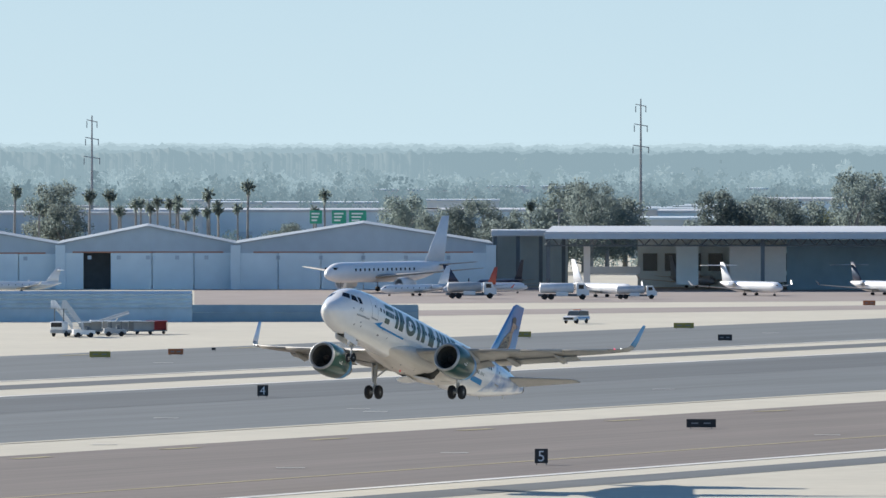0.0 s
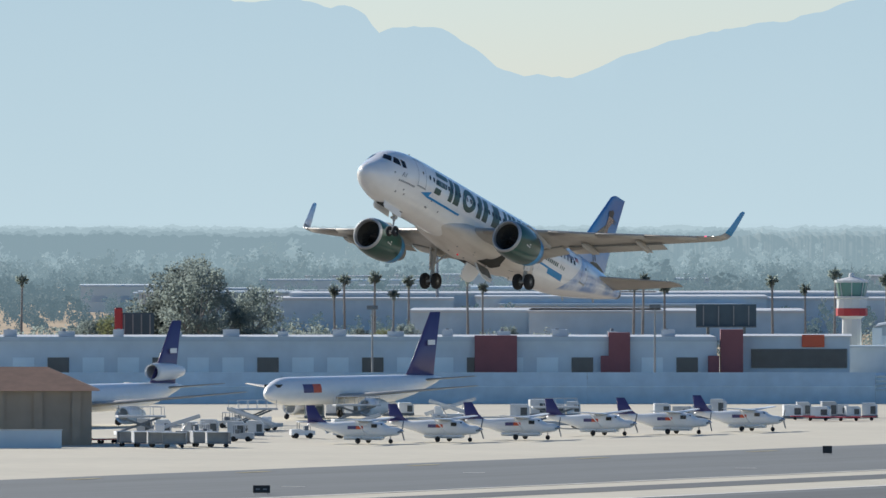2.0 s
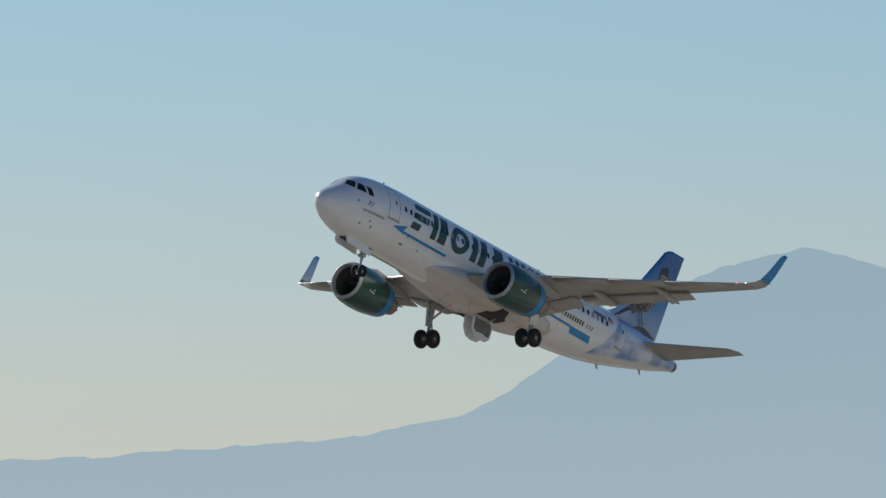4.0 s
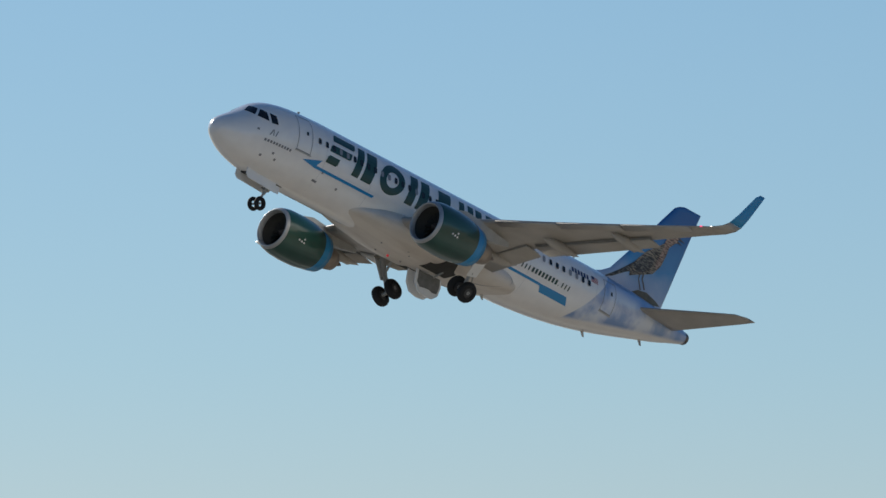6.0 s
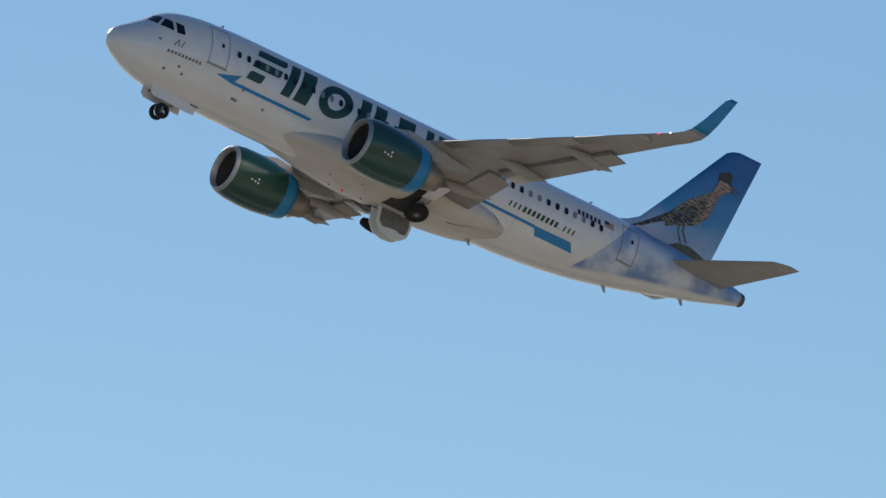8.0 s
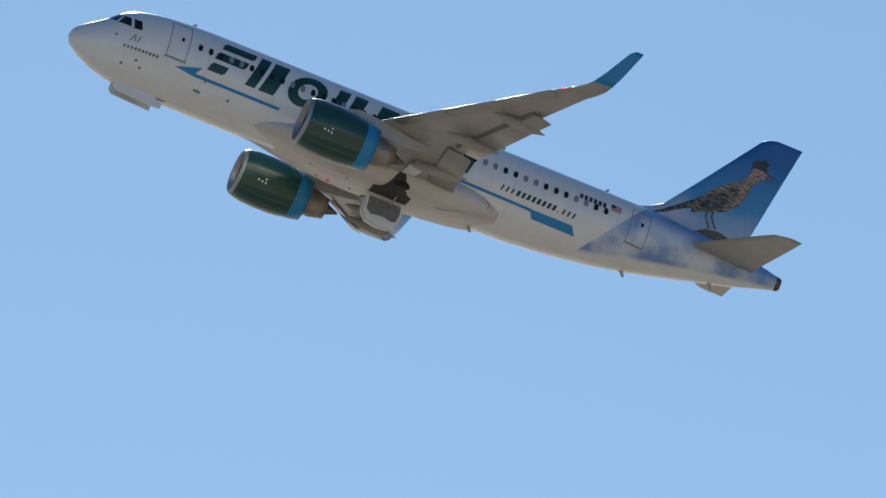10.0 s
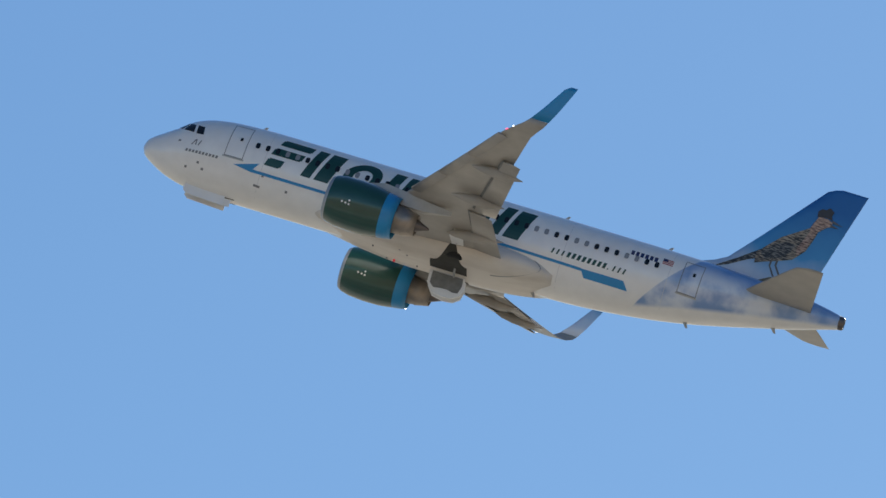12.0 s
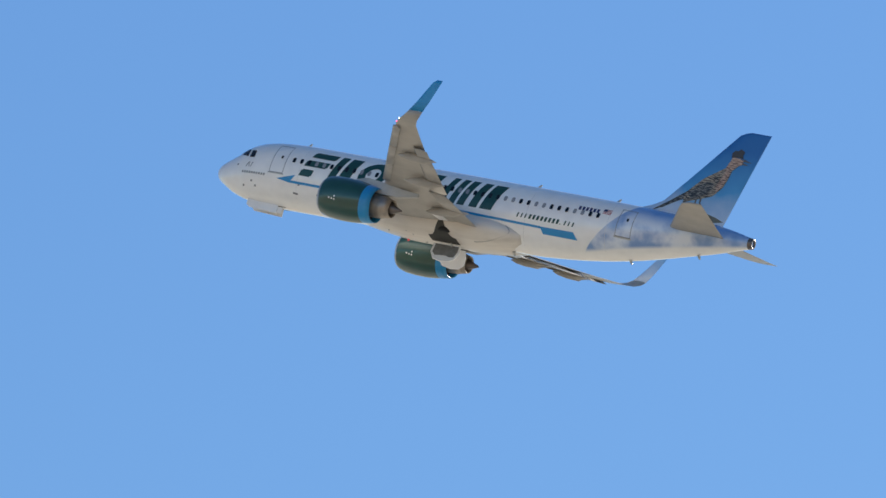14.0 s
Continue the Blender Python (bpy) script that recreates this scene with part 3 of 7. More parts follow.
            out.append((lean(uc + ix * math.cos(p), zc + iz * math.sin(p)), lean(uc + rx * math.cos(p), zc + rz * math.sin(p)),
                        lean(uc + rx * math.cos(q), zc + rz * math.sin(q)), lean(uc + ix * math.cos(q), zc + iz * math.sin(q))))
        return out

    def shape(bars, bow=()):
        """One title shape: straight pieces, and a welded bow where it has one."""
        for quad in bars:
            part("title_bar", decal(bmesh.new(), [quad], nx=4, nz=8), M_TITLE, hull)
        if bow:
            bm = decal(bmesh.new(), bow, nx=3, nz=2)
            bmesh.ops.remove_doubles(bm, verts=bm.verts, dist=0.003)
            part("title_bow", bm, M_TITLE, hull)
    for u0, u1, za, zb in ((6.68, 8.36, 1.16, z1), (6.61, 8.22, 0.50, 0.93), (6.64, 7.5, z0, 0.28)):
        r = 0.07
        quads = [bar(u0, u1, za + r, zb - r), bar(u0 + r, u1, zb - r, zb), bar(u0, u1 - r, za, za + r)]
        for quad in quads:
            part("title_bar", decal(bmesh.new(), [quad], nx=8, nz=4), M_TITLE, hull, "leaning dark green bar of the title")

    # plain leaning blocks and one ring stand for the rest of the brand's title
    shape([bar(8.62, 9.14, z0, z1), bar(9.34, 10.12, z0, z1)])
    shape([], arc(11.46, 0.69, 0.95, 0.89, 0.47, 0.46, 0, 360, 28))
    shape([bar(12.79, 13.37, z0, z1), bar(13.63, 14.29, z0, z1)])
    shape([bar(15.02, 15.98, z0, z1)])
    shape([bar(16.66, 17.08, z0, z1)])
    shape([bar(17.36, 17.80, z0, z1), bar(17.98, 18.48, z0, z1)])
    shape([bar(18.83, 19.39, z0, z1), bar(19.60, 20.45, z0, z1)])
    # cheat line
    block("cheat_line", [((5.11, -0.58), (6.10, -0.72), (6.17, -0.57), (6.43, -0.20))], nx=8, nz=4, mat=M_BLUE, label="light blue arrow head")
    block("cheat_line", [((6.10, -0.72), (10.60, -0.73), (10.70, -0.59), (6.17, -0.57))], nx=20, nz=2, mat=M_BLUE, label="thin light blue line")
    block("cheat_line", [((17.6, -0.62), (24.10, -0.72), (24.05, -0.58), (17.6, -0.48))], nx=20, nz=2, mat=M_BLUE, label="thin light blue line")
    block("cheat_line", [((24.28, -1.0), (26.62, -0.97), (26.30, -0.57), (24.0, -0.60))], nx=8, nz=4, mat=M_BLUE, label="light blue block")
    # lettering too small or private: short bars
    for k in range(15):
        x, bold = 22.28 + 0.275 * k, 3 <= k < 11
        w, h = (0.16, 0.29) if bold else (0.09, 0.28)
        if k == 11:
            w, h = 0.06, 0.06
        block("lettering_bar", [((x, -0.27), (x + w, -0.27), (x + w + 0.25 * h, -0.27 + h), (x + 0.25 * h, -0.27 + h))], nx=2, nz=2)
    for k in range(6):
        x = 26.22 + 0.25 * k
        block("lettering_bar", [((x, 0.90), (x + 0.17, 0.90), (x + 0.17, 1.17), (x, 1.17))], nx=2, nz=2, mat=M_NAVY_PAINT)
    red_stripe = material("flag_red_paint", (0.42, 0.05, 0.06), vary=0.1, scale=11)
    for k in range(4):
        z = 0.93 + 0.09 * k
        block("flag_patch", [((27.9, z), (28.46, z), (28.46, z + 0.045), (27.9, z + 0.045))], nx=3, nz=1, mat=red_stripe, label="red stripe of a tiny flag")
    part("flag_patch", decal(bmesh.new(), [((27.9, 1.09), (28.15, 1.09), (28.15, 1.26), (27.9, 1.26))], nx=2, nz=2, out=0.018), M_NAVY_PAINT, hull, "navy corner of a tiny flag")
    for k in range(10):
        x = 2.42 + 0.185 * k
        block("lettering_bar", [((x, -0.53), (x + 0.12, -0.53), (x + 0.13, -0.39), (x + 0.02, -0.39))], nx=1, nz=2, mat=M_LINE)
    block("lettering_bar", [((2.62, -0.14), (2.69, -0.14), (2.86, 0.20), (2.80, 0.20)), ((2.84, 0.20), (2.88, 0.20), (2.90, -0.12), (2.84, -0.12)), ((2.98, -0.12), (3.04, -0.12), (3.14, 0.20), (3.09, 0.20))], nx=2, nz=3, mat=M_LINE)
    # cabin windows
    me = bpy.data.meshes.new("cabin_window")
    bm = bmesh.new()
    pts = [(0.115 * math.copysign(abs(math.cos(a)) ** 0.6, math.cos(a)), 0.17 * math.copysign(abs(math.sin(a)) ** 0.6, math.sin(a))) for a in [2 * math.pi * k / 14 for k in range(14)]]
    bm.faces.new([bm.verts.new(skin(15 + a, 0.74 + b, 0.024)) for a, b in pts])
    bm.normal_update()
    bm.to_mesh(me)
    bm.free()
    pale = me.copy()
    shaded = {3, 4, 9, 10, 14, 22, 23, 28, 29, 32, 33, 37, 38}
    for k in range(41):
        x = 6.03 + 0.5415 * k
        dy = skin(x, 0.74).y - skin(15, 0.74).y
        mesh = pale if k in shaded else me
        piece("cabin_window", mesh, M_SHADE if k in shaded else M_GLASS, hull, "pale lowered shade" if k in shaded else "", m=pose(x - 15, dy - (0.012 if x > 24 else 0), 0))
    # cockpit windows
    for side in (-1, 1):
        for quad in (((1.52, 0.86), (1.82, 0.70), (2.10, 1.16), (1.92, 1.26)), ((1.92, 0.66), (2.53, 0.57), (2.47, 1.06), (2.18, 1.14)), ((2.68, 0.52), (3.08, 0.54), (2.99, 1.02), (2.61, 1.07))):
            bm = decal(bmesh.new(), [quad], nx=5, nz=5, side=side, out=0.015)
            part("cockpit_window", bm, M_GLASS, hull)
    # door outlines
    for x0, x1, zb, zt in ((4.48, 5.5, -0.26, 1.68), (29.05, 30.08, -0.28, 1.5)):
        t = 0.035
        door = part("door", decal(bmesh.new(), [((x0, zb), (x1, zb), (x1, zb + 0.05), (x0, zb + 0.05)), ((x0, zt - t), (x1, zt - t), (x1, zt), (x0, zt)), ((x0, zb), (x0 + t, zb), (x0 + t, zt), (x0, zt)), ((x1 - t, zb), (x1, zb), (x1, zt), (x1 - t, zt))]), M_LINE, hull, "door outlined in grey")
        part("door_window", decal(bmesh.new(), [((x0 + 0.56, 0.72), (x0 + 0.70, 0.72), (x0 + 0.70, 0.92), (x0 + 0.56, 0.92))], nx=2, nz=2, out=0.02), M_GLASS, door)
    # seams, vents and hatches
    for x in (6.6, 10.2, 22.9, 28.4):
        w, top, bot = FUSELAGE(x)
        part("skin_seam", decal(bmesh.new(), [((x, bot + 0.25), (x + 0.02, bot + 0.25), (x + 0.02, top - 0.12), (x, top - 0.12))], nx=1, nz=14, out=0.006), material("skin_seam_paint", (0.62, 0.62, 0.62), rough=0.4, vary=0.05, scale=3) if x < 7 else bpy.data.materials["skin_seam_paint"], hull)
    for x, z in ((1.9, -0.1), (3.2, -1.0), (3.5, -1.25), (6.7, -0.8), (2.6, -1.3), (8.1, -1.2)):
        part("vent", decal(bmesh.new(), [((x, z), (x + 0.13, z), (x + 0.13, z + 0.11), (x, z + 0.11))], nx=1, nz=1, out=0.01), M_LINE, hull)
    part("outflow_hatch", decal(bmesh.new(), [((6.4, -1.3), (6.75, -1.32), (6.75, -1.22), (6.4, -1.2))], nx=2, nz=1, out=0.01), M_LINE, hull)
    for x0, x1, zb in ((4.41, 5.57, -0.32), (29.0, 30.13, -0.34)):
        part("door_sill", decal(bmesh.new(), [((x0, zb), (x1, zb), (x1, zb + 0.07), (x0, zb + 0.07))], nx=3, nz=1, out=0.03), M_STRUT, hull, "grey scuffed door sill")
    for x, y in ((13.2, -0.6), (13.9, 0.5), (15.1, -0.9), (15.6, 0.2), (14.7, -1.2)):
        w, zc, h = tab(x)
        part("drain", rod(bmesh.new(), (x, y, zc - h * math.sqrt(max(0.05, 1 - (abs(y) / w) ** 2)) - 0.06), (x + 0.05, y, zc - h * 0.6), 0.05, 0.05, 6), M_LINE, hull)
    # aerials
    for x, z, d in ((5.5, 2.17, 1), (22.0, 2.22, 1), (27.6, 2.21, 1), (21.6, -2.02, -1), (29.6, -1.24, -1), (34.0, -0.16, -1)):
        bm = plate(bmesh.new(), [(x, z - 0.05 * d), (x + 0.26, z - 0.05 * d), (x + 0.38, z + 0.24 * d), (x + 0.26, z + 0.24 * d)], 0.04)
        part("blade_aerial", bm, M_STRUT, hull)
    bm = bmesh.new()
    bmesh.ops.create_uvsphere(bm, u_segments=10, v_segments=6, radius=0.08, matrix=pose(14.4, 0.0, -2.50))
    part("beacon", bm, M_RED_LIGHT, hull, "lit red anti-collision light", smooth=True)
    # main gear with its wheels, hinged at the top
    gears = []
    for side in (-1, 1):
        leg = thing("main_gear", "", "", pose(17.6, side * 3.85, -1.12))
        leg.parent = plane
        bm = bmesh.new()
        rod(bm, (0, 0, 0), (0, 0, -1.5), 0.17, 0.15, 12)
        rod(bm, (0, 0, -1.3), (0, 0, -2.45), 0.105, 0.105, 12)
        rod(bm, (0, -0.62, -2.45), (0, 0.62, -2.45), 0.10, 0.10, 10)
        rod(bm, (0, 0, -1.25), (-0.05, -side * 1.35, -0.25), 0.07, 0.07, 8)
        rod(bm, (0.2, 0, -1.45), (0.38, 0, -1.95), 0.05, 0.05, 6)
        rod(bm, (0.38, 0, -1.95), (0.12, 0, -2.4), 0.05, 0.05, 6)
        part("leg", bm, M_STRUT, leg, "grey oleo leg with brace and torque link", smooth=False)
        bm = plate(bmesh.new(), [(-0.35, 0.0), (0.42, 0.0), (0.36, -1.55), (-0.28, -1.7)], 0.05)
        part("leg_door", bm, M_PLAIN_WHITE, leg, "narrow white leg door", m=pose(0, side * 0.27, 0, side * -6))
        for dy in (-0.46, 0.46):
            bm = bmesh.new()
            lathe(bm, [(-0.19, 0.30), (-0.2, 0.42), (-0.16, 0.54), (-0.06, 0.585), (0.06, 0.585), (0.16, 0.54), (0.2, 0.42), (0.19, 0.30)], 28, pose(0, dy, -2.45, 0, 0, 90))
            tyre = part("wheel", bm, M_BLACK, leg, "black rubber tyre", smooth=True)
            bm = bmesh.new()
            lathe(bm, [(-0.17, 0.02), (-0.13, 0.16), (-0.17, 0.31), (0.17, 0.31), (0.13, 0.16), (0.17, 0.02)], 18, pose(0, dy, -2.45, 0, 0, 90))
            part("hub", bm, M_TYRE_HUB, leg, smooth=True)
        gears.append(leg)
        # belly door, hanging open beside the keel
        # dark patch laid on the fairing skin paints the shade of the open bay
        bm = bmesh.new()
        grid = []
        for x in np.linspace(16.35, 18.35, 21):
            w, zc, h = tab(x)
            half = 0.20 + 0.52 * math.exp(-((x - 17.4) / 0.42) ** 2)
            grid.append([bm.verts.new((x, side * 1.008 * w * abs(math.cos(a)) ** 0.8, zc + 1.008 * h * math.sin(a))) for a in np.linspace(-1.42, -1.42 + 2.0 * half, 10)])
        for r0, r1 in zip(grid, grid[1:]):
            for k in range(9):
                bm.faces.new((r0[k], r0[k + 1], r1[k + 1], r1[k]))
        part("wheel_bay", bm, M_BAY, plane, "dark patch standing in for the open wheel bay")
    doors = []
    for side in (-1, 1):
        d = thing("belly_door", "", "", pose(16.4, side * 0.32, -2.48))
        d.parent = plane
        pts = [(0.0, 0.0), (1.9, 0.0), (2.0, -0.45), (1.9, -0.95), (1.55, -1.22), (1.0, -1.27), (0.4, -1.15), (0.05, -0.7)]
        part("door_panel", plate(bmesh.new(), pts, 0.09), M_PLAIN_WHITE, d, "rounded white gear door")
        liner = [(0.16, -0.04), (1.8, -0.04), (1.86, -0.45), (1.76, -0.86), (1.45, -0.90), (1.2, -0.82), (0.8, -0.84), (0.45, -0.9), (0.2, -0.68)]
        part("door_liner", plate(bmesh.new(), liner, 0.03), M_DOOR_INNER, d, "dark grey inner liner", m=pose(0, side * 0.062, 0))
        part("door_arm", rod(bmesh.new(), (1.3, side * 0.02, -0.1), (1.3, side * 0.7, 0.2), 0.05), M_STRUT, d)
        doors.append(d)
    # nose gear
    nose = thing("nose_gear", "", "", pose(5.15, 0, -1.62))
    nose.parent = plane
    bm = bmesh.new()
    rod(bm, (0, 0, 0), (0, 0, -1.1), 0.11, 0.10, 12)
    rod(bm, (0, 0, -1.0), (0, 0, -1.85), 0.07, 0.07, 10)
    rod(bm, (0, -0.3, -1.85), (0, 0.3, -1.85), 0.06, 0.06, 8)
    rod(bm, (0, 0, -0.9), (-0.9, 0, -0.1), 0.05, 0.05, 8)
    box(bm, -0.14, 0.1, -0.22, 0.22, -0.95, -0.75, 0.02)
    part("leg", bm, M_STRUT, nose, "grey nose leg with drag brace")
    for dy in (-0.17, 0.17):
        bm = bmesh.new()
        bmesh.ops.create_uvsphere(bm, u_segments=10, v_segments=6, radius=0.08, matrix=pose(-0.16, dy, -0.85))
        part("taxi_lamp", bm, M_METAL, nose, "unlit taxi lamp")
    for dy in (-0.25, 0.25):
        bm = bmesh.new()
        lathe(bm, [(-0.1, 0.2), (-0.11, 0.28), (-0.08, 0.36), (0, 0.385), (0.08, 0.36), (0.11, 0.28), (0.1, 0.2), (-0.1, 0.2)], 22, pose(0, dy, -1.85, 0, 0, 90))
        part("wheel", bm, M_BLACK, nose, "black rubber tyre", smooth=True)
    for side in (-1, 1):
        bm = plate(bmesh.new(), [(2.80, -1.70), (5.0, -1.88), (5.0, -2.46), (2.98, -2.36), (2.78, -2.2)], 0.05)
        part("nose_gear_door", bm, M_PLAIN_WHITE, plane, "small white nose gear door", m=pose(0, side * 0.42, 0.0))
    bm = plate(bmesh.new(), [(4.85, -2.0), (5.35, -2.03), (5.35, -2.4), (4.9, -2.4)], 0.05)
    part("nose_leg_door", bm, M_PLAIN_WHITE, plane, m=pose(0, -0.36, -0.02))
    bm = box(bmesh.new(), 3.1, 5.5, -0.38, 0.38, -1.985, -1.86)
    part("nose_gear_bay", bm, M_BAY, plane, "dark nose gear bay")
    return plane, gears, doors, nose


airliner, main_gears, belly_doors, nose_gear = build_airliner()


# ---- the airfield ----
RUNWAY_BEARING = 24.6
SITE_EYE = 27.0        # eye height on the site plan; the plan is enlarged to EYE at the end


def spot(a, b, z=0.0):
    """Ground place by its bearing right of +y and its depression below eye level, both in 1/17800 radian."""
    d = SITE_EYE * 17800 / b
    return Vector((d * math.sin(a / 17800), d * math.cos(a / 17800), z))


def bearing(a, d, z=0.0):
    """Place by bearing in 1/17800 radian and distance in metres."""
    return Vector((d * math.sin(a / 17800), d * math.cos(a / 17800), z))


def paving(name, color):
    """Worn asphalt: rubber and sealant drawn out along the runways, patches across them."""
    m = material(name, color, rough=0.9, vary=0.24, scale=0.9)
    nt = m.node_tree
    tc = next(n for n in nt.nodes if n.bl_idname == "ShaderNodeTexCoord")
    along = nt.nodes.new("ShaderNodeMapping")
    along.vector_type = "TEXTURE"
    along.inputs["Rotation"].default_value = (0, 0, radians(90 - RUNWAY_BEARING))
    along.inputs["Scale"].default_value = (28, 1, 1)
    nt.links.new(tc.outputs["Object"], along.inputs["Vector"])
    for n in nt.nodes:
        if n.bl_idname == "ShaderNodeTexNoise":
            nt.links.new(along.outputs[0], n.inputs["Vector"])
    return m


M_CONCRETE = material("tan_concrete", (0.56, 0.52, 0.415), rough=0.85, vary=0.10, scale=0.35)
M_GROUND = material("dusty_desert_ground", (0.47, 0.36, 0.235), rough=0.95, vary=0.3, scale=0.02)
M_ASPHALT = paving("grey_asphalt", (0.138, 0.153, 0.156))
M_DARK_ASPHALT = paving("dark_sealed_asphalt", (0.104, 0.116, 0.12))
M_BROWN = paving("brown_runway_surface", (0.178, 0.152, 0.132))
M_MARK = material("white_road_paint", (0.68, 0.67, 0.62), rough=0.8, vary=0.2, scale=0.6)
M_YELLOW_MARK = material("worn_yellow_paint", (0.42, 0.36, 0.20), rough=0.8, vary=0.3, scale=0.6)
M_HANGAR_ROOF = material("grey_metal_hangar_roof", (0.36, 0.40, 0.43), rough=0.6, vary=0.1, scale=0.2)
M_HANGAR = material("pale_blue_grey_metal_siding", (0.72, 0.83, 0.87), rough=0.6, vary=0.08, scale=0.3)
M_HANGAR_TRIM = material("darker_grey_fascia", (0.46, 0.55, 0.61), rough=0.6, vary=0.1, scale=0.4)
M_ROOF = material("pale_metal_roof", (0.62, 0.63, 0.63), rough=0.5, vary=0.08, scale=0.2)
M_ORANGE = material("faded_orange_stripe", (0.42, 0.20, 0.13), rough=0.7, vary=0.15, scale=0.5)
M_GREY_WALL = material("grey_blue_block_wall", (0.57, 0.66, 0.71), rough=0.8, vary=0.12, scale=0.3)
M_PALE_WALL = material("pale_grey_stucco", (0.56, 0.58, 0.58), rough=0.85, vary=0.12, scale=0.2)
M_TAN_WALL = material("tan_stucco", (0.36, 0.29, 0.22), rough=0.85, vary=0.15, scale=0.4)
M_TILE = material("brown_tile_roof", (0.22, 0.13, 0.09), rough=0.8, vary=0.25, scale=0.8)
M_RED_WALL = material("dark_red_wall_panel", (0.23, 0.085, 0.095), rough=0.7, vary=0.12, scale=0.5)
M_FENCE = material("blue_grey_steel_blast_fence", (0.48, 0.61, 0.69), rough=0.7, vary=0.15, scale=0.5)
M_FENCE_DARK = material("dark_blue_grey_steel_fence", (0.25, 0.36, 0.43), rough=0.7, vary=0.15, scale=0.5)
M_SHADOW_GLASS = material("dark_tinted_glazing", (0.06, 0.075, 0.085), rough=0.2, vary=0.2, scale=0.4)
M_STEEL = material("dark_steel", (0.14, 0.165, 0.185), rough=0.6, vary=0.2, scale=1)
M_GALV = material("weathered_grey_steel", (0.25, 0.26, 0.27), rough=0.6, vary=0.2, scale=1)
M_PURPLE = material("deep_purple_paint", (0.075, 0.062, 0.17), rough=0.3, vary=0.08, scale=0.6)
M_ORANGE_RED = material("bright_orange_red_paint", (0.62, 0.10, 0.04), rough=0.4, vary=0.08, scale=0.6)
M_NAVY = material("dark_navy_paint", (0.03, 0.04, 0.07), rough=0.3, vary=0.1, scale=0.6)
M_GREY_JET = material("mid_grey_jet_paint", (0.22, 0.24, 0.27), rough=0.3, vary=0.1, scale=0.6)
M_SIGN_BLACK = material("black_sign_face", (0.02, 0.022, 0.025), rough=0.5, vary=0.1, scale=3)
M_NAVY_BOARD = material("dark_blue_grey_billboard_paint", (0.06, 0.095, 0.12), rough=0.6, vary=0.2, scale=0.5)
M_SIGN_YELLOW = material("dull_yellow_sign_face", (0.38, 0.30, 0.07), rough=0.5, vary=0.15, scale=3)
M_SIGN_RED = material("red_sign_face", (0.42, 0.03, 0.035), rough=0.5, vary=0.1, scale=3)
M_SIGN_ORANGE = material("orange_sign_face", (0.50, 0.16, 0.06), rough=0.5, vary=0.1, scale=3)
M_SIGN_GREEN = material("green_highway_sign_face", (0.02, 0.30, 0.20), rough=0.5, vary=0.1, scale=1)
M_SIGN_WHITE = material("white_sign_paint", (0.8, 0.8, 0.8), rough=0.5, vary=0.05, scale=3)
M_AMBER = material("lit_amber_lens", (0.8, 0.4, 0.05), rough=0.3, vary=0.05, glow=(1.0, 0.45, 0.08, 2.0))
M_BARK = material("grey_brown_bark", (0.27, 0.26, 0.25), rough=0.95, vary=0.3, scale=2)
# olive leaves and palm fronds are lightened to stand in for air haze
M_LEAF = material("haze_paled_olive_leaves", (0.24, 0.29, 0.275), rough=0.9, vary=0.3, scale=0.5, random_tint=0.2, thin=0.7)
M_LEAF_LIGHT = material("yellow_green_leaves", (0.20, 0.225, 0.12), rough=0.9, vary=0.4, scale=0.5, random_tint=0.15, thin=0.5)
M_PALM = material("palm_fronds", (0.24, 0.29, 0.27), rough=0.9, vary=0.35, scale=1.5, random_tint=0.2, thin=0.75)
FAR_HAZE_GLOW = np.array([(2250, 0.054, 0.089, 0.110), (2900, 0.088, 0.137, 0.165), (3600, 0.130, 0.192, 0.226), (4100, 0.185, 0.264, 0.302), (4400, 0.25, 0.342, 0.385), (4520, 0.295, 0.395, 0.44)])


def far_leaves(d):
    """Foliage of the distant plain; haze is painted as glow, paler with distance."""
    tone = [float(np.interp(d, FAR_HAZE_GLOW[:, 0], FAR_HAZE_GLOW[:, k])) for k in (1, 2, 3)]
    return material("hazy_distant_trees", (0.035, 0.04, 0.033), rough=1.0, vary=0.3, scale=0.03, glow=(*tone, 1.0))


# faint bluish emission paints haze over the farthest warehouse walls
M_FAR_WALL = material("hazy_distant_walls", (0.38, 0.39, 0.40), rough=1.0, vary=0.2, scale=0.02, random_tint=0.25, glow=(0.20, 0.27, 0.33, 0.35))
M_GSE = material("grey_service_paint", (0.55, 0.57, 0.58), rough=0.5, vary=0.15, scale=1, random_tint=0.3)
M_TEAL_GLASS = material("green_tower_glazing", (0.10, 0.24, 0.22), rough=0.15, vary=0.1, scale=1)


def sheet(name, along0, along1, w0, w1, z, mat, label):
    """A long strip parallel to the runways: along them from the camera's foot, and across."""
    bm = bmesh.new()
    b = radians(RUNWAY_BEARING)
    e, n = Vector((math.sin(b), math.cos(b), 0)), Vector((-math.cos(b), math.sin(b), 0))
    k = 40
    rows = [[bm.verts.new(e * (along0 + (along1 - along0) * i / k) + n * w + Vector((0, 0, z))) for w in (w0, w1)] for i in range(k + 1)]
    for r, s in zip(rows, rows[1:]):
        bm.faces.new((r[0], s[0], s[1], r[1]))
    bmesh.ops.recalc_face_normals(bm, faces=bm.faces)
    ob = part(name, bm, mat, None, label)
    return tagged(ob, label, "ground", kind="structure")


def face(a, d, z=0.0):
    """A frame at a bearing and distance: x to the right as seen from the eye, y away, z up."""
    return Matrix.Translation(bearing(a, d, z)) @ pose(0, 0, 0, 0, 0, -math.degrees(a / 17800))


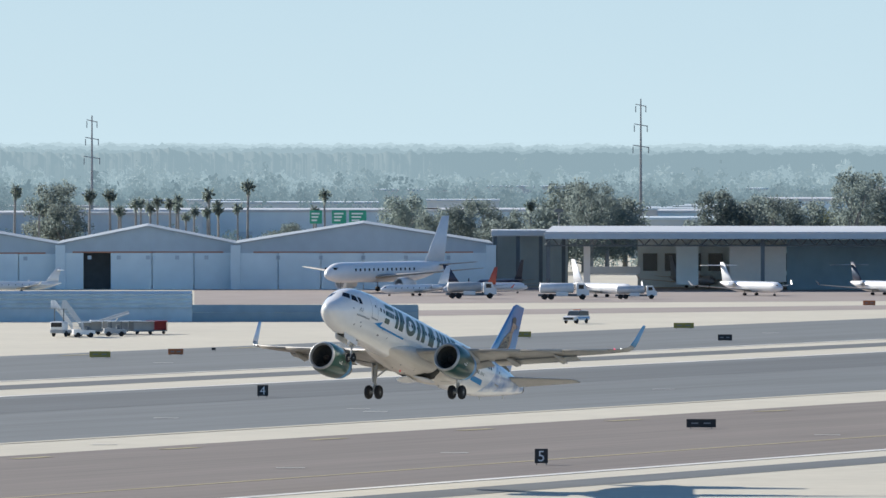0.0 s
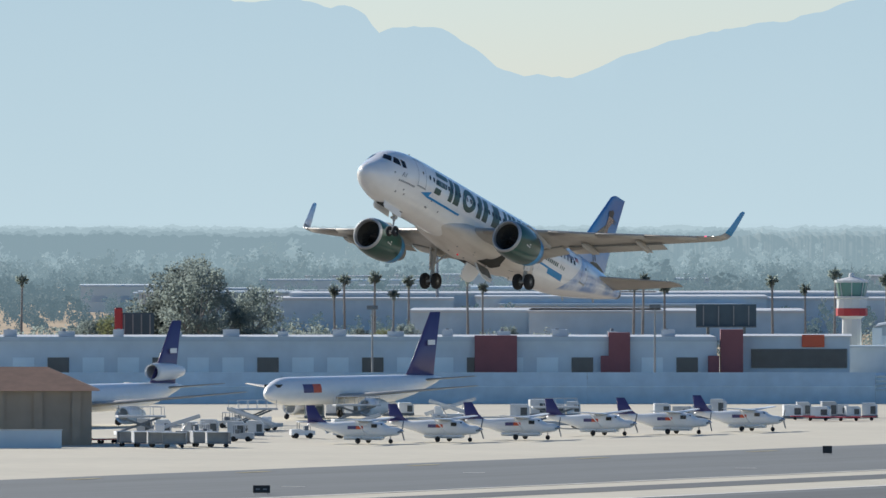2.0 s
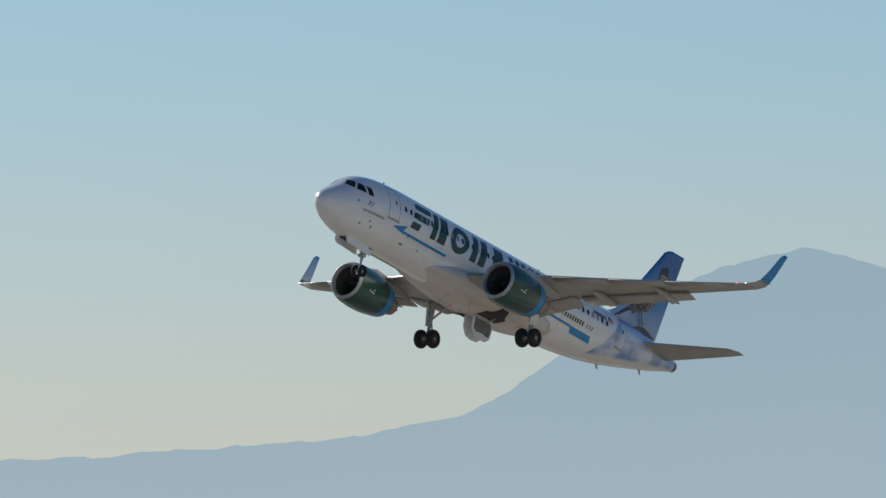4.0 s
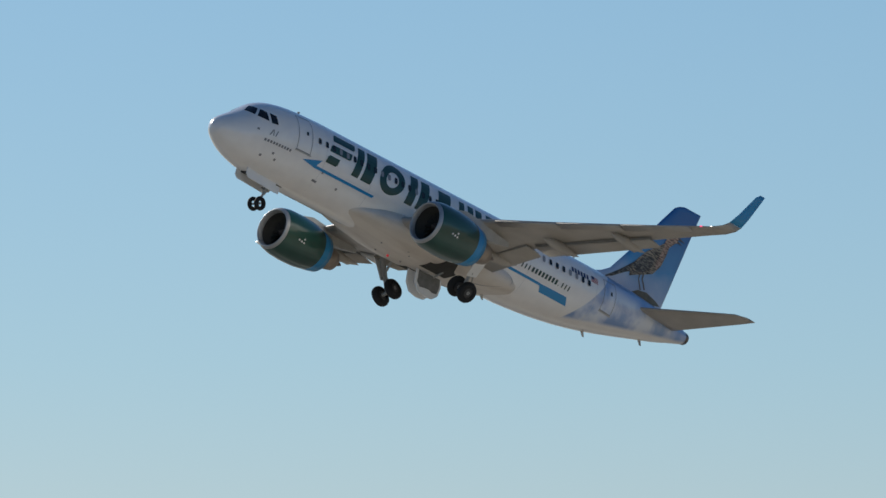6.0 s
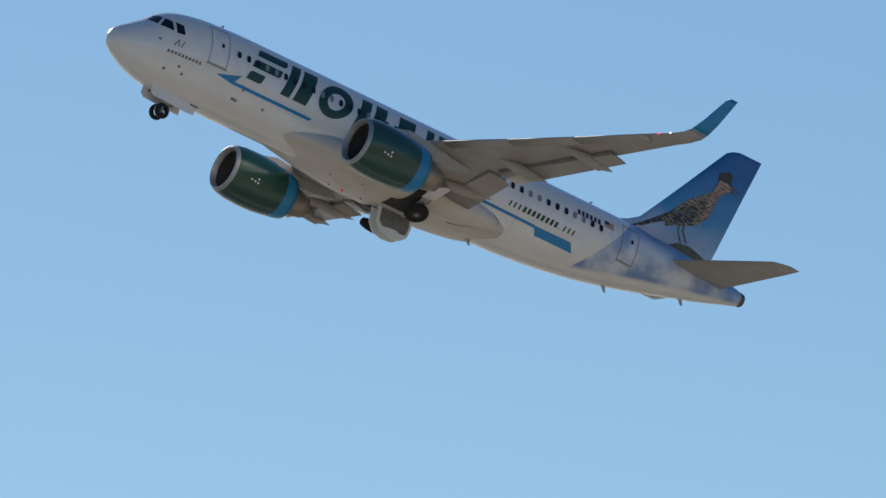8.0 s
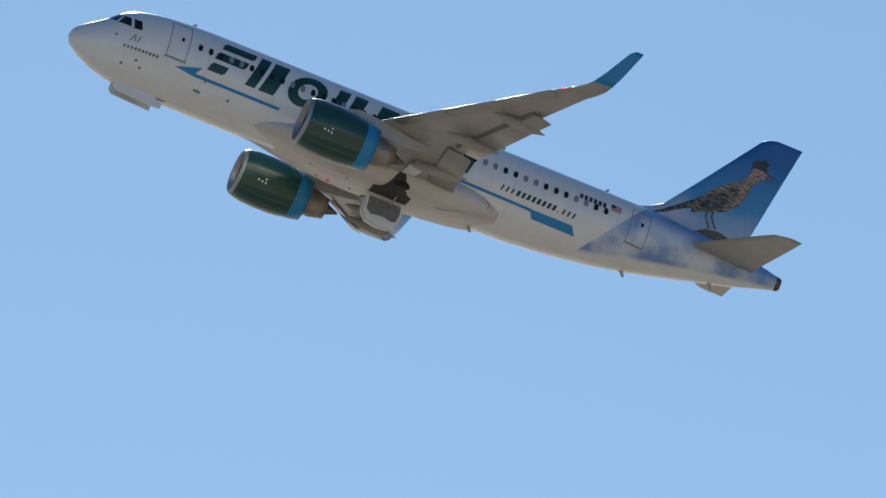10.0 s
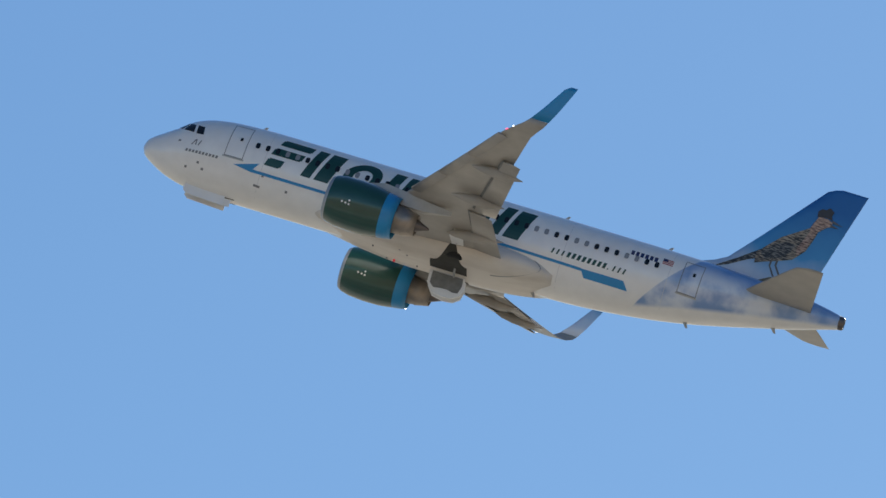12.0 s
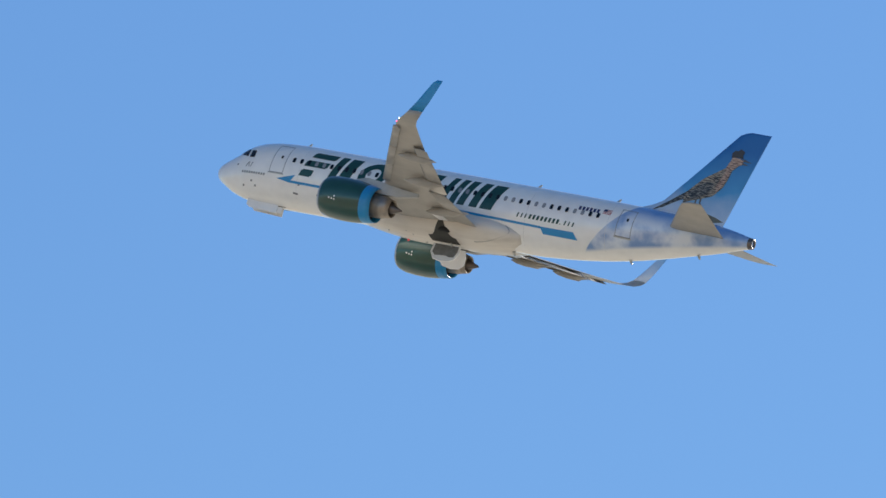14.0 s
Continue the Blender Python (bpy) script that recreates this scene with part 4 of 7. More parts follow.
def stand(a, b, turn=0.0, z=0.06):
    """A frame on the ground at a bearing and depression, turned by some degrees."""
    return Matrix.Translation(spot(a, b, z)) @ pose(0, 0, 0, 0, 0, turn - math.degrees(a / 17800))


PX = lambda d: d / 17800.0

bm = bmesh.new()
bmesh.ops.create_grid(bm, x_segments=60, y_segments=60, size=4900)
tagged(part("ground", bm, M_GROUND, None), "flat dusty desert ground", "ground", kind="structure")
sheet("apron", -1500, 2600, 250, 960, 0.02, M_CONCRETE, "pale tan concrete apron and shoulders")
sheet("apron_shoulder", -1500, 2600, 316, 322.7, 0.04, M_DARK_ASPHALT, "thin dark asphalt shoulder")
sheet("runway_near", -1500, 2600, 330, 391, 0.04, M_BROWN, "brown runway with rubber stains")
sheet("runway_far", -1500, 2600, 408, 481, 0.04, M_ASPHALT, "grey asphalt runway")
sheet("runway_far_dark", -1500, 2600, 452, 477, 0.055, M_DARK_ASPHALT, "darker sealed band on the grey runway")
sheet("taxiway", -1500, 2600, 514, 572, 0.04, M_ASPHALT, "grey asphalt taxiway")
sheet("service_strip", -1500, 2600, 495, 504, 0.04, M_DARK_ASPHALT, "thin grey asphalt strip")
for w, mt in ((329.3, M_MARK), (481.8, M_MARK), (512.5, M_MARK), (407.2, M_CONCRETE)):
    sheet("edge_line", -1500, 2600, w - 0.7, w + 0.7, 0.062, mt, "long painted runway edge line")
sheet("edge_line", -1500, 2600, 344.5, 345.1, 0.062, M_YELLOW_MARK, "faded yellow edge line on brown runway")


def ground_mark(a, b, length, width, turn, mt, label):
    bm = box(bmesh.new(), -length / 2, length / 2, -width / 2, width / 2, 0, 0.012)
    ob = part("ground_marking", bm, mt, None, m=stand(a, b, turn, 0.07))
    tagged(ob, label, "marking", "runway paint marks", "structure")


def apron_patch(name, a0, a1, b0, b1, b2, b3, z, mat, label):
    """A paved patch between two bearings; near and far edges by depression at either end."""
    bm = bmesh.new()
    n = 30
    rows = [(spot(a0 + (a1 - a0) * i / n, b0 + (b1 - b0) * i / n, z), spot(a0 + (a1 - a0) * i / n, b2 + (b3 - b2) * i / n, z)) for i in range(n + 1)]
    vs = [[bm.verts.new(p) for p in r] for r in rows]
    for r, s in zip(vs, vs[1:]):
        bm.faces.new((r[0], s[0], s[1], r[1]))
    bmesh.ops.recalc_face_normals(bm, faces=bm.faces)
    tagged(part(name, bm, mat, None), label, "ground", kind="structure")


M_BROWN_PATCH = material("brown_grey_apron_asphalt", (0.31, 0.265, 0.235), rough=0.9, vary=0.15, scale=0.15)
apron_patch("apron_asphalt", -440, 1000, 292, 284, 262, 262, 0.032, M_BROWN_PATCH, "brown-grey asphalt before the hangars")
apron_patch("apron_road", -60, 1000, 312, 297, 302, 290, 0.036, M_BROWN_PATCH, "thin grey asphalt road across the apron")
apron_patch("taxiway_link", 120, 1000, 352, 330, 344, 306, 0.05, M_ASPHALT, "grey asphalt link widening from the taxiway")

# shoulder bars of the near runway, and short touchdown bars
for k in range(12):
    a = -2300 + 262 * k
    d = 386.5 / math.sin(radians(RUNWAY_BEARING) - a / 17800)
    ground_mark(a, SITE_EYE * 17800 / d, 6.2, 1.1, 62, M_YELLOW_MARK, "short faded yellow bar on the runway shoulder")
for k in range(9):
    a = -2450 + 300 * k
    d = 566 / math.sin(radians(RUNWAY_BEARING) - a / 17800)
    ground_mark(a, SITE_EYE * 17800 / d, 6.5, 1.2, 62, M_YELLOW_MARK, "short faded yellow bar on the taxiway edge")
for a, b in ((-490, 493), (-150, 477), (-120, 482), (390, 442), (-495, 395), (580, 342), (20, 555), (680, 523), (-270, 582), (-2080, 470), (-1280, 437), (-1760, 445), (-600, 540)):
    ground_mark(a, b, 2.4, 0.9, 0, M_MARK, "short white bar on the pavement")
for k, a in enumerate((-1347, -1440, -1512, -1535, -1600, -1640, -1650, -1655)):
    ground_mark(a, 496 + 7.4 * k, 5.2, 1.0, 3, M_YELLOW_MARK, "long faded yellow bar at the taxiway turn")


# ---- signs on the airfield ----
def airfield_sign(a, b, w, h, face_mat, label, digit=None):
    t = thing("airfield_sign", label, "sign", stand(a, b), "airfield signs")
    part("panel", box(bmesh.new(), -w / 2, w / 2, -0.12, 0.12, 0.12, 0.12 + h, 0.03), face_mat, t)
    for x in (-w * 0.36, w * 0.36):
        part("foot", rod(bmesh.new(), (x, 0, -0.05), (x, 0, 0.14), 0.05, 0.05, 8), M_GALV, t)
    if digit:
        cu = bpy.data.curves.new("digit", "FONT")
        cu.body, cu.size, cu.align_x, cu.extrude = digit, h * 1.05, "CENTER", 0.01
        tmp = bpy.data.objects.new("digit", cu)
        me = bpy.data.meshes.new_from_object(tmp)
        bpy.data.objects.remove(tmp)
        piece("digit", me, M_SIGN_WHITE, t, "white numeral", m=pose(0, -0.135, 0.12 + h * 0.14, 90))
    elif w > 1.2:
        for x in (-w * 0.22, w * 0.2):
            part("legend_bar", box(bmesh.new(), x - w * 0.12, x + w * 0.12, -0.132, -0.121, 0.12 + h * 0.42, 0.12 + h * 0.58), M_GALV, t)
    return t


airfield_sign(-319, 456, 1.15, 1.15, M_SIGN_BLACK, "black distance sign with the white numeral four", "4")
airfield_sign(174, 576, 1.1, 1.2, M_SIGN_BLACK, "black distance sign with the white numeral five", "5")
for a, b, w, h, mt, lb in ((457, 512, 2.75, 0.78, M_SIGN_BLACK, "long black airfield sign seen from behind"), (-607, 387, 2.6, 0.75, M_SIGN_YELLOW, "long dull yellow airfield sign"),
                           (-473, 382, 1.9, 0.72, M_SIGN_ORANGE, "orange and black airfield sign"), (-406, 374, 0.5, 0.3, M_SIGN_BLACK, "tiny black marker beside the taxiway"), (426, 335, 2.9, 0.75, M_SIGN_YELLOW, "long dull yellow airfield sign"),
                           (141, 351, 2.3, 0.75, M_SIGN_YELLOW, "long dull yellow airfield sign"), (499, 357, 1.9, 0.8, M_SIGN_BLACK, "black airfield sign seen from behind"), (754, 294, 2.0, 0.75, M_SIGN_ORANGE, "orange airfield sign beside the apron"),
                           (-1090, 541, 1.95, 0.8, M_SIGN_RED, "red airfield sign with a white legend"), (-1002, 487, 1.9, 0.75, M_SIGN_BLACK, "black airfield sign seen from behind"), (-1135, 412, 1.1, 0.85, M_SIGN_BLACK, "small black airfield sign"),
                           (-827, 395, 1.4, 0.65, M_SIGN_BLACK, "small black airfield sign"), (-2136, 483, 1.7, 0.75, M_SIGN_BLACK, "small black airfield sign")):
    airfield_sign(a, b, w, h, mt, lb)
lamp = thing("taxiway_light", "small lit amber taxiway guard light", "light", stand(-1197, 540))
part("stem", rod(bmesh.new(), (0, 0, -0.05), (0, 0, 0.3), 0.05, 0.05, 8), M_GALV, lamp)
part("hood", box(bmesh.new(), -0.35, 0.35, -0.12, 0.12, 0.28, 0.62, 0.03), M_SIGN_BLACK, lamp)
for x in (-0.17, 0.17):
    part("lens", rod(bmesh.new(), (x, -0.14, 0.45), (x, -0.12, 0.45), 0.1, 0.1, 10), M_AMBER, lamp, "lit amber lens")

# ---- blast fence along the apron ----
FENCE_D = 1492.0
for k, (a0, a1, h, louvre) in enumerate(((-3100, -2100, 4.6, 0), (-2100, -1560, 4.6, 0), (-1560, -1050, 4.6, 0), (-1050, -444, 4.6, 1), (-444, -44, 2.5, 0))):
    m = face((a0 + a1) / 2, FENCE_D + 0.3 * k)
    w = (a1 - a0) * PX(FENCE_D) / 2
    f = thing("blast_fence", "long blue-grey steel blast fence beside the apron", "fence", m, "blast fences")
    if louvre:
        part("base_panel", box(bmesh.new(), -w, w, -0.2, 0.2, -0.1, 2.0), M_FENCE, f)
        for j in range(4):
            part("louvre", box(bmesh.new(), -w, w, -0.35, 0.35, 0, 0.32, 0, pose(0, 0, 2.15 + 0.66 * j, 35)), M_FENCE, f)
        n = 8
    else:
        part("base_panel", box(bmesh.new(), -w, w, -0.15, 0.15, -0.1, h * 0.55), M_FENCE_DARK if h < 3 else M_FENCE, f)
        part("upper_panel", box(bmesh.new(), -w, w, -0.1, 0.1, 0, h * 0.47, 0, pose(0, 0.3, h * 0.55, -14)), M_FENCE_DARK if h < 3 else M_FENCE, f)
        n = 10
    for j in range(n + 1):
        x = -w + 2 * w * j / n
        part("post", box(bmesh.new(), x - 0.09, x + 0.09, 0.75, 1.1, -0.1, h * 0.9), M_GALV, f)


# ---- hangars ----
def hangar(a0, a1, d, eave, ridge, depth, label, door=None):
    w = (a1 - a0) * PX(d) / 2
    h = thing("hangar", label, "hangar", face((a0 + a1) / 2, d), "row of gabled hangars")
    # front wall in panels, with a real doorway
    spans = [(-w, w)] if door is None else [(-w, door[0]), (door[1], w)]
    for x0, x1 in spans:
        n = max(1, round((x1 - x0) / 7.5))
        for k in range(n):
            p0, p1 = x0 + (x1 - x0) * k / n, x0 + (x1 - x0) * (k + 1) / n
            part("door_leaf", box(bmesh.new(), p0 + 0.06, p1 - 0.06, -0.25 - 0.2 * (k % 2), 0.0 - 0.2 * (k % 2), -0.1, eave - 1.0, 0.04), M_HANGAR, h)
    for s in (-1, 1):
        part("side_wall", box(bmesh.new(), min(s * w, s * (w - 0.3)), max(s * w, s * (w - 0.3)), 0.3, depth, -0.1, eave), M_HANGAR, h)
    part("back_wall", box(bmesh.new(), -w, w, depth, depth + 0.3, -0.1, eave), M_HANGAR, h)
    if door:
        part("inner_wall", box(bmesh.new(), door[0] - 1, door[1] + 1, 6, 6.2, -0.1, eave - 0.5), M_STEEL, h)
    part("gable", plate(bmesh.new(), [(-w, eave - 1.0), (w, eave - 1.0), (w, eave + 0.6), (0, ridge), (-w, eave + 0.6)], 0.3), M_HANGAR_TRIM, h, "darker grey gable above the doors")
    part("stripe", box(bmesh.new(), -w * 0.86, w * 0.86, -0.24, -0.15, eave - 1.05, eave - 0.75), M_ORANGE, h, "faded orange stripe")
    for s in (-1, 1):
        bm = bmesh.new()
        pts = [(0, -0.6, ridge + 0.12), (s * (w + 0.4), -0.6, eave + 0.7), (s * (w + 0.4), depth + 0.6, eave + 0.7), (0, depth + 0.6, ridge + 0.12)]
        vs = [bm.verts.new(p) for p in pts] + [bm.verts.new((p[0], p[1], p[2] - 0.25)) for p in pts]
        for f in ((0, 1, 2, 3), (4, 5, 6, 7), (0, 1, 5, 4), (1, 2, 6, 5), (2, 3, 7, 6), (3, 0, 4, 7)):
            bm.faces.new([vs[i] for i in f])
        bmesh.ops.recalc_face_normals(bm, faces=bm.faces)
        part("roof", bm, M_HANGAR_ROOF, h, "grey metal roof slope")
    for k in range(-2, 3):
        part("lamp_box", box(bmesh.new(), k * w / 3 - 0.35, k * w / 3 + 0.35, -0.5, -0.42, eave - 2.2, eave - 1.5), M_HANGAR_TRIM, h)
    for s in (-1, 1):
        part("corner_pier", box(bmesh.new(), s * w - 0.9, s * w + 0.9, -0.7, 0.2, -0.1, eave + 0.4, 0.05), M_HANGAR, h)


hangar(-1047, -677, 1822, 7.4, 11.4, 55, "pale blue-grey metal hangar with closed doors and gabled roof")
hangar(-677, -367, 1820, 7.6, 11.4, 52, "pale blue-grey metal hangar with one door open", door=(-11.6, -6.8))
hangar(-367, 85, 1818, 7.6, 11.9, 55, "wide pale blue-grey metal hangar with closed doors")

# low link building and the great canopy
link = thing("terminal_block", "low dark building with shaded openings beside the hangars", "building", face(135, 1850))
part("roof", box(bmesh.new(), -5.2, 9, -1, 22, 9.3, 10.4, 0.1), M_ROOF, link)
part("wall", box(bmesh.new(), -5, 9, 8, 8.4, -0.1, 9.3), M_GREY_WALL, link)
for k in range(4):
    part("column", box(bmesh.new(), -4.8 + 4.2 * k, -4.1 + 4.2 * k, 0, 0.7, -0.1, 9.3), M_STEEL, link)
canopy = thing("hangar_canopy", "huge white-roofed open aircraft canopy on dark steel posts", "canopy", face(585, 1800))
cw = 405 * PX(1800)
part("roof", box(bmesh.new(), -cw, cw + 22, -2, 60, 10.0, 10.6, 0.1, pose(0, 0, 0, 0.5)), M_ROOF, canopy, "broad white metal roof")
part("edge_beam", box(bmesh.new(), -cw, cw + 22, -2.2, -1.9, 9.3, 10.2), M_HANGAR_TRIM, canopy)
n = 40
for k in range(n):
    x0, x1 = -cw + (2 * cw + 20) * k / n, -cw + (2 * cw + 20) * (k + 1) / n
    bm = bmesh.new()
    rod(bm, (x0, 0, 8.1), ((x0 + x1) / 2, 0, 9.5), 0.13, 0.13, 5)
    rod(bm, ((x0 + x1) / 2, 0, 9.5), (x1, 0, 8.1), 0.13, 0.13, 5)
    rod(bm, (x0, 0, 8.1), (x1, 0, 8.1), 0.16, 0.16, 5)
    part("truss_bay", bm, M_STEEL, canopy)
for x in (-cw + 0.6, -cw + 39, -cw + 64, cw + 10):
    part("post", box(bmesh.new(), x - 0.35, x + 0.35, 0, 0.7, -0.1, 9.5), M_STEEL, canopy)
part("back_wall", box(bmesh.new(), -cw + 16, cw + 22, 45, 45.4, -0.1, 9.5), M_HANGAR, canopy, "shaded back wall")
for x0, x1, z0, z1, mt in ((-cw + 6.7, -cw + 7.9, 0, 8, M_PLAIN_WHITE), (-cw + 7.9, -cw + 17, 3.0, 4.2, M_PALE_WALL), (-cw + 23.4, -cw + 27.4, 1, 8, M_HANGAR), (-cw + 33, -cw + 43.2, 1.5, 8, M_PLAIN_WHITE), (-cw + 43.3, -cw + 70, 0, 9, M_FENCE_DARK)):
    part("inner_panel", box(bmesh.new(), x0, x1, 13, 13.4, z0 - 0.1, z1), mt, canopy)
for k in range(9):
    part("window", box(bmesh.new(), -cw + 17 + 4 * k, -cw + 19.6 + 4 * k, 44.7, 44.95, 3.0, 6.2), M_SHADOW_GLASS, canopy)

# ---- cargo building with red blocks ----
D = 1690.0
cargo = thing("cargo_building", "long low grey cargo building with dark red wall blocks", "building", face(-1850, D))
X = lambda a: (a + 1850) * PX(D)
part("wall", box(bmesh.new(), X(-2720), X(-1330), 0, 40, -0.1, 7.4), M_GREY_WALL, cargo)
part("parapet", box(bmesh.new(), X(-2720), X(-1330), -0.3, 0.1, 6.9, 7.7), M_HANGAR_TRIM, cargo)
part("roof", box(bmesh.new(), X(-2720), X(-1330), 0.2, 40, 7.4, 7.6), M_ROOF, cargo, "pale flat roof")
for k in range(22):
    x = X(-2700) + k * (X(-1340) - X(-2700)) / 22
    part("dock_door", box(bmesh.new(), x, x + 3.6, -0.15, 0.05, -0.1, 4.2), M_HANGAR if k % 3 else M_SHADOW_GLASS, cargo)
for a0, a1, z in ((-1759, -1684, 7.9), (-1522, -1484, 8.4), (-1324, -1284, 8.9), (-1536, -1520, 4.5), (-1346, -1326, 4.5)):
    part("red_block", box(bmesh.new(), X(a0), X(a1), -1.2, 3, -0.1, z, 0.05), M_RED_WALL, cargo, "dark red wall block")
wing_b = thing("office_building", "grey office building with a dark glazed band", "building", face(-1190, D + 4))
W2 = lambda a: (a + 1190) * PX(D)
part("wall", box(bmesh.new(), W2(-1284), W2(-1095), 0, 30, -0.1, 7.6), M_GREY_WALL, wing_b)
part("glazing", box(bmesh.new(), W2(-1270), W2(-1100), -0.2, 0.1, 2.4, 5.6), M_SHADOW_GLASS, wing_b, "dark glazed band")
part("roof_sign", box(bmesh.new(), W2(-1180), W2(-1140), -0.5, -0.1, 5.9, 8.0, 0.1), M_ORANGE_RED, wing_b, "red roof sign")
part("roof", box(bmesh.new(), W2(-1288), W2(-1091), -0.4, 30, 7.6, 7.8), M_ROOF, wing_b)
hut = thing("office_building", "small dark low building beside the hangars", "building", face(-1060, 1760))
part("wall", box(bmesh.new(), -3.5, 4.5, 0, 12, -0.1, 5.0), M_GREY_WALL, hut)
part("roof", box(bmesh.new(), -3.8, 4.8, -0.4, 12, 5.0, 5.3), M_HANGAR_TRIM, hut)
for k in range(14):
    x = X(-2680 + 95 * k)
    u = thing("rooftop_unit", "small pale air handling unit on the cargo roof", "machine", face(-2680 + 97 * k, D + 12, 7.6), "rooftop units")
    part("casing", box(bmesh.new(), -0.9, 0.9 + 0.5 * (k % 3), -1, 1, 0, 0.9 + 0.3 * (k % 2), 0.05), M_PALE_WALL, u)
    part("cowl", rod(bmesh.new(), (0, 0, 0.8), (0, 0, 1.35), 0.35, 0.3, 10), M_GALV, u)

# brown-roofed house at the apron's edge
house = thing("station_house", "tan stucco building with a brown tiled hip roof", "building", face(-2580, 1215))
part("wall", box(bmesh.new(), -12, 9.8, 0, 14, -0.1, 6.6), M_TAN_WALL, house)
for k in range(5):
    part("wall_pier", box(bmesh.new(), -11 + 4.6 * k, -9.9 + 4.6 * k, -0.3, 0.1, -0.1, 6.6), M_TAN_WALL, house)
bm = bmesh.new()
vs = [bm.verts.new(p) for p in ((-13, -1, 6.6), (10.8, -1, 6.6), (10.8, 15, 6.6), (-13, 15, 6.6), (-7, 7, 9.4), (4.5, 7, 9.4))]
for f in ((0, 1, 5, 4), (1, 2, 5), (2, 3, 4, 5), (3, 0, 4), (3, 2, 1, 0)):
    bm.faces.new([vs[i] for i in f])
part("roof", bm, M_TILE, house, "brown tiled hip roof")
for k in range(2):
    yard = thing("yard_wall", "low grey block wall beside the tan building", "wall", face(-2640 + 100 * k, 1200))
    part("block_wall", box(bmesh.new(), -3.4, 3.4, -0.15, 0.15, -0.1, 2.1), M_GREY_WALL, yard)
    part("coping", box(bmesh.new(), -3.5, 3.5, -0.22, 0.22, 2.1, 2.25), M_PALE_WALL, yard)

# control tower
tw = thing("control_tower", "white airport control tower with green glazed cab and red band", "tower", face(-1092, 1840))
bm = bmesh.new()
R90 = pose(0, 0, 0, 0, -90, 0)
lathe(bm, [(0, 1.9), (9.3, 1.75), (9.8, 2.5)], 12, R90)
part("shaft", bm, M_PALE_WALL, tw)
bm = bmesh.new()
lathe(bm, [(9.8, 2.5), (9.8, 2.9), (11.2, 2.9), (11.2, 2.5)], 12, R90)
part("red_band", bm, M_SIGN_RED, tw, "red painted band")
bm = bmesh.new()
lathe(bm, [(11.2, 2.75), (12.9, 2.75), (13.1, 3.1), (13.4, 3.1)], 12, R90)
part("gallery", bm, M_PALE_WALL, tw)
bm = bmesh.new()
lathe(bm, [(13.4, 2.5), (15.9, 3.0)], 12, R90)
part("cab_glass", bm, M_TEAL_GLASS, tw, "green tinted glazing")
bm = bmesh.new()
lathe(bm, [(15.9, 3.15), (16.3, 3.15), (16.9, 0.6), (17.6, 0.4), (17.7, 0.02)], 12, R90, cap=True)
part("cab_roof", bm, M_ROOF, tw)
for k in range(8):
    a = 2 * math.pi * k / 8
    part("mullion", rod(bmesh.new(), (2.5 * math.cos(a), 2.5 * math.sin(a), 13.4), (3.0 * math.cos(a), 3.0 * math.sin(a), 15.9), 0.08, 0.08, 5), M_PALE_WALL, tw)
part("aerial", rod(bmesh.new(), (0, 0, 17.5), (0, 0, 19.5), 0.05, 0.03, 6), M_STEEL, tw)


